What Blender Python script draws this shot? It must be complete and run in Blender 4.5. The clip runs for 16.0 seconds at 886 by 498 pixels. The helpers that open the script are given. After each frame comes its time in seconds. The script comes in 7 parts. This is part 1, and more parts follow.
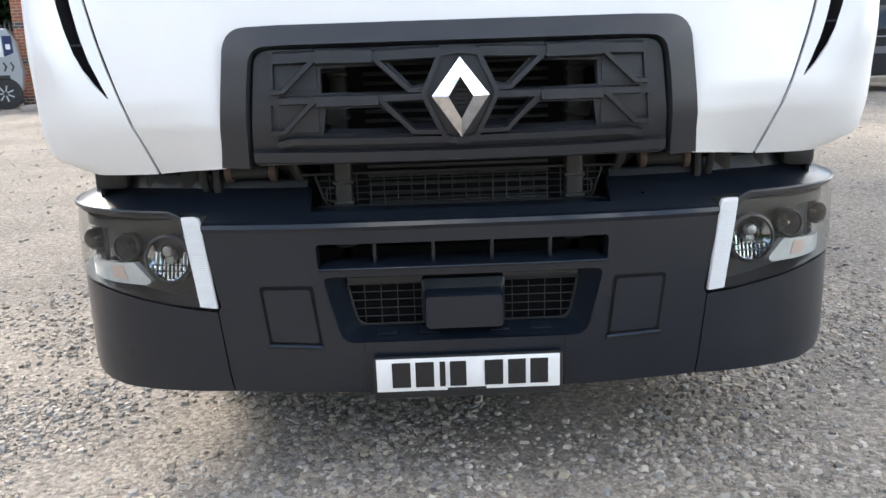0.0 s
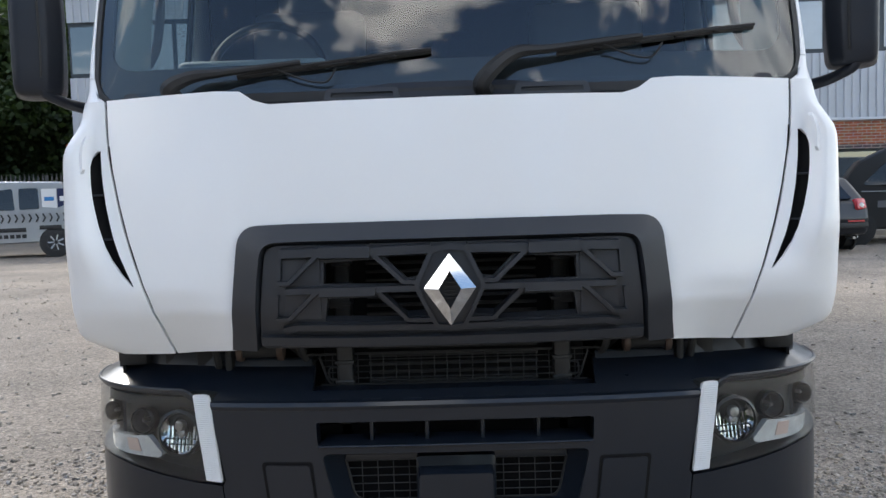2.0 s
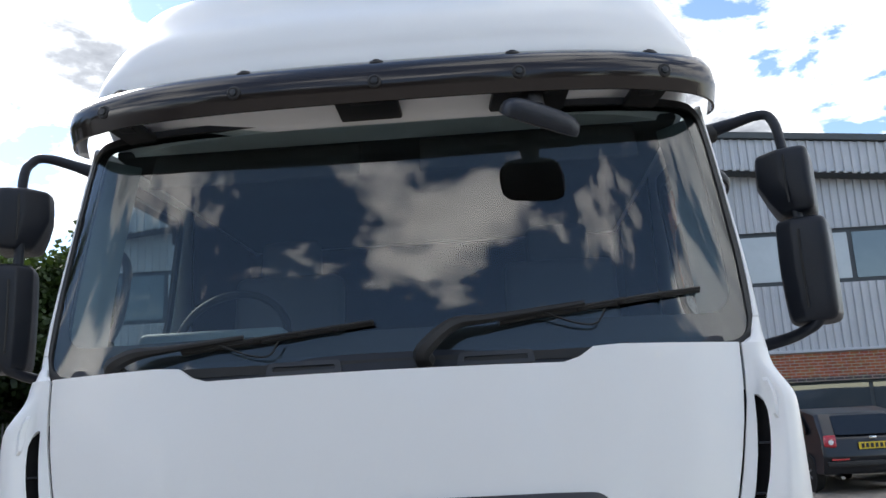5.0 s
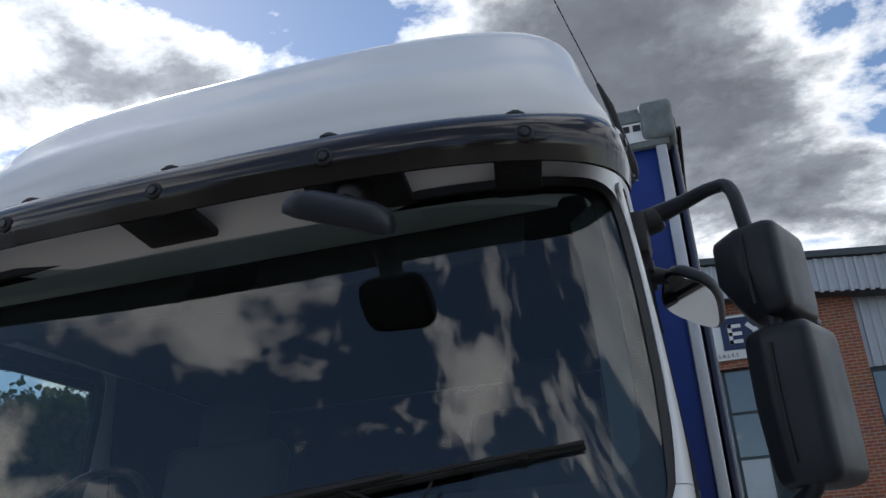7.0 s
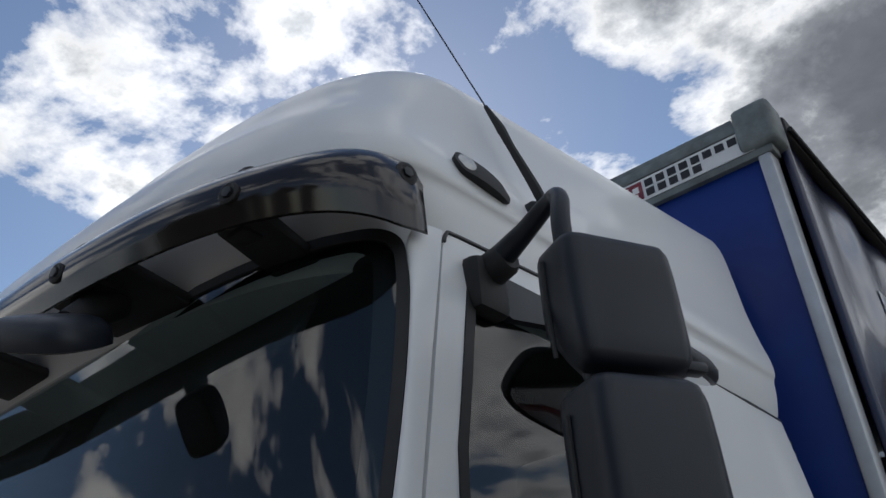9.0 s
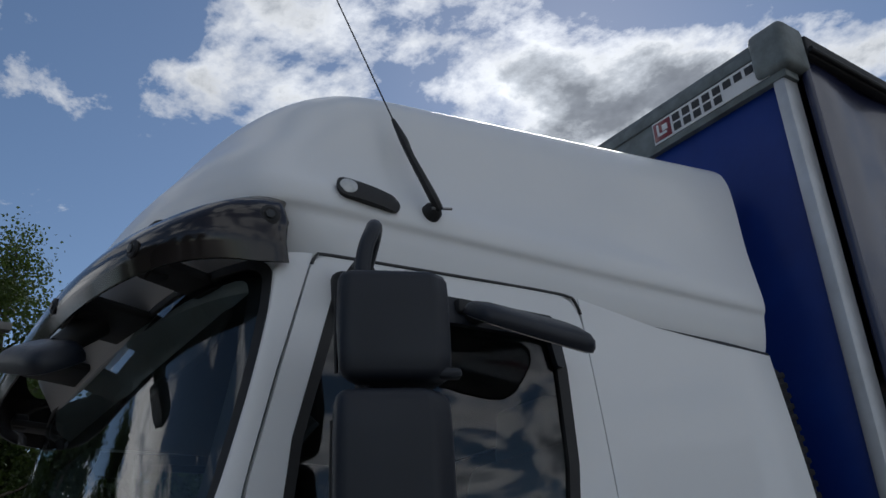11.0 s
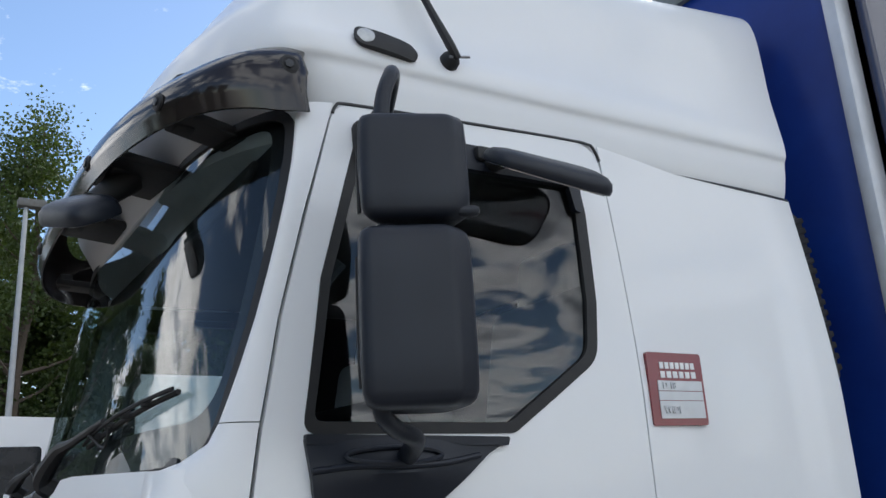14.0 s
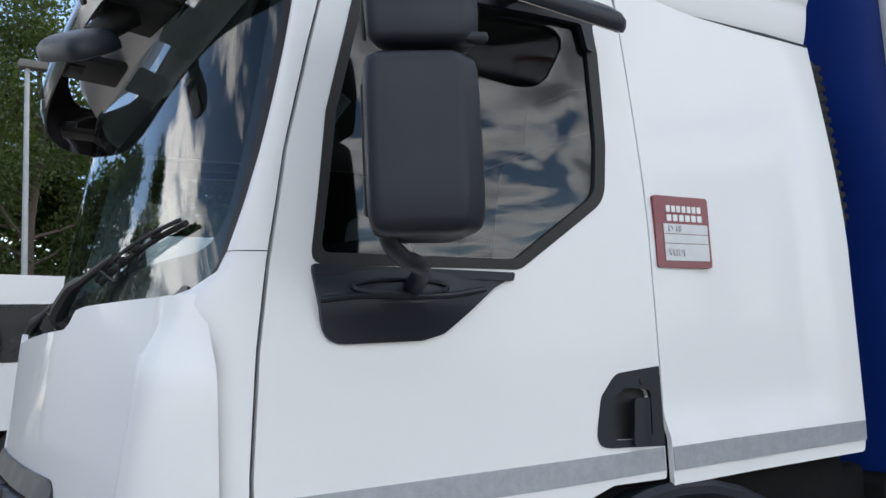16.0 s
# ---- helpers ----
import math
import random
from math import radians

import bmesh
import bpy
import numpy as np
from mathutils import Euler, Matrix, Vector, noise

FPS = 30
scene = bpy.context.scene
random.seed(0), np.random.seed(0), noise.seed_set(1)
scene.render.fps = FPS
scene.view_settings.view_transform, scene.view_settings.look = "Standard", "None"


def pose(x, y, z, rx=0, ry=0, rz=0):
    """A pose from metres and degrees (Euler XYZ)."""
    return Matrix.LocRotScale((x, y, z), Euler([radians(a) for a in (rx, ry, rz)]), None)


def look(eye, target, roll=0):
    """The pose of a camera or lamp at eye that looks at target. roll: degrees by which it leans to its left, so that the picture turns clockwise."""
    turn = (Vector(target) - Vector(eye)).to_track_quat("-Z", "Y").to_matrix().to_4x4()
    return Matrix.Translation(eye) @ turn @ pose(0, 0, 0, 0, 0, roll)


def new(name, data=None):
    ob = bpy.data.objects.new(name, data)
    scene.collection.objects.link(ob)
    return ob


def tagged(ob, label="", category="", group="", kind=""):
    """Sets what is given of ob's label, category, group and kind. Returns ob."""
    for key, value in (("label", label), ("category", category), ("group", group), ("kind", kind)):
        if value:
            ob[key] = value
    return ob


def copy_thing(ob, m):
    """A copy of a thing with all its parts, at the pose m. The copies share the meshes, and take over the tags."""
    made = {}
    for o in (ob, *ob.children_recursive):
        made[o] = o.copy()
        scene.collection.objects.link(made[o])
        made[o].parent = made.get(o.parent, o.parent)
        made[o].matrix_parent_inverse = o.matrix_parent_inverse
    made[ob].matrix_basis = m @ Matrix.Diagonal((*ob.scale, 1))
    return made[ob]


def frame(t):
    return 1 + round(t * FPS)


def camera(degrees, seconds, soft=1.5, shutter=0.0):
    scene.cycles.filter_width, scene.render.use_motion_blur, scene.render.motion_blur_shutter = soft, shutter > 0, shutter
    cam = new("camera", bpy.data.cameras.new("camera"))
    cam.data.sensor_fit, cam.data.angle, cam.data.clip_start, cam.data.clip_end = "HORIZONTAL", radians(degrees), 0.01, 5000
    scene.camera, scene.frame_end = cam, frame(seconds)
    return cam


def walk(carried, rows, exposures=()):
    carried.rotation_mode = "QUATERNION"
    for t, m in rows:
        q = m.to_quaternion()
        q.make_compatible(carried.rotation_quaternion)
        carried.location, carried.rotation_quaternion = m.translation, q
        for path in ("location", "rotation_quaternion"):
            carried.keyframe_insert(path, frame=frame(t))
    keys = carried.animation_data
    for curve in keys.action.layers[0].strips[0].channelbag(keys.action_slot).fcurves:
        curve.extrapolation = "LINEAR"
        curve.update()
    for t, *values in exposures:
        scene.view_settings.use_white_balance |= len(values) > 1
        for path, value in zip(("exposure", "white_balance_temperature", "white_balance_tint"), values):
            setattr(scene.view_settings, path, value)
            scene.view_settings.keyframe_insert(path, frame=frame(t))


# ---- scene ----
cam = camera(55.7, 16.0)
PATH = [
    (0, (-0.094, -2.271, 1.283), (-0.06, -0.331, 0.8), -1.9),
    (0.5, (-0.048, -2.367, 1.322), (-0.027, -0.408, 0.922), -1.9),
    (1, (0.023, -2.412, 1.362), (0.009, -0.437, 1.051), -2.4),
    (1.5, (0.035, -2.427, 1.397), (0.001, -0.44, 1.169), -2.5),
    (2, (0.03, -2.422, 1.42), (-0.01, -0.428, 1.275), -1.8),
    (2.5, (0.04, -2.42, 1.433), (-0.004, -0.421, 1.365), -1.3),
    (3, (0.049, -2.429, 1.47), (0.013, -0.429, 1.484), -1.5),
    (3.5, (0.064, -2.434, 1.459), (0.021, -0.44, 1.608), -1.8),
    (4, (0.069, -2.439, 1.483), (0.033, -0.454, 1.726), -2.1),
    (4.5, (0.174, -2.419, 1.472), (0.109, -0.449, 1.811), -2.7),
    (4.7, (0.23, -2.402, 1.49), (0.148, -0.437, 1.856), -2.8),
    (6.8, (1.072, -1.631, 1.6), (0.592, 0.165, 2.336), -3.5),
    (7, (1.139, -1.507, 1.614), (0.633, 0.267, 2.385), -3.6),
    (7.5, (1.384, -1.28, 1.639), (0.809, 0.432, 2.497), -4.4),
    (8, (1.622, -1.058, 1.671), (0.928, 0.586, 2.575), -4.5),
    (8.5, (1.735, -0.824, 1.698), (0.882, 0.71, 2.655), -5.4),
    (9, (1.909, -0.615, 1.699), (0.839, 0.735, 2.716), -4.8),
    (9.2, (2.005, -0.535, 1.7), (0.855, 0.729, 2.739), -4.2),
    (11.3, (2.717, -0.329, 1.715), (1.211, 0.713, 2.518), -3.2),
    (11.5, (2.706, -0.324, 1.708), (1.18, 0.706, 2.489), -3.3),
    (12, (2.704, -0.338, 1.695), (1.153, 0.684, 2.436), -3.1),
    (12.5, (2.714, -0.346, 1.684), (1.15, 0.681, 2.392), -3.1),
    (13, (2.72, -0.35, 1.676), (1.147, 0.695, 2.335), -3.2),
    (13.5, (2.727, -0.346, 1.656), (1.143, 0.708, 2.271), -3.4),
    (14, (2.727, -0.342, 1.637), (1.119, 0.711, 2.193), -3.4),
    (14.5, (2.715, -0.34, 1.621), (1.083, 0.714, 2.096), -3.3),
    (15, (2.71, -0.334, 1.598), (1.056, 0.72, 1.99), -3.3),
    (15.5, (2.709, -0.333, 1.584), (1.042, 0.728, 1.894), -3.1),
    (16, (2.703, -0.329, 1.565), (1.025, 0.728, 1.818), -2.8),
]
walk(cam, [(t, look(eye, target, roll)) for t, eye, target, roll in PATH], [(0.0, 2.66, 6900, 10), (1.0, 2.16, 6750, 10), (2.0, 2.00, 6650, 10), (2.5, 2.06, 6650, 10), (3.5, 2.05, 6650, 10), (4.5, 1.86, 6650, 10), (6.8, 0.84, 6450, 10), (7.5, 0.70, 6400, 10), (9.0, 0.45, 6550, 10), (11.3, -0.03, 6250, 10), (11.9, 0.34, 6300, 10), (12.5, 0.70, 6350, 10), (14.0, 1.32, 6450, 10), (16.0, 1.64, 6600, 10)])

# ---- light ----
SUN = Vector((-0.56, 0.60, 0.62)).normalized()
SUN_ELEV = math.asin(SUN.z)
SUN_ROT = math.atan2(SUN.x, SUN.y)

world = bpy.data.worlds.new("sky")
scene.world = world
world.use_nodes = True
wn, wl = world.node_tree.nodes, world.node_tree.links
wn.clear()


def wnode(kind, **kw):
    n = wn.new(kind)
    for k, v in kw.items():
        if k in n.inputs:
            n.inputs[k].default_value = v
    return n


def wmath(op, a, b=None):
    n = wn.new("ShaderNodeMath")
    n.operation = op
    for i, v in enumerate((a, b)):
        if v is None:
            continue
        if isinstance(v, (int, float)):
            n.inputs[i].default_value = v
        else:
            wl.new(v, n.inputs[i])
    return n.outputs[0]


def wramp(fac, stops):
    n = wn.new("ShaderNodeValToRGB")
    wl.new(fac, n.inputs[0])
    e = n.color_ramp.elements
    while len(e) < len(stops):
        e.new(0.5)
    for el, (p, c) in zip(e, stops):
        el.position, el.color = p, (*c, 1) if len(c) == 3 else c
    return n.outputs[0]


sky = wn.new("ShaderNodeTexSky")
sky.sky_type = "NISHITA"
sky.sun_disc = False
sky.sun_elevation, sky.sun_rotation = SUN_ELEV, SUN_ROT
sky.air_density, sky.dust_density, sky.ozone_density = 1.0, 0.15, 2.2
coord = wn.new("ShaderNodeTexCoord")
sep = wn.new("ShaderNodeSeparateXYZ")
wl.new(coord.outputs["Generated"], sep.inputs[0])
up = wmath("MAXIMUM", sep.outputs[2], 0.0)
den = wmath("ADD", up, 0.16)
comb = wn.new("ShaderNodeCombineXYZ")
wl.new(wmath("DIVIDE", sep.outputs[0], den), comb.inputs[0])
wl.new(wmath("DIVIDE", sep.outputs[1], den), comb.inputs[1])
comb.inputs[2].default_value = 3.7
big = wnode("ShaderNodeTexNoise", Scale=3.3, Detail=11.0, Roughness=0.60, Distortion=0.12)
wl.new(comb.outputs[0], big.inputs["Vector"])
soft_n = wnode("ShaderNodeTexNoise", Scale=0.62, Detail=2.0, Roughness=0.5)
wl.new(comb.outputs[0], soft_n.inputs["Vector"])
dotn = wn.new("ShaderNodeVectorMath")
dotn.operation = "DOT_PRODUCT"
nrm = wn.new("ShaderNodeVectorMath")
nrm.operation = "NORMALIZE"
wl.new(coord.outputs["Generated"], nrm.inputs[0])
wl.new(nrm.outputs[0], dotn.inputs[0])
dotn.inputs[1].default_value = SUN
sunward = wmath("MAXIMUM", dotn.outputs["Value"], 0.0)
glow = wmath("POWER", sunward, 14.0)
dens = wmath("ADD", wmath("MULTIPLY", big.outputs[0], 0.72), wmath("MULTIPLY", soft_n.outputs[0], 0.30))


def bank(direction, power, amount):
    """A bank of cloud, or a clearing, round a direction of the sky."""
    d = wn.new("ShaderNodeVectorMath")
    d.operation = "DOT_PRODUCT"
    wl.new(nrm.outputs[0], d.inputs[0])
    d.inputs[1].default_value = Vector(direction).normalized()
    return wmath("MULTIPLY", wmath("POWER", wmath("MAXIMUM", d.outputs["Value"], 0.0), power), amount)


def streak(az, el, wide, tall, amount):
    """A long cloud at a bearing (degrees from -y towards +x) and height, of the given half width and height in degrees."""
    a, e = radians(az), radians(el)
    d = Vector((math.sin(a) * math.cos(e), -math.cos(a) * math.cos(e), math.sin(e)))
    side = Vector((math.cos(a), math.sin(a), 0.0))
    total = None
    for axis, w in ((side, wide), (side.cross(-d), tall)):
        n = wn.new("ShaderNodeVectorMath")
        n.operation = "DOT_PRODUCT"
        wl.new(nrm.outputs[0], n.inputs[0])
        n.inputs[1].default_value = axis
        q = wmath("POWER", wmath("ABSOLUTE", wmath("SUBTRACT", n.outputs["Value"], axis.dot(d))), 2.0)
        q = wmath("MULTIPLY", q, -1.0 / math.sin(radians(w)) ** 2)
        total = q if total is None else wmath("ADD", total, q)
    n = wn.new("ShaderNodeVectorMath")
    n.operation = "DOT_PRODUCT"
    wl.new(nrm.outputs[0], n.inputs[0])
    n.inputs[1].default_value = d
    return wmath("MULTIPLY", wmath("MULTIPLY", wmath("POWER", math.e, total), amount), wmath("GREATER_THAN", n.outputs["Value"], 0.0))


for direction, power, amount in (
        ((0.04, 0.85, 0.53), 60.0, 0.22), ((-0.17, 0.79, 0.58), 120.0, 0.13), ((0.10, 0.92, 0.37), 60.0, 0.02), ((0.38, 0.85, 0.36), 40.0, 0.05), ((0.25, 0.83, 0.50), 260.0, -0.13), ((-0.34, 0.66, 0.67), 300.0, -0.09),
        ((-0.55, 0.57, 0.61), 60.0, 0.070), ((-0.84, 0.12, 0.53), 18.0, -0.085), ((-0.70, 0.46, 0.54), 260.0, -0.03), ((0.0, 0.95, 0.27), 10.0, 0.045),
        ((-0.68, 0.32, 0.66), 130.0, 0.07), ((0.0, -0.83, 0.55), 5.0, -0.11), ((0.74, 0.60, 0.30), 14.0, 0.075), ((0.56, 0.80, 0.24), 90.0, -0.05)):
    dens = wmath("ADD", dens, bank(direction, power, amount))
depth = dens
lit = None
for *row, shade in ((3, 33.3, 17, 3.8, 0.175, 0.42), (-12, 37.5, 6, 1.8, 0.11, 0.42), (-42, 34.5, 9, 3.0, 0.14, 0.42), (25, 31.0, 6, 2.6, 0.08, 0.42), (-6, 42.5, 14, 3, 0.12, 0.42), (-50, 28, 13, 3.2, -0.13, 0.42), (-58, 19.0, 8.5, 6.0, 0.32, 0.10), (-76, 22, 4, 5, -0.15, 0.42)):
    add = streak(*row)
    dens = wmath("ADD", dens, add)
    depth = wmath("ADD", depth, wmath("MULTIPLY", add, shade))
    lit = add if shade < 0.2 else lit  # the towering cloud in full sun
mask = wramp(dens, [(0.497, (0, 0, 0)), (0.520, (0.38, 0.38, 0.38)), (0.570, (1, 1, 1))])
thick = wramp(depth, [(0.50, (0.84, 0.84, 0.84)), (0.555, (0.78, 0.79, 0.80)), (0.60, (0.44, 0.465, 0.50)), (0.65, (0.21, 0.227, 0.255)), (0.73, (0.125, 0.137, 0.16))])
bright = wmath("ADD", wmath("ADD", 0.85, wmath("MULTIPLY", glow, 0.5)), wmath("MULTIPLY", wmath("POWER", wmath("SUBTRACT", 1.0, sunward), 2.0), 0.38))
curl = wnode("ShaderNodeTexNoise", Scale=7.5, Detail=6.0, Roughness=0.62, Distortion=0.3)
wl.new(comb.outputs[0], curl.inputs["Vector"])
bright = wmath("MULTIPLY", bright, wmath("ADD", wmath("MULTIPLY", curl.outputs[0], 0.9), 0.55))
bright = wmath("ADD", bright, wmath("MULTIPLY", lit, 2.2))
cl = wn.new("ShaderNodeVectorMath")
cl.operation = "SCALE"
wl.new(thick, cl.inputs[0])
wl.new(bright, cl.inputs["Scale"])
sat = wn.new("ShaderNodeHueSaturation")
sat.inputs["Saturation"].default_value = 1.0
wl.new(sky.outputs[0], sat.inputs["Color"])
bg_sky, bg_cloud = wn.new("ShaderNodeBackground"), wn.new("ShaderNodeBackground")
wl.new(sat.outputs[0], bg_sky.inputs[0])
bg_sky.inputs[1].default_value = 0.074
wl.new(cl.outputs[0], bg_cloud.inputs[0])
bg_cloud.inputs[1].default_value = 1.0
mix = wn.new("ShaderNodeMixShader")
wl.new(mask, mix.inputs[0])
wl.new(bg_sky.outputs[0], mix.inputs[1])
wl.new(bg_cloud.outputs[0], mix.inputs[2])
wout = wn.new("ShaderNodeOutputWorld")
wl.new(mix.outputs[0], wout.inputs[0])

sun_data = bpy.data.lights.new("sun", "SUN")
sun_data.energy, sun_data.angle, sun_data.color = 0.8, radians(16), (1.0, 0.96, 0.9)
sun = new("sun", sun_data)
sun.matrix_world = look((0, 0, 30), tuple(Vector((0, 0, 30)) - SUN))


# ---- materials ----
def rgb(c):
    return (*c, 1.0)


def mat(name, color, rough=0.5, metal=0.0, coat=0.0, coat_rough=0.1, grain=0.0, grain_scale=200.0, stain=0.0, stain_scale=3.0, stain_color=None,
        rough_var=0.0, ior=1.5, spec=0.5, island=0.0):
    """A surface with fine relief (grain) and large uneven staining, both in object space."""
    m = bpy.data.materials.new(name)
    m.use_nodes = True
    n, l = m.node_tree.nodes, m.node_tree.links
    p = n["Principled BSDF"]
    p.inputs["Base Color"].default_value = rgb(color)
    p.inputs["Roughness"].default_value = rough
    p.inputs["Metallic"].default_value = metal
    p.inputs["Coat Weight"].default_value = coat
    p.inputs["Coat Roughness"].default_value = coat_rough
    p.inputs["IOR"].default_value = ior
    p.inputs["Specular IOR Level"].default_value = spec
    co = n.new("ShaderNodeTexCoord")
    if stain:
        a = n.new("ShaderNodeTexNoise")
        a.inputs["Scale"].default_value, a.inputs["Detail"].default_value, a.inputs["Roughness"].default_value = stain_scale, 7.0, 0.62
        l.new(co.outputs["Object"], a.inputs["Vector"])
        r = n.new("ShaderNodeMapRange")
        r.inputs["From Min"].default_value, r.inputs["From Max"].default_value = 0.35, 0.75
        r.inputs["To Max"].default_value = stain
        l.new(a.outputs[0], r.inputs[0])
        mx = n.new("ShaderNodeMix")
        mx.data_type = "RGBA"
        mx.inputs["A"].default_value = rgb(color)
        mx.inputs["B"].default_value = rgb(stain_color or [c * 0.5 for c in color])
        l.new(r.outputs[0], mx.inputs["Factor"])
        l.new(mx.outputs["Result"], p.inputs["Base Color"])
        if rough_var:
            rr = n.new("ShaderNodeMapRange")
            rr.inputs["From Min"].default_value, rr.inputs["From Max"].default_value = 0.3, 0.7
            rr.inputs["To Min"].default_value, rr.inputs["To Max"].default_value = rough - rough_var, rough + rough_var
            l.new(a.outputs[0], rr.inputs[0])
            l.new(rr.outputs[0], p.inputs["Roughness"])
    if grain:
        g = n.new("ShaderNodeTexNoise")
        g.inputs["Scale"].default_value, g.inputs["Detail"].default_value = grain_scale, 3.0
        l.new(co.outputs["Object"], g.inputs["Vector"])
        b = n.new("ShaderNodeBump")
        b.inputs["Strength"].default_value, b.inputs["Distance"].default_value = grain, 0.002
        l.new(g.outputs[0], b.inputs["Height"])
        l.new(b.outputs[0], p.inputs["Normal"])
    if island:
        geo = n.new("ShaderNodeNewGeometry")
        h = n.new("ShaderNodeHueSaturation")
        h.inputs["Color"].default_value = rgb(color)
        v = n.new("ShaderNodeMapRange")
        v.inputs["To Min"].default_value, v.inputs["To Max"].default_value = 1 - island, 1 + island
        l.new(geo.outputs["Random Per Island"], v.inputs[0])
        l.new(v.outputs[0], h.inputs["Value"])
        l.new(h.outputs[0], p.inputs["Base Color"])
    return m


def glass(name, tint, base=0.045, rough=0.0):
    """Pane: tinted transmission, with a gloss that rises towards grazing sight."""
    m = bpy.data.materials.new(name)
    m.use_nodes = True
    n, l = m.node_tree.nodes, m.node_tree.links
    n.clear()
    t, g, f, x, o = (n.new(k) for k in ("ShaderNodeBsdfTransparent", "ShaderNodeBsdfGlossy", "ShaderNodeLayerWeight", "ShaderNodeMixShader", "ShaderNodeOutputMaterial"))
    t.inputs[0].default_value = rgb(tint)
    g.inputs["Roughness"].default_value = rough
    f.inputs[0].default_value = 0.5
    p = n.new("ShaderNodeMath")
    p.operation = "POWER"
    p.inputs[1].default_value = 5.0
    l.new(f.outputs["Facing"], p.inputs[0])
    if not base:
        l.new(t.outputs[0], o.inputs[0])
        return m
    mm = n.new("ShaderNodeMath")
    mm.operation = "MULTIPLY_ADD"
    mm.inputs[1].default_value, mm.inputs[2].default_value = 1 - base, base
    l.new(p.outputs[0], mm.inputs[0])
    l.new(mm.outputs[0], x.inputs[0])
    l.new(t.outputs[0], x.inputs[1])
    l.new(g.outputs[0], x.inputs[2])
    l.new(x.outputs[0], o.inputs[0])
    return m


WHITE = mat("white_paint", (0.80, 0.81, 0.82), 0.42, coat=0.40, coat_rough=0.04, stain=0.10, stain_scale=2.2, stain_color=(0.66, 0.67, 0.67))
PLASTIC = mat("dark_grey_plastic", (0.0125, 0.0160, 0.0245), 0.40, grain=0.25, grain_scale=700, stain=0.5, stain_scale=9, stain_color=(0.016, 0.018, 0.024), rough_var=0.08, spec=0.36)
GRILLE = mat("grille_plastic", (0.022, 0.0245, 0.030), 0.42, grain=0.2, grain_scale=800, stain=0.4, stain_scale=8, stain_color=(0.033, 0.035, 0.040), rough_var=0.06)
BUMPER = mat("bumper_navy_plastic", (0.0066, 0.0100, 0.0165), 0.30, spec=0.34, coat=0.34, coat_rough=0.06, grain=0.05, grain_scale=900, stain=0.15, stain_scale=4, stain_color=(0.015, 0.020, 0.027), rough_var=0.03)
BLACK = mat("black_rubber", (0.012, 0.012, 0.013), 0.6, grain=0.2, grain_scale=500, stain=0.5, stain_scale=12, stain_color=(0.03, 0.03, 0.03))
DULL_CHROME = mat("lamp_reflector", (0.80, 0.81, 0.82), 0.10, metal=1.0, stain=0.4, stain_scale=60, stain_color=(0.45, 0.45, 0.45))
TANK = mat("dull_cast_aluminium", (0.034, 0.034, 0.035), 0.5, metal=0.3, grain=0.3, grain_scale=150, stain=0.7, stain_scale=20, stain_color=(0.04, 0.04, 0.04))
# near black: the shade of gaps and deep places is put into this colour
DEEP = mat("shade_black", (0.005, 0.005, 0.006), 0.8, spec=0.15, stain=0.5, stain_scale=10, stain_color=(0.015, 0.014, 0.013))
VISOR = mat("smoked_visor_acrylic", (0.020, 0.016, 0.0155), 0.13, spec=0.5, stain=0.4, stain_scale=5, stain_color=(0.036, 0.029, 0.027))
# mirror with its colour dimmed, standing for a reflection of the dark cab
DIM_REFLECTION = mat("dim_reflection_mirror", (0.10, 0.10, 0.11), 0.04, metal=1.0, stain=0.3, stain_scale=20)
CHROME = mat("chrome", (0.57, 0.575, 0.58), 0.05, metal=1.0, stain=0.3, stain_scale=30, stain_color=(0.6, 0.6, 0.6))
RUST = mat("rusty_steel", (0.12, 0.09, 0.075), 0.55, metal=0.5, stain=0.8, stain_scale=60, stain_color=(0.09, 0.05, 0.035))
STEEL = mat("dull_steel", (0.42, 0.42, 0.42), 0.35, metal=0.9, stain=0.8, stain_scale=25, stain_color=(0.16, 0.13, 0.11))
REFLECT = mat("white_reflector", (0.70, 0.72, 0.74), 0.25, coat=0.6, grain=0.6, grain_scale=300)
TAPE = mat("silver_reflective_tape", (0.42, 0.455, 0.49), 0.3, metal=0.35, coat=0.4, grain=0.5, grain_scale=350, stain=0.5, stain_scale=40, stain_color=(0.24, 0.26, 0.29))
GLASS_WS = glass("windscreen_glass", (0.58, 0.665, 0.67), 0.088)
GLASS_SIDE = glass("side_glass", (0.62, 0.69, 0.69), 0.085)
LENS = glass("clear_lens", (0.90, 0.92, 0.92), 0.05)
CLEAR = glass("clear_back", (0.98, 0.98, 0.98), 0.0)
LAMP_DARK = mat("lamp_housing", (0.019, 0.022, 0.023), 0.3, stain=0.4, stain_scale=14)
FROST = mat("ribbed_clear_lamp", (0.62, 0.63, 0.62), 0.22, metal=0.2, coat=0.5, grain=0.6, grain_scale=260, stain=0.5, stain_scale=30, stain_color=(0.22, 0.23, 0.24))
AMBER = mat("amber_lens", (0.52, 0.39, 0.34), 0.2, coat=0.8)
RED = mat("red_badge", (0.20, 0.005, 0.014), 0.3, coat=0.6, stain=0.2, stain_scale=30)
SILVER = mat("silver_insert", (0.62, 0.63, 0.65), 0.35, metal=0.3, stain=0.2, stain_scale=30)
PLATE_W = mat("plate_white", (0.80, 0.80, 0.80), 0.25, coat=0.5, stain=0.25, stain_scale=14, stain_color=(0.6, 0.6, 0.58))
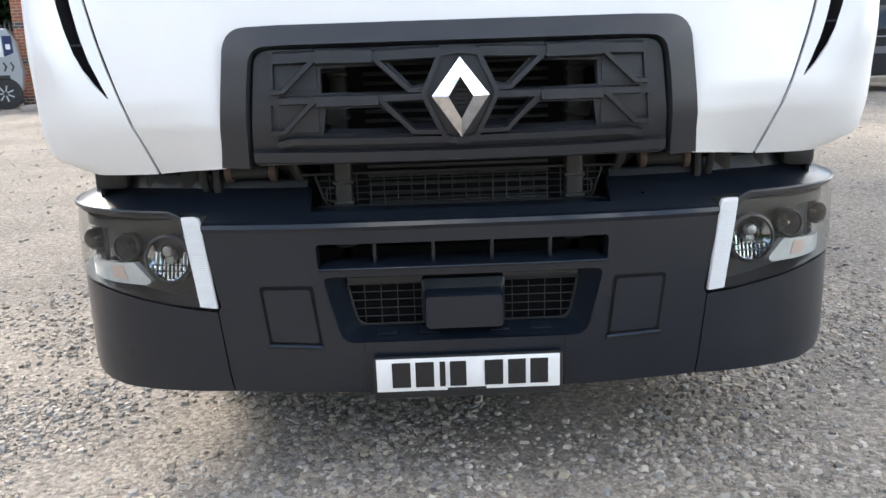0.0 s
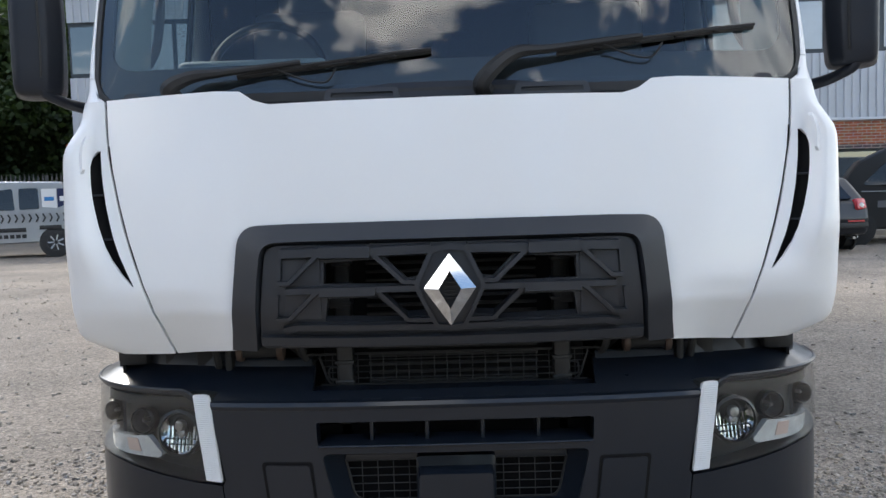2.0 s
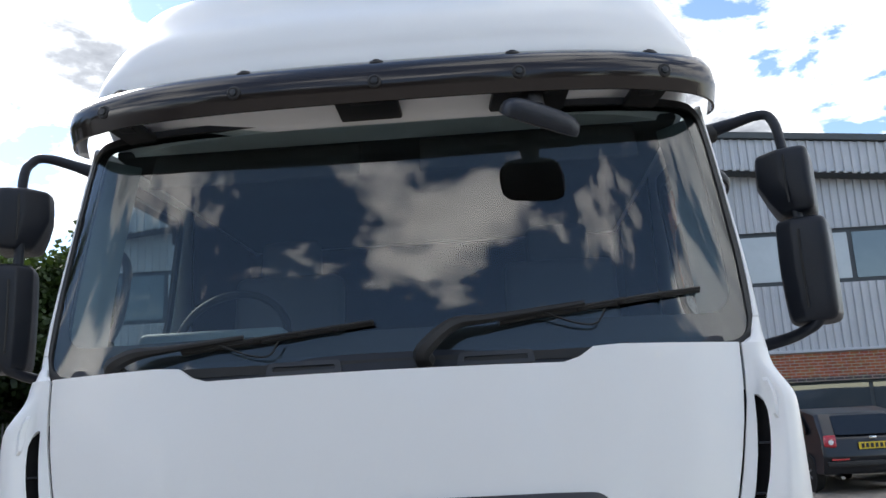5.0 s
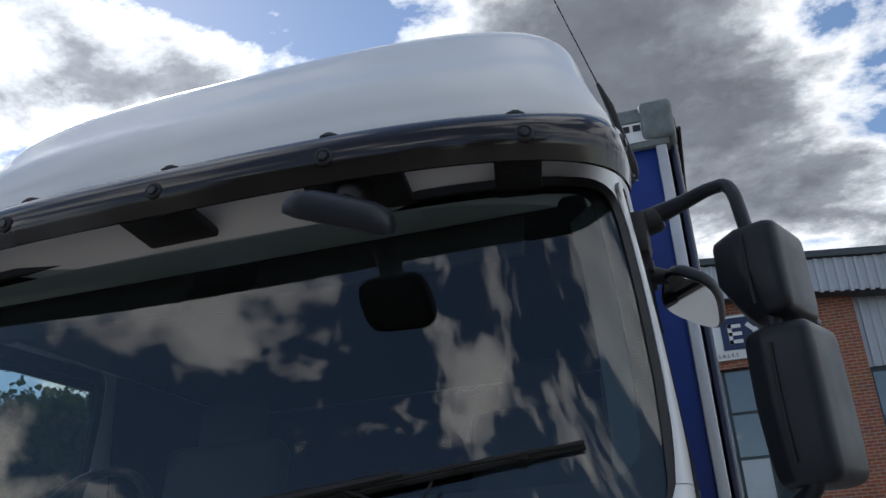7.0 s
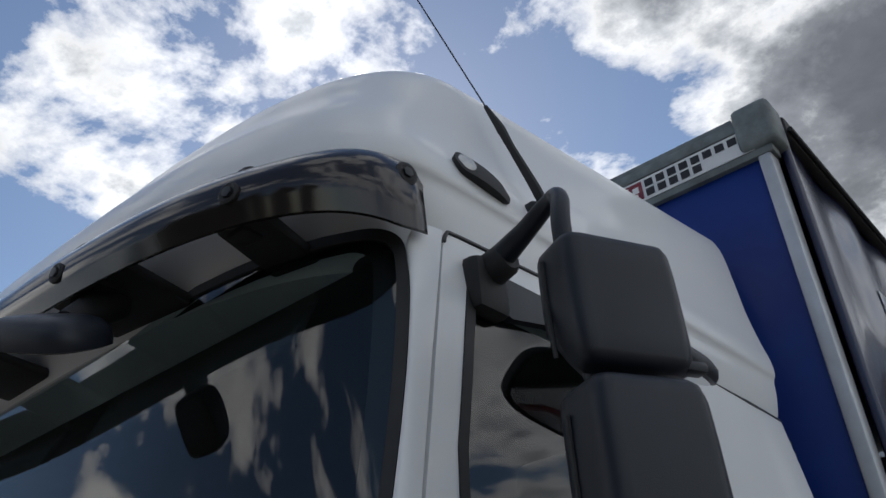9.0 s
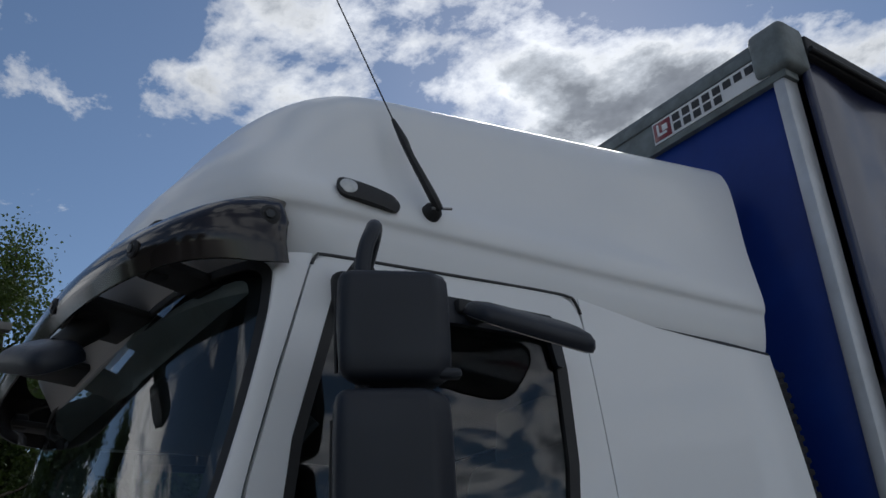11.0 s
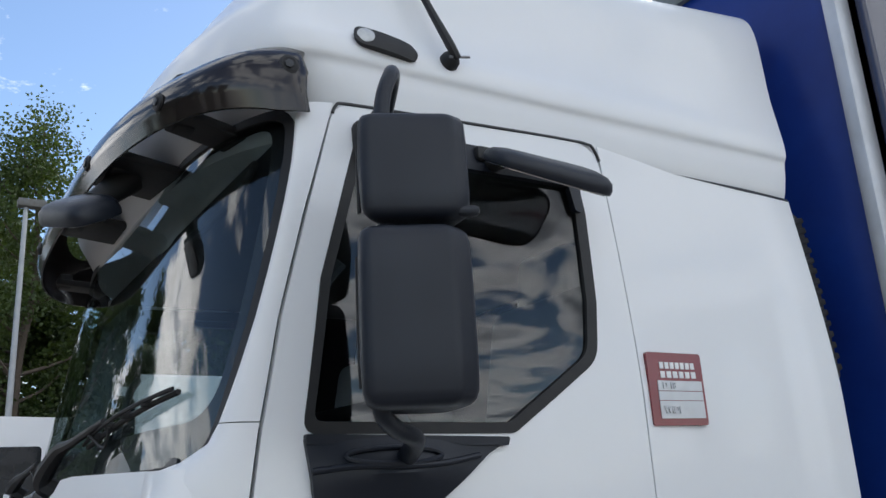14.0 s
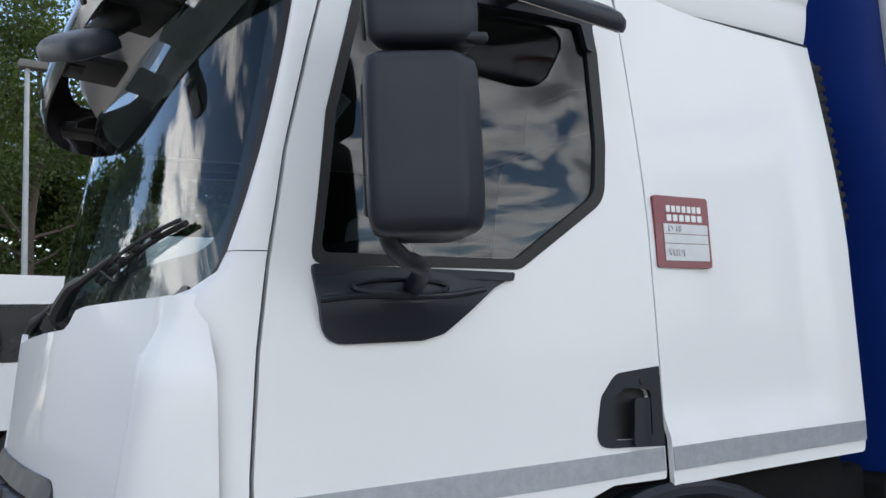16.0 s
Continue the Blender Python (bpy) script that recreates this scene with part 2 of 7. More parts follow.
INK = mat("black_print", (0.012, 0.012, 0.014), 0.4, stain=0.3, stain_scale=60, stain_color=(0.03, 0.03, 0.03))
TEXT_W = mat("white_print", (0.80, 0.80, 0.80), 0.35)
DASH = mat("dash_blue_grey", (0.21, 0.26, 0.28), 0.55, grain=0.3, grain_scale=400, stain=0.3, stain_scale=5)
TRIM_IN = mat("interior_trim", (0.10, 0.11, 0.13), 0.7, grain=0.3, grain_scale=300, stain=0.4, stain_scale=4)
LINER = mat("headliner", (0.055, 0.055, 0.058), 0.85, grain=0.4, grain_scale=300, stain=0.4, stain_scale=4)
HEADER = mat("body_header_steel", (0.22, 0.25, 0.25), 0.55, metal=0.2, grain=0.4, grain_scale=90, stain=0.9, stain_scale=9, stain_color=(0.09, 0.10, 0.10))
BLUE = mat("blue_bulkhead_panel", (0.004, 0.034, 0.23), 0.45, coat=0.15, coat_rough=0.2, stain=0.6, stain_scale=2.2, stain_color=(0.003, 0.012, 0.12), spec=0.3)
CURTAIN = mat("navy_curtain_pvc", (0.016, 0.020, 0.058), 0.24, coat=0.3, grain=0.25, grain_scale=60, stain=0.5, stain_scale=2.5, stain_color=(0.03, 0.035, 0.07))
ALU = mat("aluminium_post", (0.55, 0.57, 0.60), 0.45, metal=0.4, stain=0.6, stain_scale=6, stain_color=(0.36, 0.37, 0.38))


# ---- geometry helpers ----
from mathutils.geometry import delaunay_2d_cdt


def part(name, bm, material, parent=None, label="", sharp=38):
    """Link a bmesh as one mesh object under a thing or part."""
    bmesh.ops.recalc_face_normals(bm, faces=bm.faces)
    me = bpy.data.meshes.new(name)
    bm.to_mesh(me)
    bm.free()
    me.materials.append(material)
    if len(me.polygons):
        me.polygons.foreach_set("use_smooth", [True] * len(me.polygons))
        me.set_sharp_from_angle(angle=radians(sharp))
    at = me.attributes.get("true_normal")
    if at:
        ns = [Vector(d.vector) for d in at.data]
        rows = []
        for f in me.polygons:
            for i in f.loop_indices:
                n = ns[me.loops[i].vertex_index]
                rows.append(tuple(n if n.dot(f.normal) > 0.6 else f.normal))
        me.attributes.remove(at)
        me.normals_split_custom_set(rows)
    ob = new(name, me)
    if parent:
        ob.parent = parent
    if label:
        ob["label"] = label
    return ob


def pane_part(name, bm, material, parent, label):
    """A glass pane: tint and gloss on its outer face, a clear back."""
    ob = part(name, bm, material, parent, label)
    ob.data.materials.append(CLEAR)
    ob.visible_shadow = False
    return ob


def thing(name, label, category, at=(0, 0, 0), group="", kind=""):
    ob = new(name)
    ob.empty_display_size = 0.1
    ob.location = at
    return tagged(ob, label, category, group, kind)


def rpoly(pts, r, seg=5):
    """A polygon with rounded corners; r: one radius or one for each corner."""
    out, n = [], len(pts)
    rs = r if isinstance(r, (list, tuple)) else [r] * n
    for i in range(n):
        p, a, b = Vector(pts[i]), Vector(pts[i - 1]), Vector(pts[(i + 1) % n])
        if rs[i] <= 0:
            out.append(tuple(p))
            continue
        d1, d2 = (a - p), (b - p)
        half = d1.angle(d2) / 2
        t = min(rs[i] / max(math.tan(half), 1e-3), d1.length * 0.49, d2.length * 0.49)
        s, e = p + d1.normalized() * t, p + d2.normalized() * t
        for k in range(seg + 1):
            u = k / seg
            out.append(tuple((1 - u) ** 2 * s + 2 * u * (1 - u) * p + u * u * e))
    return out


def dense(loop, step):
    out = []
    for i, p in enumerate(loop):
        q = loop[(i + 1) % len(loop)]
        k = max(1, int(math.hypot(q[0] - p[0], q[1] - p[1]) / step))
        out += [(p[0] + (q[0] - p[0]) * j / k, p[1] + (q[1] - p[1]) * j / k) for j in range(k)]
    return out


def inside(p, poly):
    x, y, c = p[0], p[1], False
    for i in range(len(poly)):
        (x1, y1), (x2, y2) = poly[i - 1], poly[i]
        if (y1 > y) != (y2 > y) and x < (x2 - x1) * (y - y1) / (y2 - y1) + x1:
            c = not c
    return c


def sheet(outline, fn, out, thick=0.004, holes=(), step=0.05, inner=0, fair=False):
    """A curved panel of the given outline and thickness: fn maps (u, v) to a place, out is roughly its outward side.
    inner: the material slot of its back and rim; fair: shade it by the normals of fn itself."""
    loops = [dense(l, step) for l in (outline, *holes)]
    vs, es = [], []
    for l in loops:
        b = len(vs)
        vs += [Vector(p) for p in l]
        es += [(b + i, b + (i + 1) % len(l)) for i in range(len(l))]
    us, ws = [p[0] for p in loops[0]], [p[1] for p in loops[0]]
    nu, nv = max(1, int((max(us) - min(us)) / step)), max(1, int((max(ws) - min(ws)) / step))
    for i in range(1, nu):
        for j in range(1, nv):
            p = (min(us) + (max(us) - min(us)) * i / nu + 1e-4, min(ws) + (max(ws) - min(ws)) * j / nv + 1e-4)
            if inside(p, loops[0]) and not any(inside(p, h) for h in loops[1:]):
                vs.append(Vector(p))
    rv, _, rf, *_ = delaunay_2d_cdt(vs, es, [], 0, 1e-6)
    keep = []
    for f in rf:
        c = sum((rv[i] for i in f), Vector((0, 0))) / len(f)
        if inside(c, loops[0]) and not any(inside(c, h) for h in loops[1:]):
            keep.append(f)
    out = Vector(out)
    bm = bmesh.new()
    front, back = {}, {}
    e = 1e-3
    lay = bm.verts.layers.float_vector.new("true_normal") if fair else None
    for i in {i for f in keep for i in f}:
        u, v = rv[i]
        p = Vector(fn(u, v))
        n = (Vector(fn(u + e, v)) - Vector(fn(u - e, v))).cross(Vector(fn(u, v + e)) - Vector(fn(u, v - e)))
        n = n.normalized() if n.length > 1e-12 else out
        if n.dot(out) < 0:
            n = -n
        front[i] = bm.verts.new(p)
        back[i] = bm.verts.new(p - n * thick)
        if fair:
            front[i][lay], back[i][lay] = n, -n
    edge = {}
    for f in keep:
        bm.faces.new([front[i] for i in f])
        bm.faces.new([back[i] for i in reversed(f)]).material_index = inner
        for a, b in zip(f, (*f[1:], f[0])):
            edge[frozenset((a, b))] = edge.get(frozenset((a, b)), []) + [(a, b)]
    for k, v in edge.items():
        if len(v) == 1:
            a, b = v[0]
            bm.faces.new((front[a], back[a], back[b], front[b])).material_index = inner
    return bm


def tube(pts, r, sides=10, sub=6, caps=True):
    """A round bar along a smooth line through the points; r: one radius or one for each point."""
    P = [Vector(p) for p in pts]
    R = list(r) if isinstance(r, (list, tuple)) else [r] * len(P)
    line, rad = [], []
    for i in range(len(P) - 1):
        p0, p1, p2, p3 = P[max(i - 1, 0)], P[i], P[i + 1], P[min(i + 2, len(P) - 1)]
        k = sub if len(P) > 2 else 1
        for j in range(k):
            t = j / k
            line.append(0.5 * ((2 * p1) + (p2 - p0) * t + (2 * p0 - 5 * p1 + 4 * p2 - p3) * t * t + (3 * p1 - p0 - 3 * p2 + p3) * t ** 3))
            rad.append(R[i] + (R[i + 1] - R[i]) * t)
    line.append(P[-1])
    rad.append(R[-1])
    bm = bmesh.new()
    rings, side = [], None
    for i, c in enumerate(line):
        d = (line[min(i + 1, len(line) - 1)] - line[max(i - 1, 0)]).normalized()
        if side is None:
            side = d.orthogonal().normalized()
        side = (side - d * side.dot(d)).normalized()
        w = d.cross(side)
        rings.append([bm.verts.new(c + rad[i] * (math.cos(a) * side + math.sin(a) * w)) for a in (2 * math.pi * k / sides for k in range(sides))])
    for a, b in zip(rings, rings[1:]):
        for k in range(sides):
            bm.faces.new((a[k], a[(k + 1) % sides], b[(k + 1) % sides], b[k]))
    if caps:
        bm.faces.new(rings[0][::-1])
        bm.faces.new(rings[-1])
    return bm


def loft(rings, close=True, caps=True):
    bm = bmesh.new()
    R = [[bm.verts.new(p) for p in ring] for ring in rings]
    n = len(R[0])
    for a, b in zip(R, R[1:]):
        for k in range(n if close else n - 1):
            bm.faces.new((a[k], a[(k + 1) % n], b[(k + 1) % n], b[k]))
    if caps:
        bm.faces.new(R[0][::-1])
        bm.faces.new(R[-1])
    return bm


def lathe(profile, centre, axis, sides=24, caps=True):
    """A turned body: profile rows of (radius, distance along the axis)."""
    c, d = Vector(centre), Vector(axis).normalized()
    s = d.orthogonal().normalized()
    w = d.cross(s)
    rings = [[c + d * h + max(r, 1e-4) * (math.cos(a) * s + math.sin(a) * w) for a in (2 * math.pi * k / sides for k in range(sides))] for r, h in profile]
    return loft(rings, caps=caps)


def block(size, m=None, bevel=0.0, seg=2):
    """A box of the given size about its centre, bevelled, at the pose m."""
    bm = bmesh.new()
    bmesh.ops.create_cube(bm, size=1.0)
    bmesh.ops.scale(bm, vec=size, verts=bm.verts)
    if bevel:
        bmesh.ops.bevel(bm, geom=bm.edges, offset=bevel, segments=seg, affect="EDGES", profile=0.5)
    if m is not None:
        bmesh.ops.transform(bm, matrix=m, verts=bm.verts)
    return bm


def merge(*bms):
    out = bmesh.new()
    for b in bms:
        me = bpy.data.meshes.new("tmp")
        b.to_mesh(me)
        b.free()
        out.from_mesh(me)
        bpy.data.meshes.remove(me)
    return out


def prism(loop, h0, h1, m=None, bevel=0.0):
    """A flat outline in x and y, raised from h0 to h1 along z, at the pose m."""
    bm = loft([[(x, y, h0) for x, y in loop], [(x, y, h1) for x, y in loop]])
    if bevel:
        bmesh.ops.recalc_face_normals(bm, faces=bm.faces)
        top = [e for e in bm.edges if all(abs(v.co.z - h1) < 1e-6 for v in e.verts)]
        bmesh.ops.bevel(bm, geom=top, offset=bevel, segments=2, affect="EDGES")
    if m is not None:
        bmesh.ops.transform(bm, matrix=m, verts=bm.verts)
    return bm


def lerp_table(table, t):
    if t <= table[0][0]:
        return table[0][1]
    for (a, va), (b, vb) in zip(table, table[1:]):
        if t <= b:
            return va + (vb - va) * (t - a) / (b - a)
    return table[-1][1]


def smooth(a, b, t):
    t = min(1.0, max(0.0, (t - a) / (b - a)))
    return t * t * (3 - 2 * t)


def lettering(text, size, m, material, parent, name="lettering", depth=0.002, label=""):
    """Raised letters of the built-in font as a mesh: x along the line, y up, at the pose m."""
    cu = bpy.data.curves.new("tmp_text", "FONT")
    cu.body, cu.size, cu.extrude, cu.align_x, cu.align_y = text, size, depth, "CENTER", "CENTER"
    cu.resolution_u = 3
    tmp = bpy.data.objects.new("tmp_text", cu)
    me = bpy.data.meshes.new_from_object(tmp)
    bpy.data.objects.remove(tmp)
    bpy.data.curves.remove(cu)
    me.transform(m)
    me.name = name
    me.materials.clear()
    me.materials.append(material)
    ob = new(name, me)
    ob.parent = parent
    if label:
        ob["label"] = label
    return ob


# ---- the truck ----
truck = thing("truck", "white delivery truck with blue curtain-sided body parked on gravel", "truck")


def pw(v, p):
    return max(v, 0.0) ** p


def front_y(x, z):
    """The white front panel: bowed across, raked above and tucked under below."""
    a = abs(x)
    return -0.095 + 0.112 * a ** 3 + 0.115 * max(0.0, z - 1.15) ** 1.3 + 0.42 * max(0.0, 1.085 - z) + 0.26 * smooth(0.58, 0.78, a) * max(0.0, 1.100 + 0.052 * a - z)


def front(x, z):
    return (x, front_y(x, z), z)


def seam_x(z):
    return lerp_table([(0.93, 0.832), (0.962, 0.838), (1.046, 0.857), (1.131, 0.880), (1.2, 0.904), (1.263, 0.926), (1.34, 0.949), (1.41, 0.966), (1.48, 0.981), (1.542, 0.993), (1.62, 1.0), (1.72, 1.004)], z)


def screen_y(x, z):
    t = (z - 1.72) / 0.8
    return 0.080 + 0.145 * t + 0.065 * abs(x) ** 4 + 0.053 * t * abs(x) ** 8


def screen(x, z):
    return (x, screen_y(x, z), z)


def side_x(y, z):
    """The cab's side: upright below the sill, leaning in above."""
    return 1.114 - 0.070 * (max(0.0, z - 1.85) / 0.85) ** 1.35 - 0.012 * smooth(1.0, 1.5, y)


def plan_ring(h, w, yf, yr, depth, n, tilt, count=28):
    """One slice of the roof moulding: rear left corner, round the front, to the rear right corner."""
    pts = []
    for k in range(9):
        y = yr + (yf + depth - yr) * k / 9
        pts.append((-w, y))
    for k in range(count + 1):
        a = -math.pi / 2 + math.pi * k / count
        s, c = math.sin(a), math.cos(a)
        pts.append((w * math.copysign(abs(s) ** (2 / n), s), yf + depth - depth * abs(c) ** (2 / n)))
    for k in range(9):
        y = yf + depth + (yr - yf - depth) * (k + 1) / 9
        pts.append((w, y))
    return [(x, y, h + tilt * (y - 0.5)) for x, y in pts]


# front panel with the grille cut-out
bonnet_out = [(-seam_x(z), z) for z in (1.708, 1.6, 1.5, 1.4, 1.3, 1.2, 1.12, 1.05, 0.98, 0.945)] + [(-0.632, 0.965), (-0.618, 1.03), (-0.588, 1.25), (-0.54, 1.31), (-0.3, 1.314),
    (0.3, 1.314), (0.54, 1.31), (0.588, 1.25), (0.618, 1.03), (0.632, 0.965)] + [(seam_x(z), z) for z in (0.945, 0.98, 1.05, 1.12, 1.2, 1.3, 1.4, 1.5, 1.6, 1.708)] + \
    [(0.66, 1.716), (0.585, 1.712), (0.545, 1.685), (0.5, 1.672), (0.3, 1.675), (0, 1.677), (-0.3, 1.675), (-0.5, 1.672), (-0.545, 1.685), (-0.585, 1.712), (-0.66, 1.716)]
part("bonnet", sheet(bonnet_out, front, (0, -1, 0), 0.02, step=0.03, fair=True), WHITE, truck, "white painted front bonnet panel")


# corner deflectors with crescent slots
def deflector_outer(z):
    return lerp_table([(0.945, 1.03), (0.966, 1.078), (0.975, 1.110), (0.999, 1.146), (1.05, 1.153), (1.1, 1.155), (1.29, 1.155), (1.476, 1.154), (1.53, 1.153), (1.555, 1.150), (1.575, 1.141), (1.607, 1.120), (1.639, 1.103), (1.665, 1.096), (1.69, 1.092), (1.706, 1.086)], z)


def vent_in(z):
    return lerp_table([(1.16, 0.918), (1.2, 0.938), (1.262, 0.966), (1.32, 0.985), (1.40, 1.003), (1.48, 1.015), (1.55, 1.020)], z)


def vent_out(z):
    return lerp_table([(1.16, 0.922), (1.2, 0.958), (1.24, 0.985), (1.28, 1.003), (1.34, 1.022), (1.41, 1.038), (1.47, 1.046), (1.515, 1.048), (1.54, 1.044), (1.556, 1.035), (1.564, 1.024)], z)


def deflector(sx):
    xo = deflector_outer

    def skin(u, z):
        """u 0 at the seam, 1 at the trailing edge."""
        x0, x1 = seam_x(z) + 0.006, xo(z)
        y0, y1 = front_y(seam_x(z), z) - 0.004, 0.142
        a = u * math.pi / 2
        x = x0 + (x1 - x0) * pw(math.sin(a), 0.78)
        lip = -0.045 * smooth(0.10, 0.34, u) * smooth(1.0, 0.42, u) * smooth(1.12, 1.3, z) * smooth(1.68, 1.56, z)
        y = y1 - (y1 - y0) * pw(math.cos(a), 0.66) + lip
        return (sx * x, y, z)

    def u_of(x, z):
        x0, x1 = seam_x(z) + 0.006, xo(z)
        t = min(1.0, max(0.0, (x - x0) / max(x1 - x0, 1e-4)))
        return math.asin(t ** (1 / 0.78)) / (math.pi / 2)

    zs = (0.945, 0.966, 0.985, 1.05, 1.12, 1.2, 1.3, 1.4, 1.5, 1.54, 1.56, 1.58, 1.6, 1.62, 1.64, 1.655, 1.668, 1.68, 1.69, 1.698, 1.706)
    outline = [(0.0, z) for z in zs] + [(1.0, z) for z in reversed(zs)]
    vz = (1.163, 1.18, 1.2, 1.22, 1.24, 1.26, 1.28, 1.31, 1.34, 1.37, 1.4, 1.43, 1.46, 1.49, 1.515, 1.53, 1.542, 1.552, 1.560)
    slot = [(u_of(vent_in(z), z), z) for z in vz] + [(u_of(vent_out(z), z), z) for z in reversed(vz)]
    ob = part("corner_deflector", sheet(outline, skin, (sx, -1, 0), 0.012, [slot], step=0.022), WHITE, truck, "white curved corner deflector with a black slot")
    # added sheet behind the slot, its near-black colour standing for the shade inside
    part("slot_shade_backing", sheet(rpoly([(0.02, 1.13), (0.70, 1.13), (0.70, 1.575), (0.02, 1.575)], 0.02), lambda u, z: tuple(Vector(skin(u, z)) + Vector((-sx * 0.014, 0.030, 0))), (sx, -1, 0), 0.004, step=0.06), DEEP, ob)
    for z in (1.30, 1.43):
        a, b = Vector(skin(u_of(vent_in(z) - 0.01, z), z)), Vector(skin(u_of(vent_out(z) + 0.012, z), z))
        part("slot_rib", tube([a + Vector((0, 0.012, 0)), b + Vector((0, 0.012, 0))], 0.003, 6), PLASTIC, ob)
    # return face behind the trailing edge
    def ret(u, z):
        return (sx * (xo(z) - 0.045 * u), 0.142 + 0.012 * u, z)
    part("deflector_return", sheet([(0, 0.96), (1, 0.96), (1, 1.55), (0, 1.55)], ret, (0, 1, 0), 0.006, step=0.1), WHITE, ob)


for sx in (-1, 1):
    deflector(sx)

# windscreen, its black border and the cowl below
def edge_x(z):
    return lerp_table([(1.69, 1.02), (1.74, 1.060), (1.80, 1.081), (1.9, 1.086), (2.0, 1.086), (2.1, 1.081), (2.2, 1.075), (2.3, 1.067), (2.4, 1.057), (2.5, 1.040), (2.62, 1.02)], z)


def screen_loop(d, z0, z1, r0, r1):
    right = [(edge_x(z) - d, z) for z in (1.80, 1.9, 2.0, 2.1, 2.2, 2.3, 2.4) if z0 + r0 < z < z1 - r1]
    half = [(edge_x(z0 + r0) - d, z0 + 0.005)] + right + [(edge_x(z1) - d, z1)]
    loop = [(-x, z) for x, z in reversed(half)][::-1]
    return rpoly([(-x, z) for x, z in half][::-1] + half, [r1] + [0] * len(right) + [r0, r0] + [0] * len(right) + [r1], 7)


ws_out = screen_loop(0.008, 1.70, 2.520, 0.09, 0.07)
ws_in = screen_loop(0.055, 1.800, 2.492, 0.10, 0.07)
windscreen = pane_part("windscreen", sheet(ws_out, screen, (0, -1, 0), 0.006, step=0.04, inner=1, fair=True), GLASS_WS, truck, "raked tinted windscreen mirroring clouds")
ws_seal_out = screen_loop(-0.004, 1.685, 2.534, 0.10, 0.08)
part("windscreen_seal", sheet(ws_seal_out, lambda x, z: (x, screen_y(x, z) - 0.005, z), (0, -1, 0), 0.012, [screen_loop(0.013, 1.712, 2.510, 0.09, 0.07)], step=0.06), BLACK, windscreen)
part("printed_border", sheet(ws_out, lambda x, z: (x, screen_y(x, z) + 0.010, z), (0, -1, 0), 0.002, [ws_in], step=0.06), INK, windscreen, "black printed glass border")
part("cowl", sheet(rpoly([(-0.98, 1.60), (0.98, 1.60), (0.98, 1.735), (-0.98, 1.735)], 0.02), lambda x, z: (x, 0.035 + 0.35 * (z - 1.6) + 0.06 * abs(x) ** 2.4, z), (0, -1, 0), 0.01, step=0.06), PLASTIC, truck, "dark plastic cowl below the windscreen")
for x0, x1 in ((-0.36, -0.13), (0.20, 0.43)):
    part("cowl_grip", sheet(rpoly([(x0, 1.683), (x1, 1.683), (x1 - 0.01, 1.722), (x0 + 0.01, 1.722)], 0.012), lambda x, z: (x, 0.028 + 0.35 * (z - 1.6) + 0.06 * abs(x) ** 2.4, z), (0, -1, 0), 0.014, [rpoly([(x0 + 0.02, 1.695), (x1 - 0.02, 1.695), (x1 - 0.025, 1.709), (x0 + 0.025, 1.709)], 0.005)], step=0.04), GRILLE, truck)

# A-pillars and the roof header
for sx in (-1, 1):
    def pillar(u, z, sx=sx):
        xa = lerp_table([(0.98, 1.0), (1.60, 1.004), (1.700, 1.010), (1.714, 1.03), (1.726, 1.055), (1.745, 1.070)], z) if z < 1.745 else edge_x(z) + 0.006
        ya = lerp_table([(0.98, 0.125), (1.40, 0.125), (1.60, 0.112), (1.65, 0.085), (1.700, 0.072), (1.714, 0.108), (1.726, 0.140), (1.745, 0.158)], z) if z < 1.745 else screen_y(xa, z) - 0.006
        yb = lerp_table([(0.98, 0.219), (1.35, 0.221), (1.59, 0.239), (1.774, 0.264), (2.009, 0.309), (2.248, 0.375), (2.45, 0.437), (2.55, 0.468)], z) - 0.009
        xb = side_x(yb, z)
        a = u * math.pi / 2
        return (sx * (xa + (xb - xa) * pw(math.sin(a), 0.7)), yb - (yb - ya) * pw(math.cos(a), 0.8), z)
    part("windscreen_pillar", sheet([(0, 1.7915), (1, 1.7915), (1, 2.548), (0.6, 2.54), (0.25, 2.515), (0, 2.488)], pillar, (sx, -0.6, 0), 0.012, step=0.05), WHITE, truck, "white windscreen pillar")
    # low panel between the deflector and the door
    part("wing_panel", sheet([(0, 0.98), (1, 0.98)] + [(1, z) for z in (1.5, 1.6, 1.65, 1.7, 1.72, 1.74, 1.76)] + [(1, 1.789), (0, 1.789)] + [(0, z) for z in (1.77, 1.745, 1.735, 1.726, 1.72, 1.714, 1.707, 1.70, 1.65)], pillar, (sx, -0.6, 0), 0.01, step=0.035), WHITE, truck, "white wing panel ahead of the door")

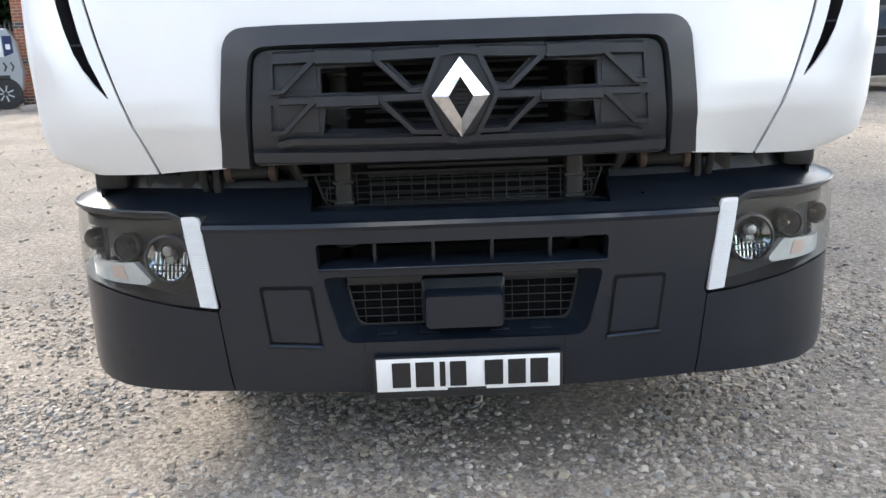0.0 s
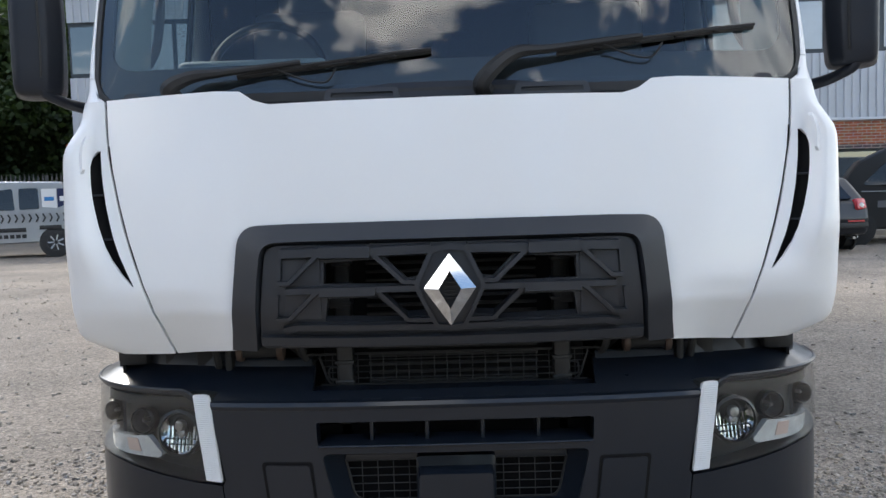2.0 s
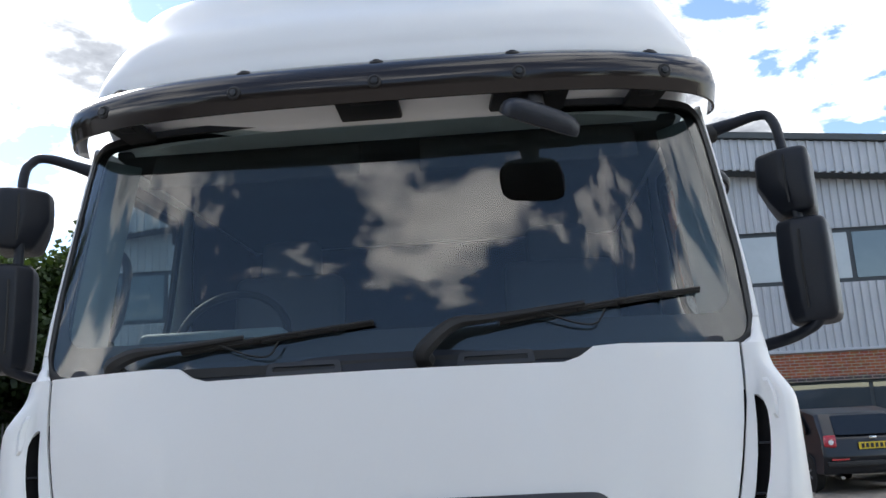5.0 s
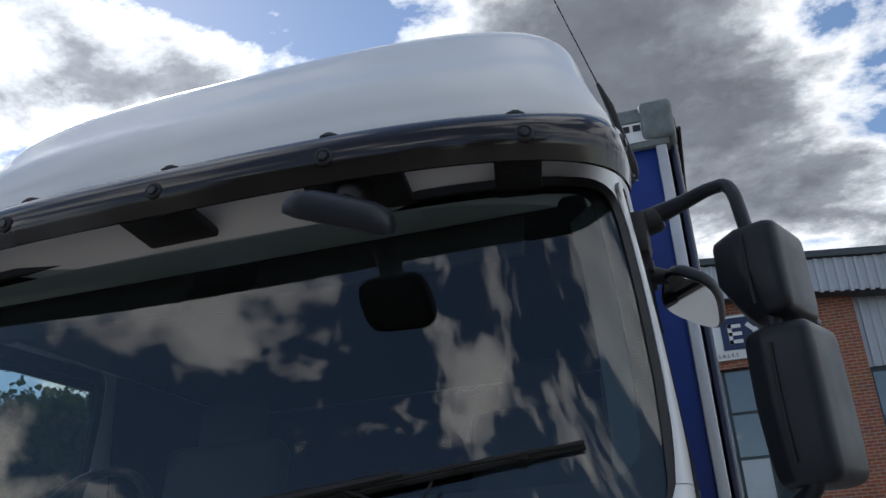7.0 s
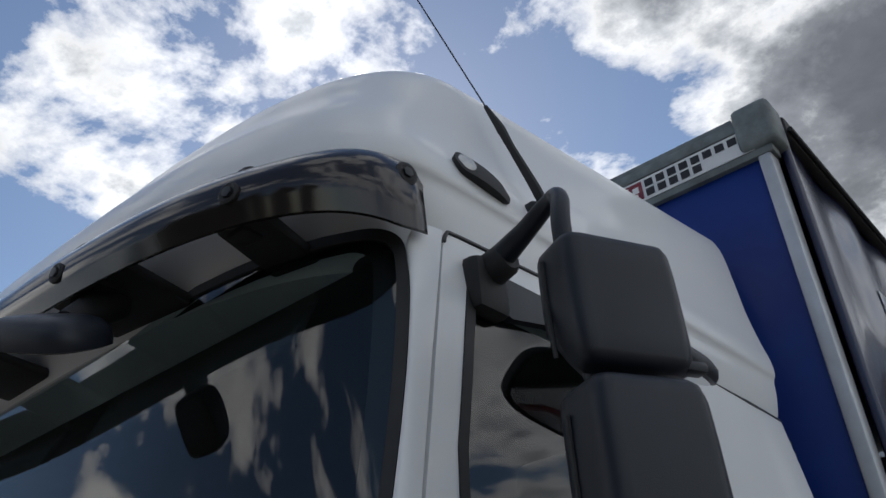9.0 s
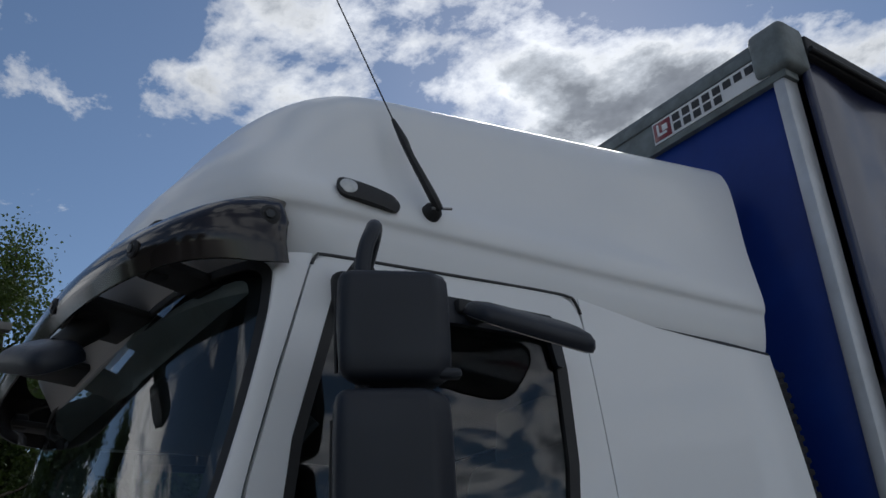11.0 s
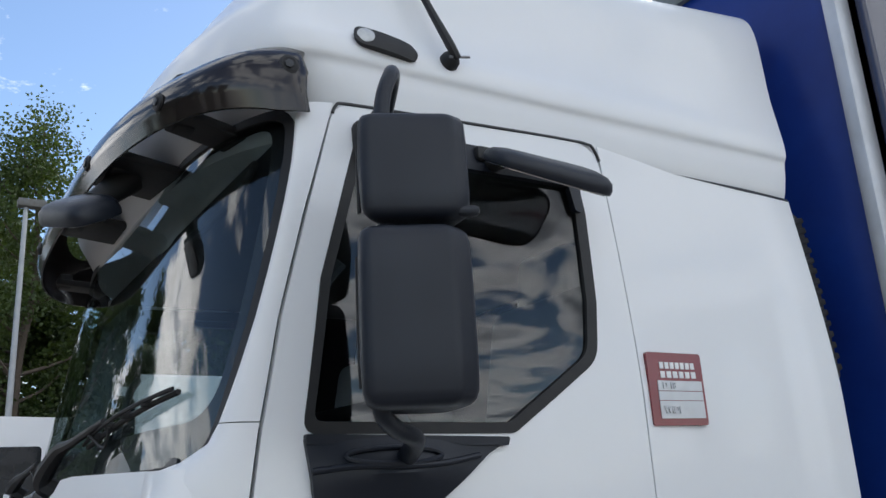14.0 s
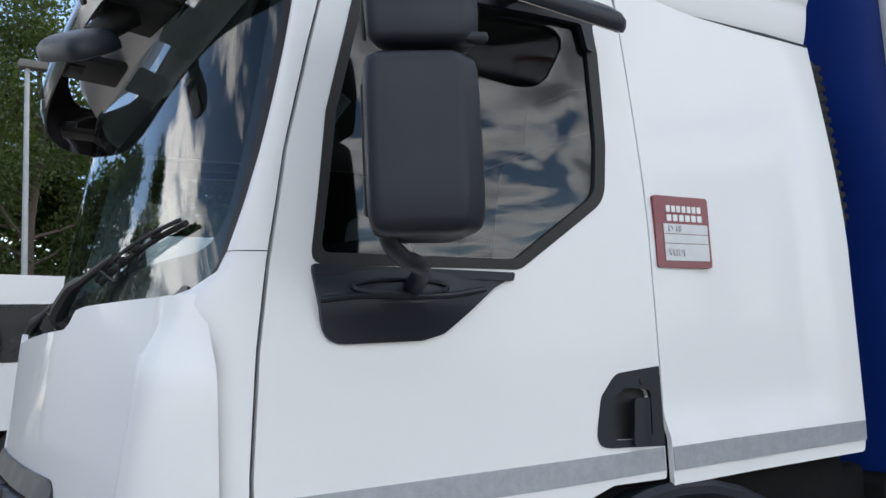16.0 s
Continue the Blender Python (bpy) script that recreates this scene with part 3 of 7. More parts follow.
roof_rows = [  # height, half width, front, rear, depth of the bow, exponent, tilt
    (2.490, 0.985, 0.212, 2.215, 0.38, 2.80, 0.0), (2.515, 1.005, 0.205, 2.220, 0.40, 2.80, 0.0), (2.56, 1.034, 0.185, 2.223, 0.42, 2.8, 0.005), (2.62, 1.048, 0.160, 2.227, 0.40, 2.8, 0.010), (2.665, 1.052, 0.134, 2.231, 0.37, 2.7, 0.014),
    (2.690, 1.062, 0.132, 2.233, 0.34, 2.6, 0.016), (2.735, 1.058, 0.142, 2.238, 0.31, 2.5, 0.020), (2.787, 1.036, 0.150, 2.258, 0.300, 2.48, 0.037), (2.871, 1.011, 0.182, 2.275, 0.322, 2.65, 0.060), (2.955, 0.995, 0.248, 2.292, 0.349, 2.87, 0.083),
    (3.040, 0.978, 0.304, 2.308, 0.376, 3.10, 0.107), (3.090, 0.960, 0.344, 2.318, 0.390, 3.2, 0.120), (3.127, 0.930, 0.390, 2.325, 0.402, 3.3, 0.130), (3.160, 0.868, 0.455, 2.328, 0.414, 3.42, 0.140),
    (3.192, 0.771, 0.550, 2.330, 0.424, 3.5, 0.149), (3.215, 0.617, 0.680, 2.335, 0.424, 3.5, 0.149), (3.235, 0.424, 0.840, 2.320, 0.424, 3.5, 0.149), (3.252, 0.193, 1.030, 2.270, 0.424, 3.5, 0.149)]


def fine_rows(rows, k=4):
    """More slices between the given ones, along smooth curves."""
    out = []
    for i in range(len(rows) - 1):
        p0, p1, p2, p3 = (rows[max(0, min(len(rows) - 1, i + d))] for d in (-1, 0, 1, 2))
        for j in range(k):
            t = j / k
            out.append(tuple(0.5 * (2 * b + (c - a) * t + (2 * a - 5 * b + 4 * c - d) * t * t + (3 * b - a - 3 * c + d) * t ** 3) for a, b, c, d in zip(p0, p1, p2, p3)))
    return out + [rows[-1]]


part("roof_fairing", loft([plan_ring(*r, count=44) for r in fine_rows(roof_rows)]), WHITE, truck, "white high roof fairing", sharp=60)


# doors
def door_front(z):
    return lerp_table([(0.75, 0.210), (1.35, 0.213), (1.5, 0.222), (1.7, 0.240), (1.86, 0.266), (2.1, 0.318), (2.3, 0.375), (2.45, 0.428), (2.56, 0.47)], z)


def side(sx, off=0.0):
    return lambda y, z: (sx * (side_x(y, z) + off), y, z)


door_out = rpoly([(0.219, 0.965), (0.221, 1.35), (0.239, 1.59), (0.264, 1.774), (0.309, 2.009), (0.375, 2.248), (0.462, 2.546), (1.318, 2.597), (1.326, 2.3), (1.331, 2.0), (1.333, 1.5), (1.330, 1.222), (1.14, 1.228), (1.0, 1.19), (0.93, 1.08), (0.91, 0.965)],
                 [0, 0, 0, 0, 0, 0, 0.06, 0.09, 0, 0, 0, 0.012, 0.05, 0.08, 0.08, 0])
win_out = rpoly([(0.348, 1.765), (0.885, 1.760), (1.178, 1.945), (1.206, 2.10), (1.222, 2.36), (1.212, 2.515), (0.520, 2.492), (0.40, 2.10)], [0.03, 0.05, 0.10, 0.08, 0, 0.06, 0.05, 0])
win_in = rpoly([(0.372, 1.79), (0.872, 1.785), (1.145, 1.960), (1.170, 2.10), (1.183, 2.36), (1.176, 2.47), (0.535, 2.452), (0.424, 2.10)], [0.02, 0.04, 0.08, 0.08, 0, 0.05, 0.04, 0])
for sx in (-1, 1):
    door = part("door", sheet(door_out, side(sx), (sx, 0, 0), 0.02, [win_out, rpoly([(1.142, 1.336), (1.285, 1.330), (1.29, 1.455), (1.195, 1.462), (1.155, 1.44)], 0.02)], step=0.06), WHITE, truck, "white cab door with a dark window")
    part("door_gap", tube([(sx * (side_x(y, z) + 0.001), y, z) for y, z in ((0.455, 2.520), (0.468, 2.545), (0.50, 2.553), (0.7, 2.565), (1.0, 2.582), (1.26, 2.597), (1.306, 2.585), (1.322, 2.545))], 0.0045, 6, 2), INK, door)
    part("window_seal", sheet(win_out, side(sx, 0.003), (sx, 0, 0), 0.016, [win_in], step=0.06), BLACK, door, "black rubber window seal")
    pane = pane_part("pane", sheet(win_in, side(sx, -0.006), (sx, 0, 0), 0.005, step=0.08, inner=1, fair=True), GLASS_SIDE, door, "tinted side window")
    # mirror foot below the window
    foot_out = rpoly([(0.348, 1.762), (0.870, 1.748), (0.80, 1.715), (0.655, 1.612), (0.60, 1.600), (0.372, 1.598)], [0.01, 0.01, 0.02, 0.06, 0.03, 0.055])
    def bulge(y, z, sx=sx):
        return (sx * (side_x(y, z) + 0.008 + 0.045 * math.exp(-((y - 0.55) / 0.16) ** 2 - ((z - 1.685) / 0.05) ** 2)), y, z)
    part("mirror_foot", sheet(foot_out, bulge, (sx, 0, 0), 0.02, step=0.025), PLASTIC, door, "dark plastic mirror foot")
    ring = [(0.545 + 0.115 * math.cos(a), 1.716 + 0.017 * math.sin(a)) for a in (2 * math.pi * k / 24 for k in range(25))]
    part("arm_socket", tube([tuple(Vector(bulge(y, z)) + Vector((sx * 0.004, 0, 0))) for y, z in ring], 0.006, 8, 1, False), PLASTIC, door, "oval mirror arm socket")
    part("foot_ridge", tube([tuple(Vector(bulge(y, z)) + Vector((sx * 0.001, 0, 0))) for y, z in ((0.36, 1.690), (0.45, 1.697), (0.55, 1.694), (0.66, 1.697), (0.77, 1.712))], 0.007, 8, 4), PLASTIC, door)
    part("window_shelf", sheet(rpoly([(0.352, 1.744), (0.855, 1.732), (0.862, 1.752), (0.350, 1.765)], 0.006), side(sx, 0.014), (sx, 0, 0), 0.016, step=0.05), PLASTIC, door)
    # upper bracket along the window's head
    part("mirror_bracket", sheet(rpoly([(0.53, 2.425), (0.56, 2.496), (1.185, 2.510), (1.208, 2.44), (1.204, 2.36), (1.176, 2.36), (1.165, 2.435), (0.75, 2.428), (0.62, 2.40)], 0.012), side(sx, 0.014), (sx, 0, 0), 0.018, step=0.05), PLASTIC, door, "dark plastic mirror bracket")
    # handle
    handle = part("handle_shell", sheet(rpoly([(1.085, 1.322), (1.328, 1.306), (1.328, 1.512), (1.17, 1.500), (1.115, 1.445)], [0.04, 0.004, 0.004, 0.05, 0.05]), side(sx, 0.004), (sx, 0, 0), 0.012, [rpoly([(1.142, 1.336), (1.285, 1.330), (1.29, 1.455), (1.195, 1.462), (1.155, 1.44)], 0.02)], step=0.03), PLASTIC, door, "dark door handle shell")
    part("handle_recess", sheet(rpoly([(1.13, 1.325), (1.30, 1.318), (1.30, 1.47), (1.15, 1.47)], 0.02), side(sx, -0.022), (sx, 0, 0), 0.004, step=0.06), BLACK, handle)
    part("handle_grip", sheet(rpoly([(1.205, 1.318), (1.262, 1.316), (1.275, 1.435), (1.215, 1.436)], 0.012), lambda y, z, sx=sx: (sx * (side_x(y, z) + 0.012 + 0.012 * math.cos((y - 1.24) * 40)), y, z), (sx, 0, 0), 0.022, step=0.02), PLASTIC, handle)
    part("door_lock", lathe([(0.012, 0), (0.012, 0.003), (0.006, 0.004)], (sx * (side_x(1.26, 1.475) + 0.003), 1.262, 1.478), (sx, 0, 0), 14), BLACK, handle)
    # reflective tape along the door
    part("reflective_tape", sheet([(0.226, 1.245), (1.326, 1.243), (1.326, 1.303), (0.226, 1.305)], side(sx, 0.002), (sx, 0, 0), 0.0025, step=0.1), TAPE, door, "silver reflective tape strip")
    # sleeper side
    def sleeper_x(y, z, sx=sx):
        d = 0.020 * max(smooth(2.045, 2.095, y + 0.02 * (z - 1.3)) * smooth(2.7, 1.9, z), smooth(1.375, 1.325, z))
        return (sx * (side_x(y, z) - 0.002 - 0.012 + d + 0.012 * smooth(1.75, 1.36, y)), y, z)
    rear = part("sleeper_side", sheet(rpoly([(1.337, 1.205), (2.205, 1.205), (2.225, 1.3), (2.238, 2.555), (1.62, 2.572), (1.327, 2.597), (1.338, 2.0), (1.340, 1.5)], [0.004, 0.02, 0, 0, 0, 0, 0, 0]), sleeper_x, (sx, 0, 0), 0.015, step=0.05), WHITE, truck, "white sleeper side panel")
    part("reflective_tape", sheet([(1.340, 1.243), (2.215, 1.240), (2.218, 1.300), (1.340, 1.303)], lambda y, z: tuple(Vector(sleeper_x(y, z)) + Vector((sx * 0.004, 0, 0))), (sx, 0, 0), 0.0025, step=0.1), TAPE, rear, "silver reflective tape strip")
    # ribbed rubber edge behind the sleeper
    part("rubber_edge", sheet(rpoly([(2.235, 1.93), (2.312, 1.93), (2.318, 2.50), (2.235, 2.545)], 0.01), side(sx, -0.036), (sx, 0, 0), 0.04, step=0.2), BLACK, truck, "ribbed black rubber edge")
    for k in range(15):
        z = 1.955 + k * 0.038
        part("rubber_rib", block((0.05, 0.085, 0.022), pose(sx * (side_x(2.2, z) - 0.055), 2.285, z, 18, 0, 0), 0.006), BLACK, truck)
    # seam cap between sleeper and roof moulding
    part("roof_seam", sheet([(1.36, 2.584), (1.62, 2.568), (2.235, 2.552), (2.235, 2.562), (1.62, 2.579), (1.36, 2.594)], side(sx, -0.012), (sx, 0, 0), 0.006, step=0.1), PLASTIC, truck)

# inner shell seen in the panel gaps, near black to paint in their shade
part("gap_shade_shell", merge(sheet([(0.2, 0.85), (2.15, 0.85), (2.15, 1.70), (0.2, 1.70)], lambda y, z: (1.055, y, z), (1, 0, 0), 0.01, step=0.5),
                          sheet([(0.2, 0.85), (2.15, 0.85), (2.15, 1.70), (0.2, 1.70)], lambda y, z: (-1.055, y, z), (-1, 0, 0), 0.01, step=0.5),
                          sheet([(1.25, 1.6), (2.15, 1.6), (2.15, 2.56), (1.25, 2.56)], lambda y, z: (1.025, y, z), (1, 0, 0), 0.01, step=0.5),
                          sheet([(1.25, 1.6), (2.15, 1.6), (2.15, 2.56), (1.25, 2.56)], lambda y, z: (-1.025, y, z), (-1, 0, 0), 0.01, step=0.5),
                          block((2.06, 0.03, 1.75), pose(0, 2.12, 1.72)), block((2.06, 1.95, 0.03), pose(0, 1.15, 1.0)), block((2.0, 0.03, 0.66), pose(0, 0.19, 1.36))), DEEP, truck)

# cab interior
part("headliner", block((1.94, 1.70, 0.03), pose(0, 1.22, 2.50), 0.01), LINER, truck, "grey headliner")
part("dashboard", loft([[(x, y + 0.03 * abs(x) ** 2, z) for x in (-1.0 + 2.0 * k / 12 for k in range(13))] for y, z in ((0.13, 1.60), (0.15, 1.735), (0.30, 1.80), (0.52, 1.845), (0.62, 1.835), (0.66, 1.76), (0.66, 1.50), (0.2, 1.5))], close=False, caps=False), DASH, truck, "blue-grey dashboard top")
part("instrument_hood", block((0.52, 0.22, 0.07), pose(-0.66, 0.56, 1.838, -4), 0.03, 3), DASH, truck, "blue-grey instrument hood")
wheel = part("steering_wheel", tube([(-0.66 + 0.21 * math.cos(a), 0.70 + 0.08 * math.sin(a), 1.86 + 0.19 * math.sin(a)) for a in (2 * math.pi * k / 20 for k in range(21))], 0.016, 8, 2, False), BLACK, truck, "black steering wheel")
part("wheel_spoke", tube([(-0.86, 0.70, 1.85), (-0.66, 0.74, 1.82), (-0.46, 0.70, 1.85)], 0.018, 8), BLACK, wheel)
for sx in (-1, 1):
    def inner_trim(u, z, sx=sx):
        x = edge_x(z) - 0.052 - 0.075 * u
        return (sx * x, screen_y(edge_x(z) - 0.05, z) + 0.035 + 0.10 * u, z)
    part("pillar_trim", sheet([(0, 1.80), (1, 1.80), (1, 2.48), (0, 2.48)], inner_trim, (-sx * 0.5, -1, 0), 0.02, step=0.1), DASH, truck, "blue-grey inner pillar trim")
    part("grab_handle", tube([(sx * 1.0, 0.42, 1.86), (sx * 0.965, 0.42, 1.93), (sx * 0.96, 0.46, 2.10), (sx * 1.0, 0.50, 2.17)], 0.016, 8), TRIM_IN, truck, "dark grab handle on the inner pillar")
    part("seat", merge(block((0.50, 0.14, 0.74), pose(sx * 0.62, 1.38, 1.86, -10), 0.05, 3), block((0.50, 0.5, 0.16), pose(sx * 0.62, 1.12, 1.46), 0.05, 3), block((0.28, 0.10, 0.20), pose(sx * 0.62, 1.46, 2.30, -8), 0.04, 3)), TRIM_IN, truck, "dark cab seat with headrest")
    part("sun_blind", block((0.72, 0.02, 0.14), pose(sx * 0.46, 0.33, 2.41, -25), 0.008), LINER, truck, "grey folded sun blind")

# sun visor: a smoked band round the roof's brow
def visor_pt(u, v, out=0.0):
    """u along the brow from -1 to 1, v from 0 at the lower edge to 1 at the upper one."""
    a = u * math.radians(91)
    s, c = math.sin(a), math.cos(a)
    z = 2.491 + 0.163 * v + 0.030 * smooth(0.55, 0.9, abs(u)) * v
    wv = lerp_table([(0, 1.082), (0.3, 1.090), (0.6, 1.084), (0.85, 1.066), (1, 1.040)], v) + out
    yf = lerp_table([(0, 0.040), (0.3, 0.026), (0.55, 0.030), (0.8, 0.058), (1, 0.112)], v) - out
    x = wv * math.copysign(abs(s) ** (2 / 2.9), s)
    y = yf + 0.345 - 0.345 * math.copysign(abs(c) ** (2 / 2.9), c)
    return (x, y - 0.017, z)


def visor_band():
    us = [math.copysign(abs(k / 60) ** 1.0, k) for k in range(-60, 61)]
    rings = []
    for u in us:
        e = max(0.0, abs(u) - 0.93) / 0.07
        lo, hi = 0.06 * e ** 2, 1 - 0.42 * e ** 3
        vs = [lo + (hi - lo) * k / 10 for k in range(11)]
        rings.append([visor_pt(u, v) for v in vs] + [visor_pt(u, v, -0.006) for v in reversed(vs)])
    return loft(rings)


visor = part("sun_visor", visor_band(), VISOR, truck, "smoked acrylic sun visor band", sharp=50)
for bx in (-0.885, -0.436, 0.0, 0.436, 0.885):
    u = min((k / 400 for k in range(-400, 401)), key=lambda q: abs(visor_pt(q, 0.35)[0] - bx))
    for v, ax in ((0.36, (0.25 * bx, -1, 0.0)), (0.90, (0.2 * bx, -0.45, 0.9))):
        p = Vector(visor_pt(u, v))
        b = part("visor_bolt", lathe([(0.022, -0.002), (0.022, 0.003), (0.017, 0.006), (0.012, 0.004)], p, ax, 16), BLACK, visor)
        part("bolt_head", lathe([(0.011, 0.003), (0.011, 0.009), (0.006, 0.010)], p, ax, 6), GRILLE, b)
for sx in (-1, 1):
    u = min((k / 400 for k in range(401)), key=lambda q: abs(visor_pt(q, 0.6)[1] - 0.335))
    p = Vector(visor_pt(sx * u, 0.62))
    b = part("visor_bolt", lathe([(0.024, -0.002), (0.024, 0.003), (0.017, 0.006), (0.012, 0.004)], p, (sx, -0.2, 0), 16), BLACK, visor)
    part("bolt_head", lathe([(0.011, 0.003), (0.011, 0.009), (0.006, 0.010)], p, (sx, -0.2, 0), 6), GRILLE, b)
for bx, w in ((-0.84, 0.11), (-0.04, 0.20), (0.47, 0.24), (0.84, 0.11)):
    y = 0.115 + 0.16 * abs(bx) ** 3
    part("visor_bracket", merge(block((w, 0.17, 0.026), pose(bx, y + 0.01, 2.520, -6, 0, 14 * bx), 0.008), block((w * 0.5, 0.05, 0.06), pose(bx, y - 0.045, 2.535), 0.01)), BLACK, visor, "black visor bracket")

# close-view mirror under the visor
FA = Vector((1.0, 0.34, -0.28)).normalized()
FB = Vector((0.0, 0.90, 0.40))
FB = (FB - FA * FB.dot(FA)).normalized()
FC = Vector((0.487, 0.0, 2.393))
FN = FA.cross(FB)


def fm_ring(h, s):
    out = []
    for k in range(28):
        a = 2 * math.pi * k / 28
        c, t = math.cos(a), math.sin(a)
        x, y = math.copysign(abs(c) ** 0.45, c), math.copysign(abs(t) ** 0.5, t)
        out.append(FC + FA * (0.122 * s * x * (1 - 0.10 * max(y, 0))) + FB * (0.076 * s * y) + FN * h)
    return out


fm = part("front_mirror", loft([fm_ring(h, s) for h, s in ((-0.022, 0.93), (-0.020, 0.985), (-0.006, 1.0), (0.014, 0.95), (0.028, 0.82), (0.036, 0.60), (0.038, 0.3))]), PLASTIC, truck, "dark close-view mirror hung under the visor", sharp=55)
part("mirror_arm", tube([(0.47, 0.13, 2.515), (0.472, 0.10, 2.49), (0.478, 0.065, 2.455), (0.484, 0.035, 2.425)], [0.042, 0.040, 0.034, 0.030], 12), BLACK, fm)
# the dark reflection is put into the glass colour
part("mirror_glass", loft([fm_ring(h, 0.86) for h in (-0.0245, -0.021)]), DIM_REFLECTION, fm)


# door mirrors
def housing(plan, z0, z1, sx, lean=0.0):
    """A rounded housing over a plan outline, from z0 up to z1; lean: how far its inner edge draws in towards the bottom."""
    loop = rpoly(plan, 0.028, 4)
    cx, cy = sum(p[0] for p in loop) / len(loop), sum(p[1] for p in loop) / len(loop)
    rings = []
    for t, s in ((-1, 0.70), (-0.975, 0.83), (-0.92, 0.93), (-0.82, 0.98), (-0.5, 1.0), (0, 1.0), (0.5, 0.995), (0.82, 0.98), (0.92, 0.94), (0.975, 0.85), (1, 0.72)):
        ring = []
        for x, y in loop:
            k = 1 - lean * max(0.0, -t - 0.1) * smooth(1.42, 1.25, x)
            ring.append((sx * (1.42 + (cx + (x - cx) * s - 1.42) * k), cy + (y - cy) * s, (z0 + z1) / 2 + t * (z1 - z0) / 2))
        rings.append(ring)
    return loft(rings)


def placed(bm, m):
    bmesh.ops.transform(bm, matrix=m, verts=bm.verts)
    return bm


for sx in (-1, 1):
    ox, dz = (0.0, 0.0) if sx > 0 else (0.025, 0.05)
    m = part("mirror_arm", tube([(sx * 1.06, 0.560, 2.475), (sx * 1.108, 0.555, 2.492), (sx * 1.20, 0.530, 2.512 + dz * 0.3), (sx * (1.272 + ox), 0.503, 2.525 + dz * 0.6), (sx * (1.312 + ox), 0.475, 2.505 + dz * 0.6), (sx * (1.325 + ox), 0.442, 2.40 + dz), (sx * 1.345, 0.432, 2.13), (sx * 1.352, 0.412, 1.84), (sx * 1.353, 0.402, 1.786), (sx * 1.317, 0.450, 1.757), (sx * 1.272, 0.520, 1.739), (sx * 1.13, 0.575, 1.708)],
                               [0.030, 0.028, 0.020, 0.017, 0.017, 0.017, 0.017, 0.017, 0.017, 0.018, 0.020, 0.022], 12), PLASTIC, truck, "dark bent mirror arm")
    part("arm_joint", merge(lathe([(0.034, -0.03), (0.036, 0.0), (0.034, 0.05), (0.026, 0.06)], (sx * 1.085, 0.560, 2.482), (sx, -0.15, 0.15), 16), block((0.06, 0.10, 0.12), pose(sx * 1.075, 0.553, 2.447), 0.02)), BLACK, m)
    plan_up = [(1.282, 0.592), (1.258, 0.540), (1.243, 0.482), (1.290, 0.402), (1.376, 0.356), (1.456, 0.530), (1.445, 0.575)]
    plan_lo = [(1.318, 0.578), (1.290, 0.510), (1.269, 0.445), (1.300, 0.390), (1.397, 0.338), (1.477, 0.500), (1.458, 0.560)]
    up = part("upper_mirror_housing", housing([(x + ox, y) for x, y in plan_up], 2.150 + dz, 2.374 + dz, sx, 0.45), PLASTIC, m, "dark upper mirror housing", sharp=50)
    lo = part("lower_mirror_housing", housing([(x + ox, y) for x, y in plan_lo], 1.784 - dz * 0.3, 2.130 + dz * 0.3, sx, 0.1), PLASTIC, m, "large dark lower mirror housing", sharp=50)
    part("mirror_glass", sheet(rpoly([(1.35, 2.20), (1.42, 2.20), (1.42, 2.35), (1.30, 2.35)], 0.02), lambda x, z, sx=sx: (sx * (x + ox), 0.5945 - 0.10 * (x - 1.282), z + dz), (0, 1, 0), 0.004, step=0.2), CHROME, up)
    part("mirror_glass", sheet(rpoly([(1.335, 1.82), (1.44, 1.82), (1.44, 2.09), (1.335, 2.09)], 0.02), lambda x, z, sx=sx: (sx * (x + ox), 0.5805 - 0.13 * (x - 1.318), z), (0, 1, 0), 0.004, step=0.2), CHROME, lo)
    for x, y, z0, z1, ob in ((1.306, 0.392, 2.18 + dz, 2.345 + dz, up), (1.318, 0.378, 1.83, 2.085, lo)):
        part("housing_seam", tube([(sx * (x + ox + 0.002), y, z0), (sx * (x + ox), y, (z0 + z1) / 2), (sx * (x + ox + 0.002), y, z1)], 0.004, 6), BLACK, ob)
    part("housing_tail", block((0.03, 0.05, 0.020), pose(sx * (1.440 + ox), 0.562, 2.166 + dz, 0, 0, -sx * 22), 0.008), PLASTIC, up)

# kerb mirror over the passenger window
KA = Vector((-0.02, 1.0, -0.06)).normalized()
KB = Vector((0.86, 0.0, -0.51))
KB = (KB - KA * KB.dot(KA)).normalized()
KN = KA.cross(KB)
KN = KN if KN.z > 0 else -KN


def km_ring(h, k):
    ring = []
    for i in range(36):
        a = 2 * math.pi * i / 36
        c, t = math.cos(a), math.sin(a)
        u, v = math.copysign(abs(c) ** 0.55, c) * 0.182, math.copysign(abs(t) ** 0.6, t) * 0.095
        v *= 1 + 0.14 * u / 0.182
        ring.append(Vector((1.196, 0.995, 2.412)) + KA * (u * (1 - (1 - k) * 0.5)) + KB * (v * k) + KN * (h * (1 + 0.10 * u / 0.182)))
    return ring


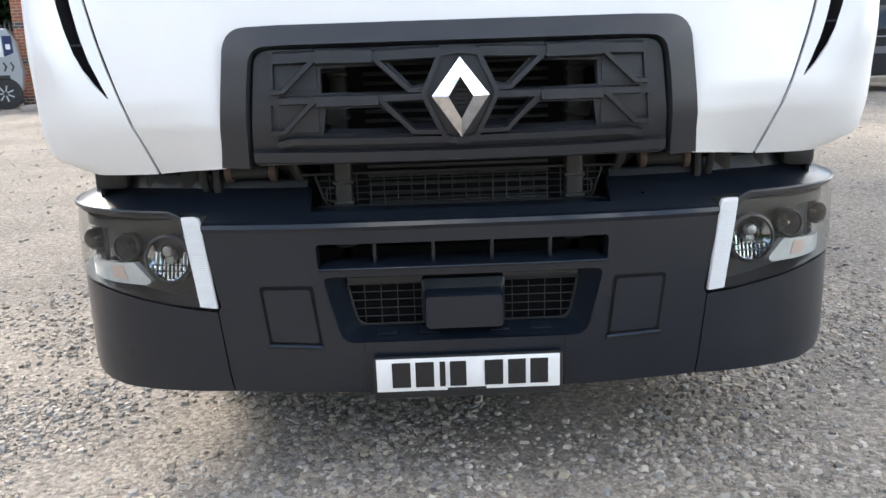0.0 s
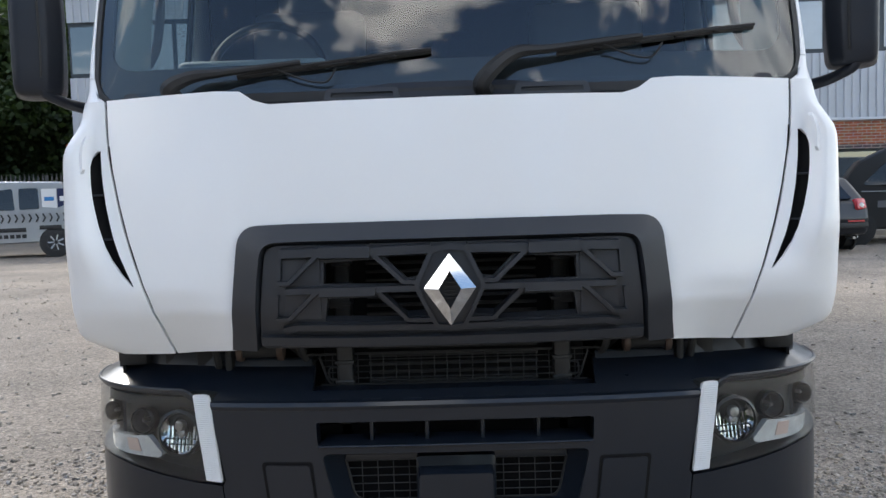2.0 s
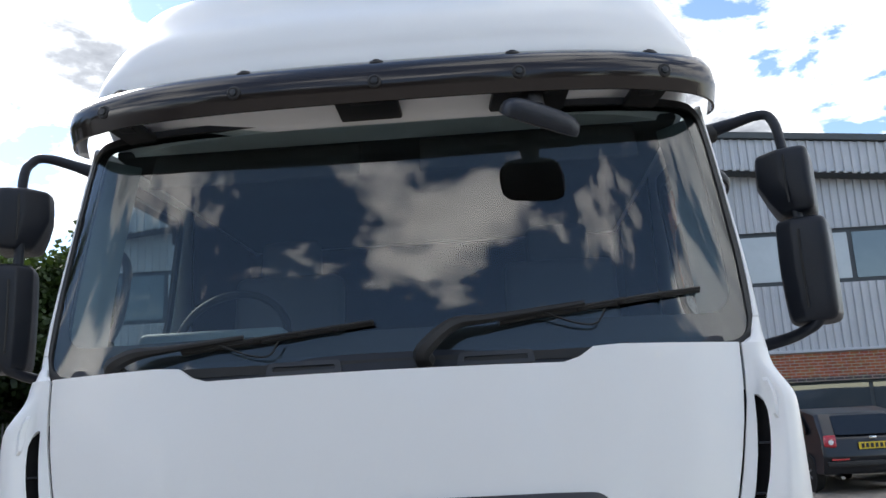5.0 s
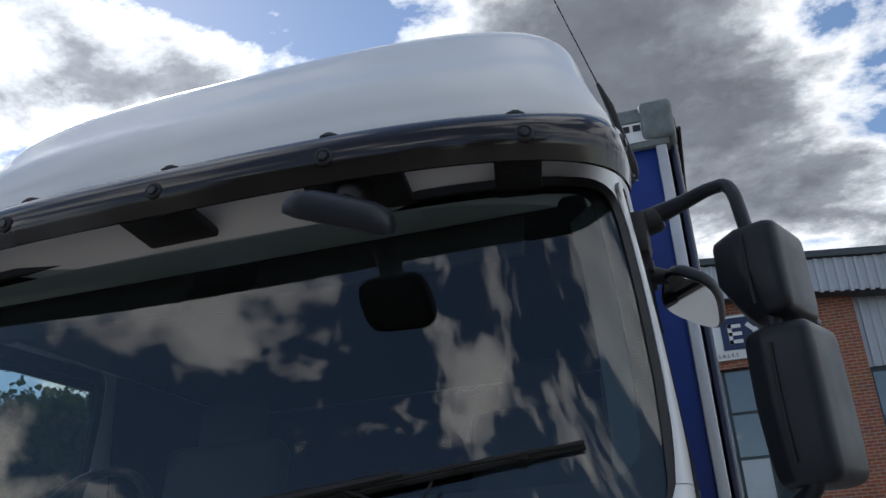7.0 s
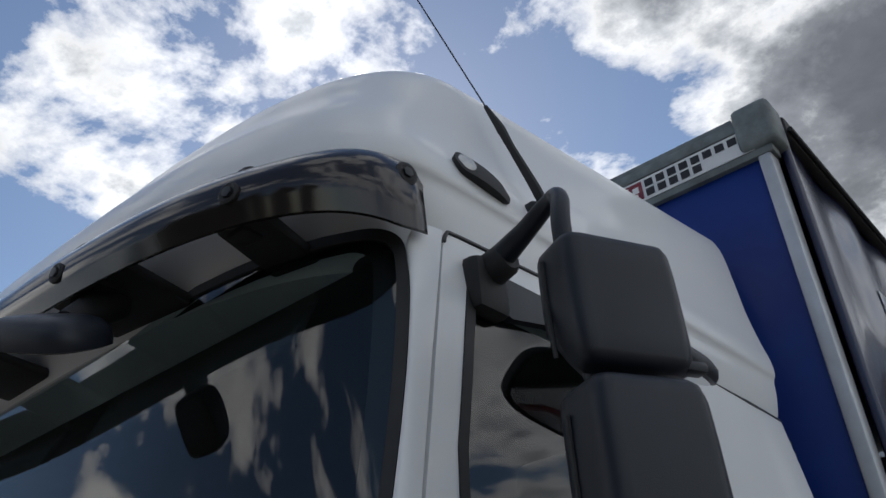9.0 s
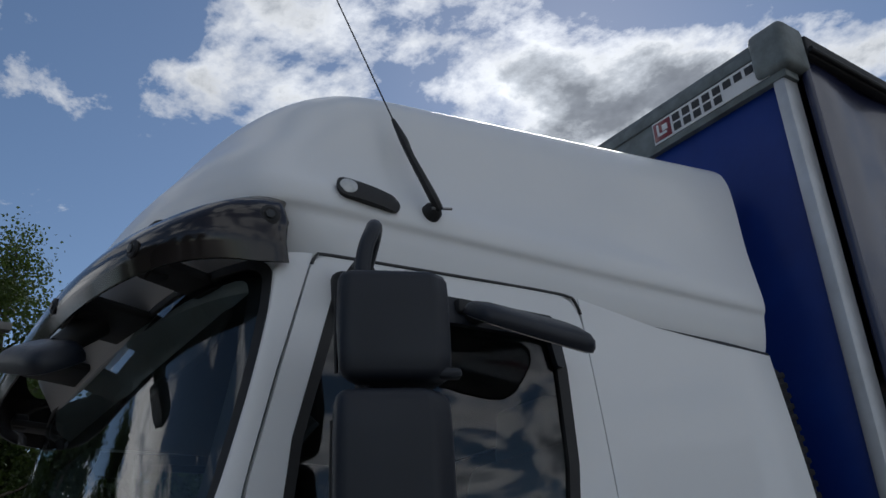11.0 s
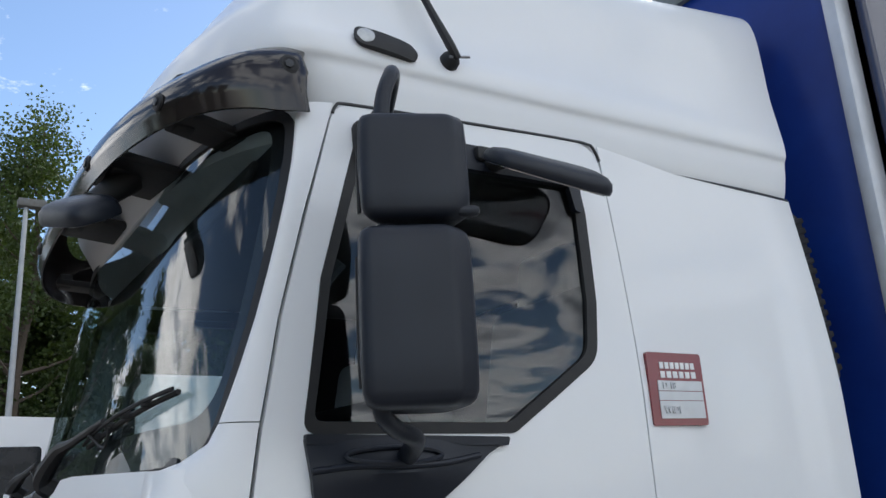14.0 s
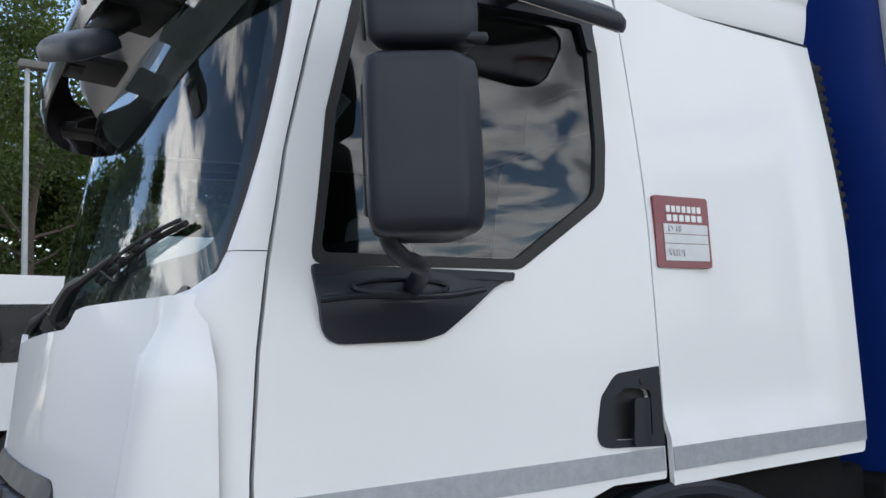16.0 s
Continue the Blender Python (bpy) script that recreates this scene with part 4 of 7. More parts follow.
km = part("kerb_mirror", loft([km_ring(h, k) for h, k in ((-0.020, 0.92), (-0.018, 0.98), (-0.006, 1.0), (0.010, 0.95), (0.022, 0.80), (0.029, 0.50), (0.031, 0.18))]), PLASTIC, truck, "dark kerb mirror over the door window", sharp=60)
part("mirror_glass", loft([km_ring(h, 0.88) for h in (-0.0225, -0.019)]), CHROME, km)
part("kerb_mirror_stem", tube([(1.05, 0.90, 2.470), (1.09, 0.905, 2.462), (1.135, 0.915, 2.452), (1.165, 0.93, 2.442)], [0.030, 0.028, 0.022, 0.020], 10), BLACK, km)
part("kerb_mirror_pad", block((0.03, 0.20, 0.04), pose(1.085, 0.95, 2.478, 0, 0, 0), 0.01), BLACK, km)

# marker lamp and aerial on the roof side
for sx in (-1, 1):
    lamp = part("marker_lamp", sheet(rpoly([(0.518, 2.722), (0.700, 2.708), (0.706, 2.758), (0.520, 2.781)], 0.030), lambda y, z, sx=sx: (sx * (1.066 - 0.35 * max(0, z - 2.735) + 0.016 * math.sin(min(1, max(0, (y - 0.515) / 0.18)) * 3.14) ** 0.5), y, z), (sx, 0, 0), 0.03, step=0.015), BLACK, truck, "black side marker lamp")
    part("marker_lens", lathe([(0.024, 0), (0.024, 0.006), (0.016, 0.010)], (sx * 1.066, 0.550, 2.750), (sx, -0.25, 0.3), 16), FROST, lamp)
aerial = part("aerial_base", lathe([(0.028, 0.0), (0.026, 0.018), (0.015, 0.03)], (1.055, 0.805, 2.742), (1, 0, 0.25), 16), BLACK, truck, "black roof aerial")
part("aerial_stem", tube([(1.085, 0.815, 2.742), (1.088, 0.79, 2.78), (1.062, 0.745, 2.90), (1.049, 0.731, 2.955), (1.025, 0.713, 3.03)], [0.012, 0.013, 0.010, 0.012, 0.005], 8), BLACK, aerial)
part("aerial_whip", tube([(1.025, 0.713, 3.03), (0.943, 0.659, 3.30), (0.791, 0.559, 3.80)], 0.0022, 6), BLACK, aerial)
part("aerial_screw", tube([(1.085, 0.79, 2.742), (1.092, 0.85, 2.752)], 0.004, 6), STEEL, aerial)

# badge on the sleeper side
bx0 = 1.098
badge = part("badge", sheet(rpoly([(1.358, 1.774), (1.573, 1.774), (1.573, 1.973), (1.358, 1.973)], 0.010), lambda y, z: (bx0 + 0.010, y, z), (1, 0, 0), 0.012, step=0.1), RED, truck, "red rectangular maker badge")
for z0, z1 in ((1.868, 1.895), (1.842, 1.866), (1.793, 1.840)):
    part("badge_strip", sheet([(1.388, z0), (1.562, z0), (1.562, z1), (1.388, z1)], lambda y, z: (bx0 + 0.0125, y, z), (1, 0, 0), 0.003, step=0.1), SILVER, badge)
for z, a, b in ((1.937, 1.402, 1.545), (1.912, 1.402, 1.548)):
    n = 7 if z > 1.92 else 6
    for k in range(n):
        y0 = a + (b - a) * k / n
        part("badge_mark", block((0.002, (b - a) / n * 0.72, 0.018), pose(bx0 + 0.0112, y0 + (b - a) / n * 0.4, z)), TEXT_W, badge)
lettering("D 18", 0.026, Matrix.Translation((bx0 + 0.014, 1.43, 1.881)) @ pose(0, 0, 0, 90, 0, 90), SILVER, badge)
lettering("WIDE", 0.028, Matrix.Translation((bx0 + 0.014, 1.435, 1.815)) @ pose(0, 0, 0, 90, 0, 90), SILVER, badge)


# wipers
def wiper(name, base, elbow, end, tip):
    def on(x, z, d):
        return Vector((x, screen_y(x, z) - d, z))
    arm = part(name, tube([on(*base, 0.035), on(*base, 0.07) + Vector((0, 0, 0.03)), on(*elbow, 0.065), on(elbow[0] + (end[0] - elbow[0]) * 0.3, elbow[1] + (end[1] - elbow[1]) * 0.3, 0.055), on(*end, 0.04)], [0.030, 0.026, 0.020, 0.012, 0.008], 8), BLACK, truck, "black windscreen wiper")
    a, b = Vector(elbow), Vector(tip)
    s = a + (b - a) * 0.18
    rows = [s + (b - s) * k / 10 for k in range(11)]
    part("wiper_blade", tube([on(p.x, p.y - 0.014, 0.012) for p in rows], 0.007, 6, 2), BLACK, arm)
    part("wiper_frame", tube([on(p.x, p.y - 0.008, 0.026 + 0.012 * math.sin(3.14 * k / 10)) for k, p in enumerate(rows)], 0.005, 6, 2), BLACK, arm)
    for k in (2, 4, 6, 8):
        p = rows[k]
        part("wiper_clip", block((0.022, 0.024, 0.018), Matrix.Translation(on(p.x, p.y - 0.01, 0.022)), 0.004), BLACK, arm)
    c = a + (b - a) * 0.52
    part("washer_hose", tube([on(c.x - 0.12, c.y - 0.02, 0.045), on(c.x - 0.03, c.y - 0.055, 0.03), on(c.x + 0.03, c.y - 0.06, 0.03), on(c.x + 0.06, c.y - 0.02, 0.04)], 0.003, 6), BLACK, arm)


wiper("wiper", (-0.80, 1.705), (-0.74, 1.765), (-0.42, 1.800), (-0.037, 1.836))
wiper("wiper", (0.115, 1.70), (0.20, 1.80), (0.58, 1.845), (0.927, 1.886))

# grille surround, insert and emblem
def gr(x, z):
    return (x, front_y(x, z) - 0.030 + 0.018 * smooth(1.27, 1.33, z) + 0.02 * smooth(0.52, 0.64, abs(x)), z)


surround = [(-0.640, 0.968), (-0.628, 1.032)] + rpoly([(-0.606, 1.22), (-0.594, 1.329), (-0.45, 1.333), (0.45, 1.333), (0.594, 1.329), (0.606, 1.22)], [0, 0.075, 0, 0, 0.075, 0]) + [(0.628, 1.032), (0.640, 0.968)]
surround += [(0.560, 0.968), (0.556, 1.0)] + rpoly([(0.541, 1.18), (0.527, 1.281), (0.42, 1.284), (-0.42, 1.284), (-0.527, 1.281), (-0.541, 1.18)], [0, 0.05, 0, 0, 0.05, 0]) + [(-0.556, 1.0), (-0.560, 0.968)]
sur = part("grille_surround", sheet(surround, gr, (0, -1, 0), 0.04, step=0.04), GRILLE, truck, "dark grey arched grille surround")


def gi(x, z):
    return (x, front_y(x, z) - 0.012, z)


def both(loop):
    return [loop, [(-x, z) for x, z in reversed(loop)]]


g_holes = both([(0.351, 1.223), (0.205, 1.228), (0.136, 1.166), (0.140, 1.158), (0.353, 1.163)]) + both([(0.183, 1.238), (0.058, 1.238), (0.090, 1.178), (0.120, 1.174)])
g_holes += both([(0.343, 1.121), (0.203, 1.123), (0.128, 1.060), (0.132, 1.051), (0.354, 1.057)]) + both([(0.186, 1.136), (0.094, 1.135), (0.063, 1.069), (0.122, 1.066)])
insert = part("grille_insert", sheet(rpoly([(-0.548, 0.975), (0.548, 0.975), (0.517, 1.272), (-0.517, 1.272)], [0.02, 0.02, 0.045, 0.045]), gi, (0, -1, 0), 0.03, g_holes, step=0.04), GRILLE, truck, "dark grey lattice grille insert")


def rib(pts, w, h=0.022, name="grille_rib"):
    """A raised bar on the insert through the points, w wide, with a chamfered back."""
    rows = []
    for i, (x, z) in enumerate(pts):
        a, b = Vector(pts[max(i - 1, 0)]), Vector(pts[min(i + 1, len(pts) - 1)])
        d = (b - a).normalized()
        n = Vector((-d.y, d.x))
        ring = []
        for s, o in ((-0.5, 0.0), (-0.33, -h), (0.33, -h), (0.5, 0.0), (0.45, 0.03), (-0.45, 0.03)):
            q = Vector((x, z)) + n * w * s
            ring.append((q.x, front_y(q.x, q.y) - 0.012 + o, q.y))
        rows.append(ring)
    part(name, loft(rows), GRILLE, insert)


for s in (-1, 1):
    X = lambda *pts: [(s * x, z) for x, z in pts]
    rib(X((0.468, 1.250), (0.361, 1.252), (0.225, 1.250), (0.050, 1.254)), 0.034)
    rib(X((0.361, 1.252), (0.219, 1.250)), 0.044, 0.028)
    rib(X((0.219, 1.250), (0.127, 1.164), (0.094, 1.164)), 0.018)
    rib(X((0.459, 1.145), (0.363, 1.146), (0.206, 1.146), (0.094, 1.147)), 0.024)
    rib(X((0.363, 1.142), (0.206, 1.142)), 0.036, 0.028)
    rib(X((0.206, 1.146), (0.119, 1.057), (0.046, 1.055)), 0.018)
    rib(X((0.352, 1.258), (0.385, 1.228), (0.448, 1.169), (0.480, 1.168)), 0.017)
    rib(X((0.355, 1.152), (0.385, 1.130), (0.450, 1.067), (0.490, 1.063)), 0.017)
    rib(X((0.470, 1.032), (0.437, 1.040), (0.267, 1.037), (0.0, 1.035)), 0.026)
    rib(X((0.478, 1.160), (0.472, 1.262)), 0.012, 0.012)
    rib(X((0.492, 1.055), (0.484, 1.135)), 0.012, 0.012)
    for z0, z1 in ((1.170, 1.234), (1.064, 1.134)):
        part("grille_pad", sheet(rpoly(X((0.362, z0), (0.47, z0), (0.466, z1), (0.362, z1)), 0.006), lambda x, z: (x, front_y(x, z) - 0.016, z), (0, -1, 0), 0.01, step=0.05), GRILLE, insert)
rib([(-0.54, 1.000), (-0.3, 0.994), (0, 0.992), (0.3, 0.994), (0.54, 1.000)], 0.040, 0.022)

hexa = [(0.0, 1.268), (0.050, 1.262), (0.098, 1.160), (0.095, 1.140), (0.040, 1.028), (0.0, 1.022), (-0.040, 1.028), (-0.095, 1.140), (-0.098, 1.160), (-0.050, 1.262)]
hexm = lambda k: [(x * k, 1.147 + (z - 1.147) * k) for x, z in hexa]
emb = part("emblem_shield", merge(sheet(hexm(1.0), lambda x, z: (x, front_y(x, z) - 0.040, z), (0, -1, 0), 0.05, [hexm(0.86)], step=0.04), sheet(hexm(0.88), lambda x, z: (x, front_y(x, z) - 0.030, z), (0, -1, 0), 0.02, step=0.05)), GRILLE, insert, "dark six-sided emblem shield")
DIAM = [(0.0, 1.243), (0.072, 1.148), (0.0, 1.045), (-0.072, 1.148)]
DI = [(0.0, 1.196), (0.031, 1.147), (0.0, 1.092), (-0.031, 1.147)]
for k in range(4):
    a, b, c, d = DIAM[k], DIAM[(k + 1) % 4], DI[(k + 1) % 4], DI[k]
    y = -0.145
    bm = bmesh.new()
    fr = [bm.verts.new((p[0], y - t, p[1])) for p, t in zip((a, b, c, d), (0.004, 0.010, 0.024, 0.020))]
    bk = [bm.verts.new((p[0], -0.10, p[1])) for p in (a, b, c, d)]
    bm.faces.new(fr)
    bm.faces.new(bk[::-1])
    for i in range(4):
        bm.faces.new((fr[i], bk[i], bk[(i + 1) % 4], fr[(i + 1) % 4]))
    part("emblem_facet", bm, CHROME, emb, "chrome diamond facet")
for k in range(6):
    part("emblem_groove", block((0.034 - 0.0, 0.006, 0.004), pose(0, -0.137, 1.118 + k * 0.011)), INK, emb)


# bumper: one plan curve, measured along it from the middle
BW, BN, BD = 1.194, 3.05, 0.535
_tab = []
_s, _last = 0.0, None
for k in range(401):
    a = math.pi / 2 * k / 400
    p = Vector((BW * math.sin(a) ** (2 / BN), 0.5 - BD * math.cos(a) ** (2 / BN)))
    if _last is not None:
        _s += (p - _last).length
    _tab.append((_s, p.x, p.y))
    _last = p
S_END = _s + 0.25


def bump_xy(s):
    a = abs(s)
    if a >= _tab[-1][0]:
        x, y = BW, 0.5 + a - _tab[-1][0]
    else:
        i = min(range(0, 401, 20), key=lambda j: abs(_tab[j][0] - a))
        lo = max(0, i - 20)
        while lo < 399 and _tab[lo + 1][0] < a:
            lo += 1
        (s0, x0, y0), (s1, x1, y1) = _tab[lo], _tab[lo + 1]
        t = (a - s0) / max(s1 - s0, 1e-9)
        x, y = x0 + (x1 - x0) * t, y0 + (y1 - y0) * t
    return math.copysign(x, s), y


def sx_of(x):
    a = abs(x)
    for (s0, x0, _), (s1, x1, _) in zip(_tab, _tab[1:]):
        if x1 >= a:
            return math.copysign(s0 + (s1 - s0) * (a - x0) / max(x1 - x0, 1e-9), x)
    return math.copysign(_tab[-1][0], x)


def bump(off=0.0):
    def f(s, z):
        x, y = bump_xy(s)
        tuck = 0.10 * max(0.0, 0.36 - z) + 0.05 * max(0.0, z - 0.79) + 0.10 * max(0.0, z - 0.70) ** 1.3 * smooth(0.8, 1.2, abs(s))
        k = (off + tuck)
        n = Vector((x * 0.0, 1.0)) if abs(x) < 0.6 else Vector((-x / BW * 0.6, 1.0 - abs(x) / BW * 0.5)).normalized()
        return (x + n.x * k, y + n.y * k, z)
    return f


P = lambda x, z: (sx_of(x), z)
mid_out = [P(-0.668, 0.318), P(-0.40, 0.312), P(-0.28, 0.310), P(0.28, 0.310), P(0.40, 0.312), P(0.668, 0.318), P(0.693, 0.560), P(0.684, 0.572), P(0.728, 0.806), P(0.40, 0.804), P(-0.40, 0.804), P(-0.728, 0.806), P(-0.684, 0.572), P(-0.693, 0.560)]
slot = rpoly([P(-0.402, 0.678), P(0.402, 0.678), P(0.405, 0.749), P(-0.405, 0.749)], 0.012)
lower = rpoly([P(-0.345, 0.462), P(0.345, 0.462), P(0.392, 0.655), P(-0.392, 0.655)], [0.05, 0.05, 0.02, 0.02])
bumper = part("bumper", sheet(mid_out, bump(), (0, -1, 0), 0.05, [slot, lower], step=0.05), BUMPER, truck, "navy-black plastic front bumper")
for x in (-0.245, -0.082, 0.082, 0.245):
    part("slot_post", block((0.011, 0.06, 0.075), pose(x, 0.022, 0.713), 0.004), BUMPER, bumper)
for sx in (-1, 1):
    q = lambda x, z: (sx_of(sx * x), z)
    cover = rpoly([q(0.402, 0.455), q(0.552, 0.462), q(0.572, 0.632), q(0.420, 0.632)][::sx], 0.012)
    part("tow_cover_gap", sheet(cover, bump(-0.0015), (0, -1, 0), 0.003, step=0.06), DEEP, bumper)
    part("tow_cover_lip", tube([bump(-0.005)(*q(0.400, 0.453)), bump(-0.005)(*q(0.556, 0.460))], 0.007, 8), BUMPER, bumper)
    cov2 = rpoly([q(0.4105, 0.4650), q(0.544, 0.4715), q(0.561, 0.6225), q(0.4285, 0.6225)][::sx], 0.010)
    part("tow_cover", sheet(cov2, bump(-0.004), (0, -1, 0), 0.005, step=0.06), BUMPER, bumper)
    # lower corner piece
    corner = rpoly([q(0.674, 0.316), q(1.03, 0.302), (sx * 1.36, 0.325), (sx * 1.50, 0.46), (sx * 1.52, 0.60), (sx * 1.52, 0.640), (sx * 1.34, 0.626), q(1.055, 0.604), q(0.933, 0.584), q(0.77, 0.562), q(0.698, 0.556)], [0, 0.05, 0.10, 0.08, 0, 0, 0, 0, 0, 0, 0])
    part("bumper_corner", sheet(corner, bump(0.002), (sx, -1, 0), 0.03, step=0.05), BUMPER, bumper, "navy-black bumper corner piece")
    # headlight
    lamp_out = rpoly([q(0.700, 0.566), q(0.77, 0.570), q(0.933, 0.592), q(1.055, 0.611), (sx * 1.44, 0.640), (sx * 1.46, 0.78), (sx * 1.38, 0.836), q(1.0, 0.848), q(0.80, 0.838), q(0.728, 0.830)], [0.0, 0, 0, 0, 0.02, 0.04, 0.02, 0, 0, 0.0])
    wall = [[bump(d)(a, z) for a, z in dense(lamp_out, 0.05)] for d in (0.003, 0.03, 0.075)]
    head = part("headlight", merge(sheet(lamp_out, bump(0.072), (sx, -1, 0), 0.01, step=0.05), loft(wall, caps=False)), LAMP_DARK, truck, "headlight with clear lens and round lamps")
    lens = pane_part("lens", sheet(lamp_out, bump(-0.003), (sx, -1, 0), 0.004, step=0.04, inner=1), LENS, head, "clear headlight lens")
    strip = rpoly([q(0.692, 0.570), q(0.740, 0.574), q(0.772, 0.832), q(0.722, 0.834)], [0.002, 0.002, 0.006, 0.02])
    part("reflector_strip", sheet(strip, bump(-0.008), (sx, -1, 0), 0.012, step=0.06), REFLECT, head, "white ribbed reflector strip")
    for k in range(40):
        t = (k + 0.5) / 40
        xa, xb, z = 0.691 + 0.033 * t, 0.739 + 0.033 * t, 0.573 + 0.252 * t
        a, b = bump(-0.0085)(sx_of(sx * (xa + 0.003)), z), bump(-0.0085)(sx_of(sx * (xb - 0.003)), z)
        part("reflector_rib", tube([a, b], 0.0017, 6), REFLECT, head)
    for s_, z, r, mt in ((0.872, 0.698, 0.062, DULL_CHROME), (1.02, 0.726, 0.036, STEEL), (1.25, 0.722, 0.030, BLACK)):
        c = Vector(bump(0.052)(sx * s_, z))
        d = Vector((sx * 0.22 * s_, -1, 0.1)).normalized()
        ring = part("lamp_ring", lathe([(r * 1.16, -0.012), (r * 1.18, 0.020), (r * 1.04, 0.026), (r, 0.012), (r * 0.98, 0.0)], c, d, 32, False), LAMP_DARK, head)
        part("reflector_bowl", lathe([(r * 0.99, 0.014), (r * 0.93, -0.008), (r * 0.78, -0.030), (r * 0.5, -0.046), (0.010, -0.054)], c + d * 0.006, d, 32, False), mt, ring)
        part("lamp_bulb", lathe([(r * 0.22, -0.02), (r * 0.22, 0.010), (r * 0.10, 0.016)], c, d, 14), STEEL, ring)
        if r > 0.05:
            side_, up_ = Vector((d.y, -d.x, 0)).normalized(), Vector((0, 0, 1))
            for k in range(9):
                u = -0.80 + 0.20 * k
                top = -0.02 if abs(u) < 0.5 else 0.30
                low = -math.sqrt(max(0.0, 1 - u * u)) * 0.95
                a, b = c + d * 0.002 + side_ * u * r + up_ * low * r, c + d * -0.012 + side_ * u * r + up_ * top * r
                part("lamp_flute", tube([a, a.lerp(b, 0.5), b], r * 0.085, 8, 3), CHROME, ring)
            for v in (-0.30, -0.58):
                h = math.sqrt(1 - v * v) * r * 0.9
                mid = c + d * 0.004 + up_ * v * r
                part("lamp_step", tube([mid - side_ * h, mid + side_ * h], 0.0022, 6), LAMP_DARK, ring)
            part("lamp_shield", lathe([(0.016, -0.004), (0.018, 0.010), (0.014, 0.020), (0.005, 0.022)], c + up_ * 0.024, d, 16), STEEL, ring)
    part("side_lamp", sheet(rpoly([(sx * 1.32, 0.655), (sx * 0.985, 0.685), (sx * 0.925, 0.632), (sx * 0.945, 0.620), (sx * 1.32, 0.612)], [0.008, 0.01, 0.012, 0.006, 0.008]), bump(0.030), (sx, -1, 0), 0.02, step=0.04), FROST, head, "clear ribbed side lamp")
    part("indicator", sheet(rpoly([(sx * 1.085, 0.668), (sx * 1.03, 0.672), (sx * 1.015, 0.632), (sx * 1.075, 0.630)], 0.004), bump(0.0275), (sx, -1, 0), 0.004, step=0.05), AMBER, head, "amber indicator")
    part("lamp_ledge", sheet([(sx * 0.79, 0.792), (sx * 1.34, 0.772), (sx * 1.34, 0.80), (sx * 0.79, 0.818)], bump(0.026), (sx, -1, 0), 0.03, step=0.06), LAMP_DARK, head)

# bumper shelf and top edge
def shelf(s, v):
    x, y = bump_xy(s)
    z0 = 0.804 + 0.040 * smooth(0.74, 0.82, abs(s))
    k = 0.003 + 0.145 * v
    z = z0 + (0.888 - z0) * (0.75 * v + 0.25 * math.sin(v * 1.57))
    return (x * (1 - 0.085 * v * (abs(x) / BW) ** 2), y + k * max(0.30, 1.0 - max(0.0, abs(s) - 0.85) * 1.3), z)


part("bumper_shelf", sheet([(-1.42, 0), (1.42, 0), (1.42, 1), (0.43, 1), (0.42, 0.30), (-0.42, 0.30), (-0.43, 1), (-1.42, 1)], shelf, (0, -0.5, 1), 0.02, step=0.05), BUMPER, bumper, "navy-black upper bumper shelf")
part("step_pad", sheet([(-0.43, 0.0), (0.43, 0.0), (0.42, 0.9), (-0.42, 0.9)], lambda s, v: (bump_xy(s)[0], bump_xy(s)[1] - 0.002 + 0.13 * v, 0.806 + 0.028 * v), (0, 0, 1), 0.02, step=0.05), BUMPER, bumper)
for k in range(7):
    x = -0.36 + 0.12 * k
    part("step_lug", sheet([(x - 0.028, 0.02), (x + 0.028, 0.02), (x + 0.022, 0.60), (x - 0.018, 0.60)], lambda s, v: (s, bump_xy(s)[1] + 0.004 + 0.13 * v, 0.811 + 0.028 * v), (0, 0, 1), 0.006, step=0.05), BUMPER, bumper)
    part("step_lug_edge", tube([(x - 0.014, 0.055, 0.8265), (x + 0.014, 0.055, 0.8265)], 0.002, 6), BUMPER, bumper)


def along(s0, s1, fn, r, count=30):
    return tube([fn(s0 + (s1 - s0) * k / count) for k in range(count + 1)], r, 8, 1)


part("bumper_crease", along(-0.728, 0.728, lambda s: (bump_xy(s)[0], bump_xy(s)[1] + 0.010, 0.797), 0.016), BUMPER, bumper)
for sx in (-1, 1):
    def up_(s, v):
        x, y = bump_xy(s)
        k = max(0.30, 1.0 - max(0.0, abs(s) - 0.85) * 1.3)
        top = 0.906 + 0.018 * smooth(0.70, 0.74, abs(s))
        return (x * (1 - 0.085 * (abs(x) / BW) ** 2), y + 0.140 * k + 0.014 * v, 0.878 + (top - 0.878) * v)
    part("shelf_upstand", sheet([(sx * 0.44, 0), (sx * 0.70, 0), (sx * 0.74, 0), (sx * 1.42, 0), (sx * 1.42, 1), (sx * 0.74, 1), (sx * 0.70, 1), (sx * 0.44, 1)], up_, (0, -1, 0), 0.012, step=0.05), GRILLE, bumper, "matt grey shelf upstand")
    part("upstand_lip", along(sx * 0.44, sx * 1.42, lambda s: Vector(up_(s, 1)) + Vector((0, 0.004, 0)), 0.005), BUMPER, bumper)
    part("shelf_edge", along(sx * 0.75, sx * 1.42, lambda s: Vector(shelf(s, 0.02)) + Vector((0, 0.004, -0.004)), 0.007), BUMPER, bumper)


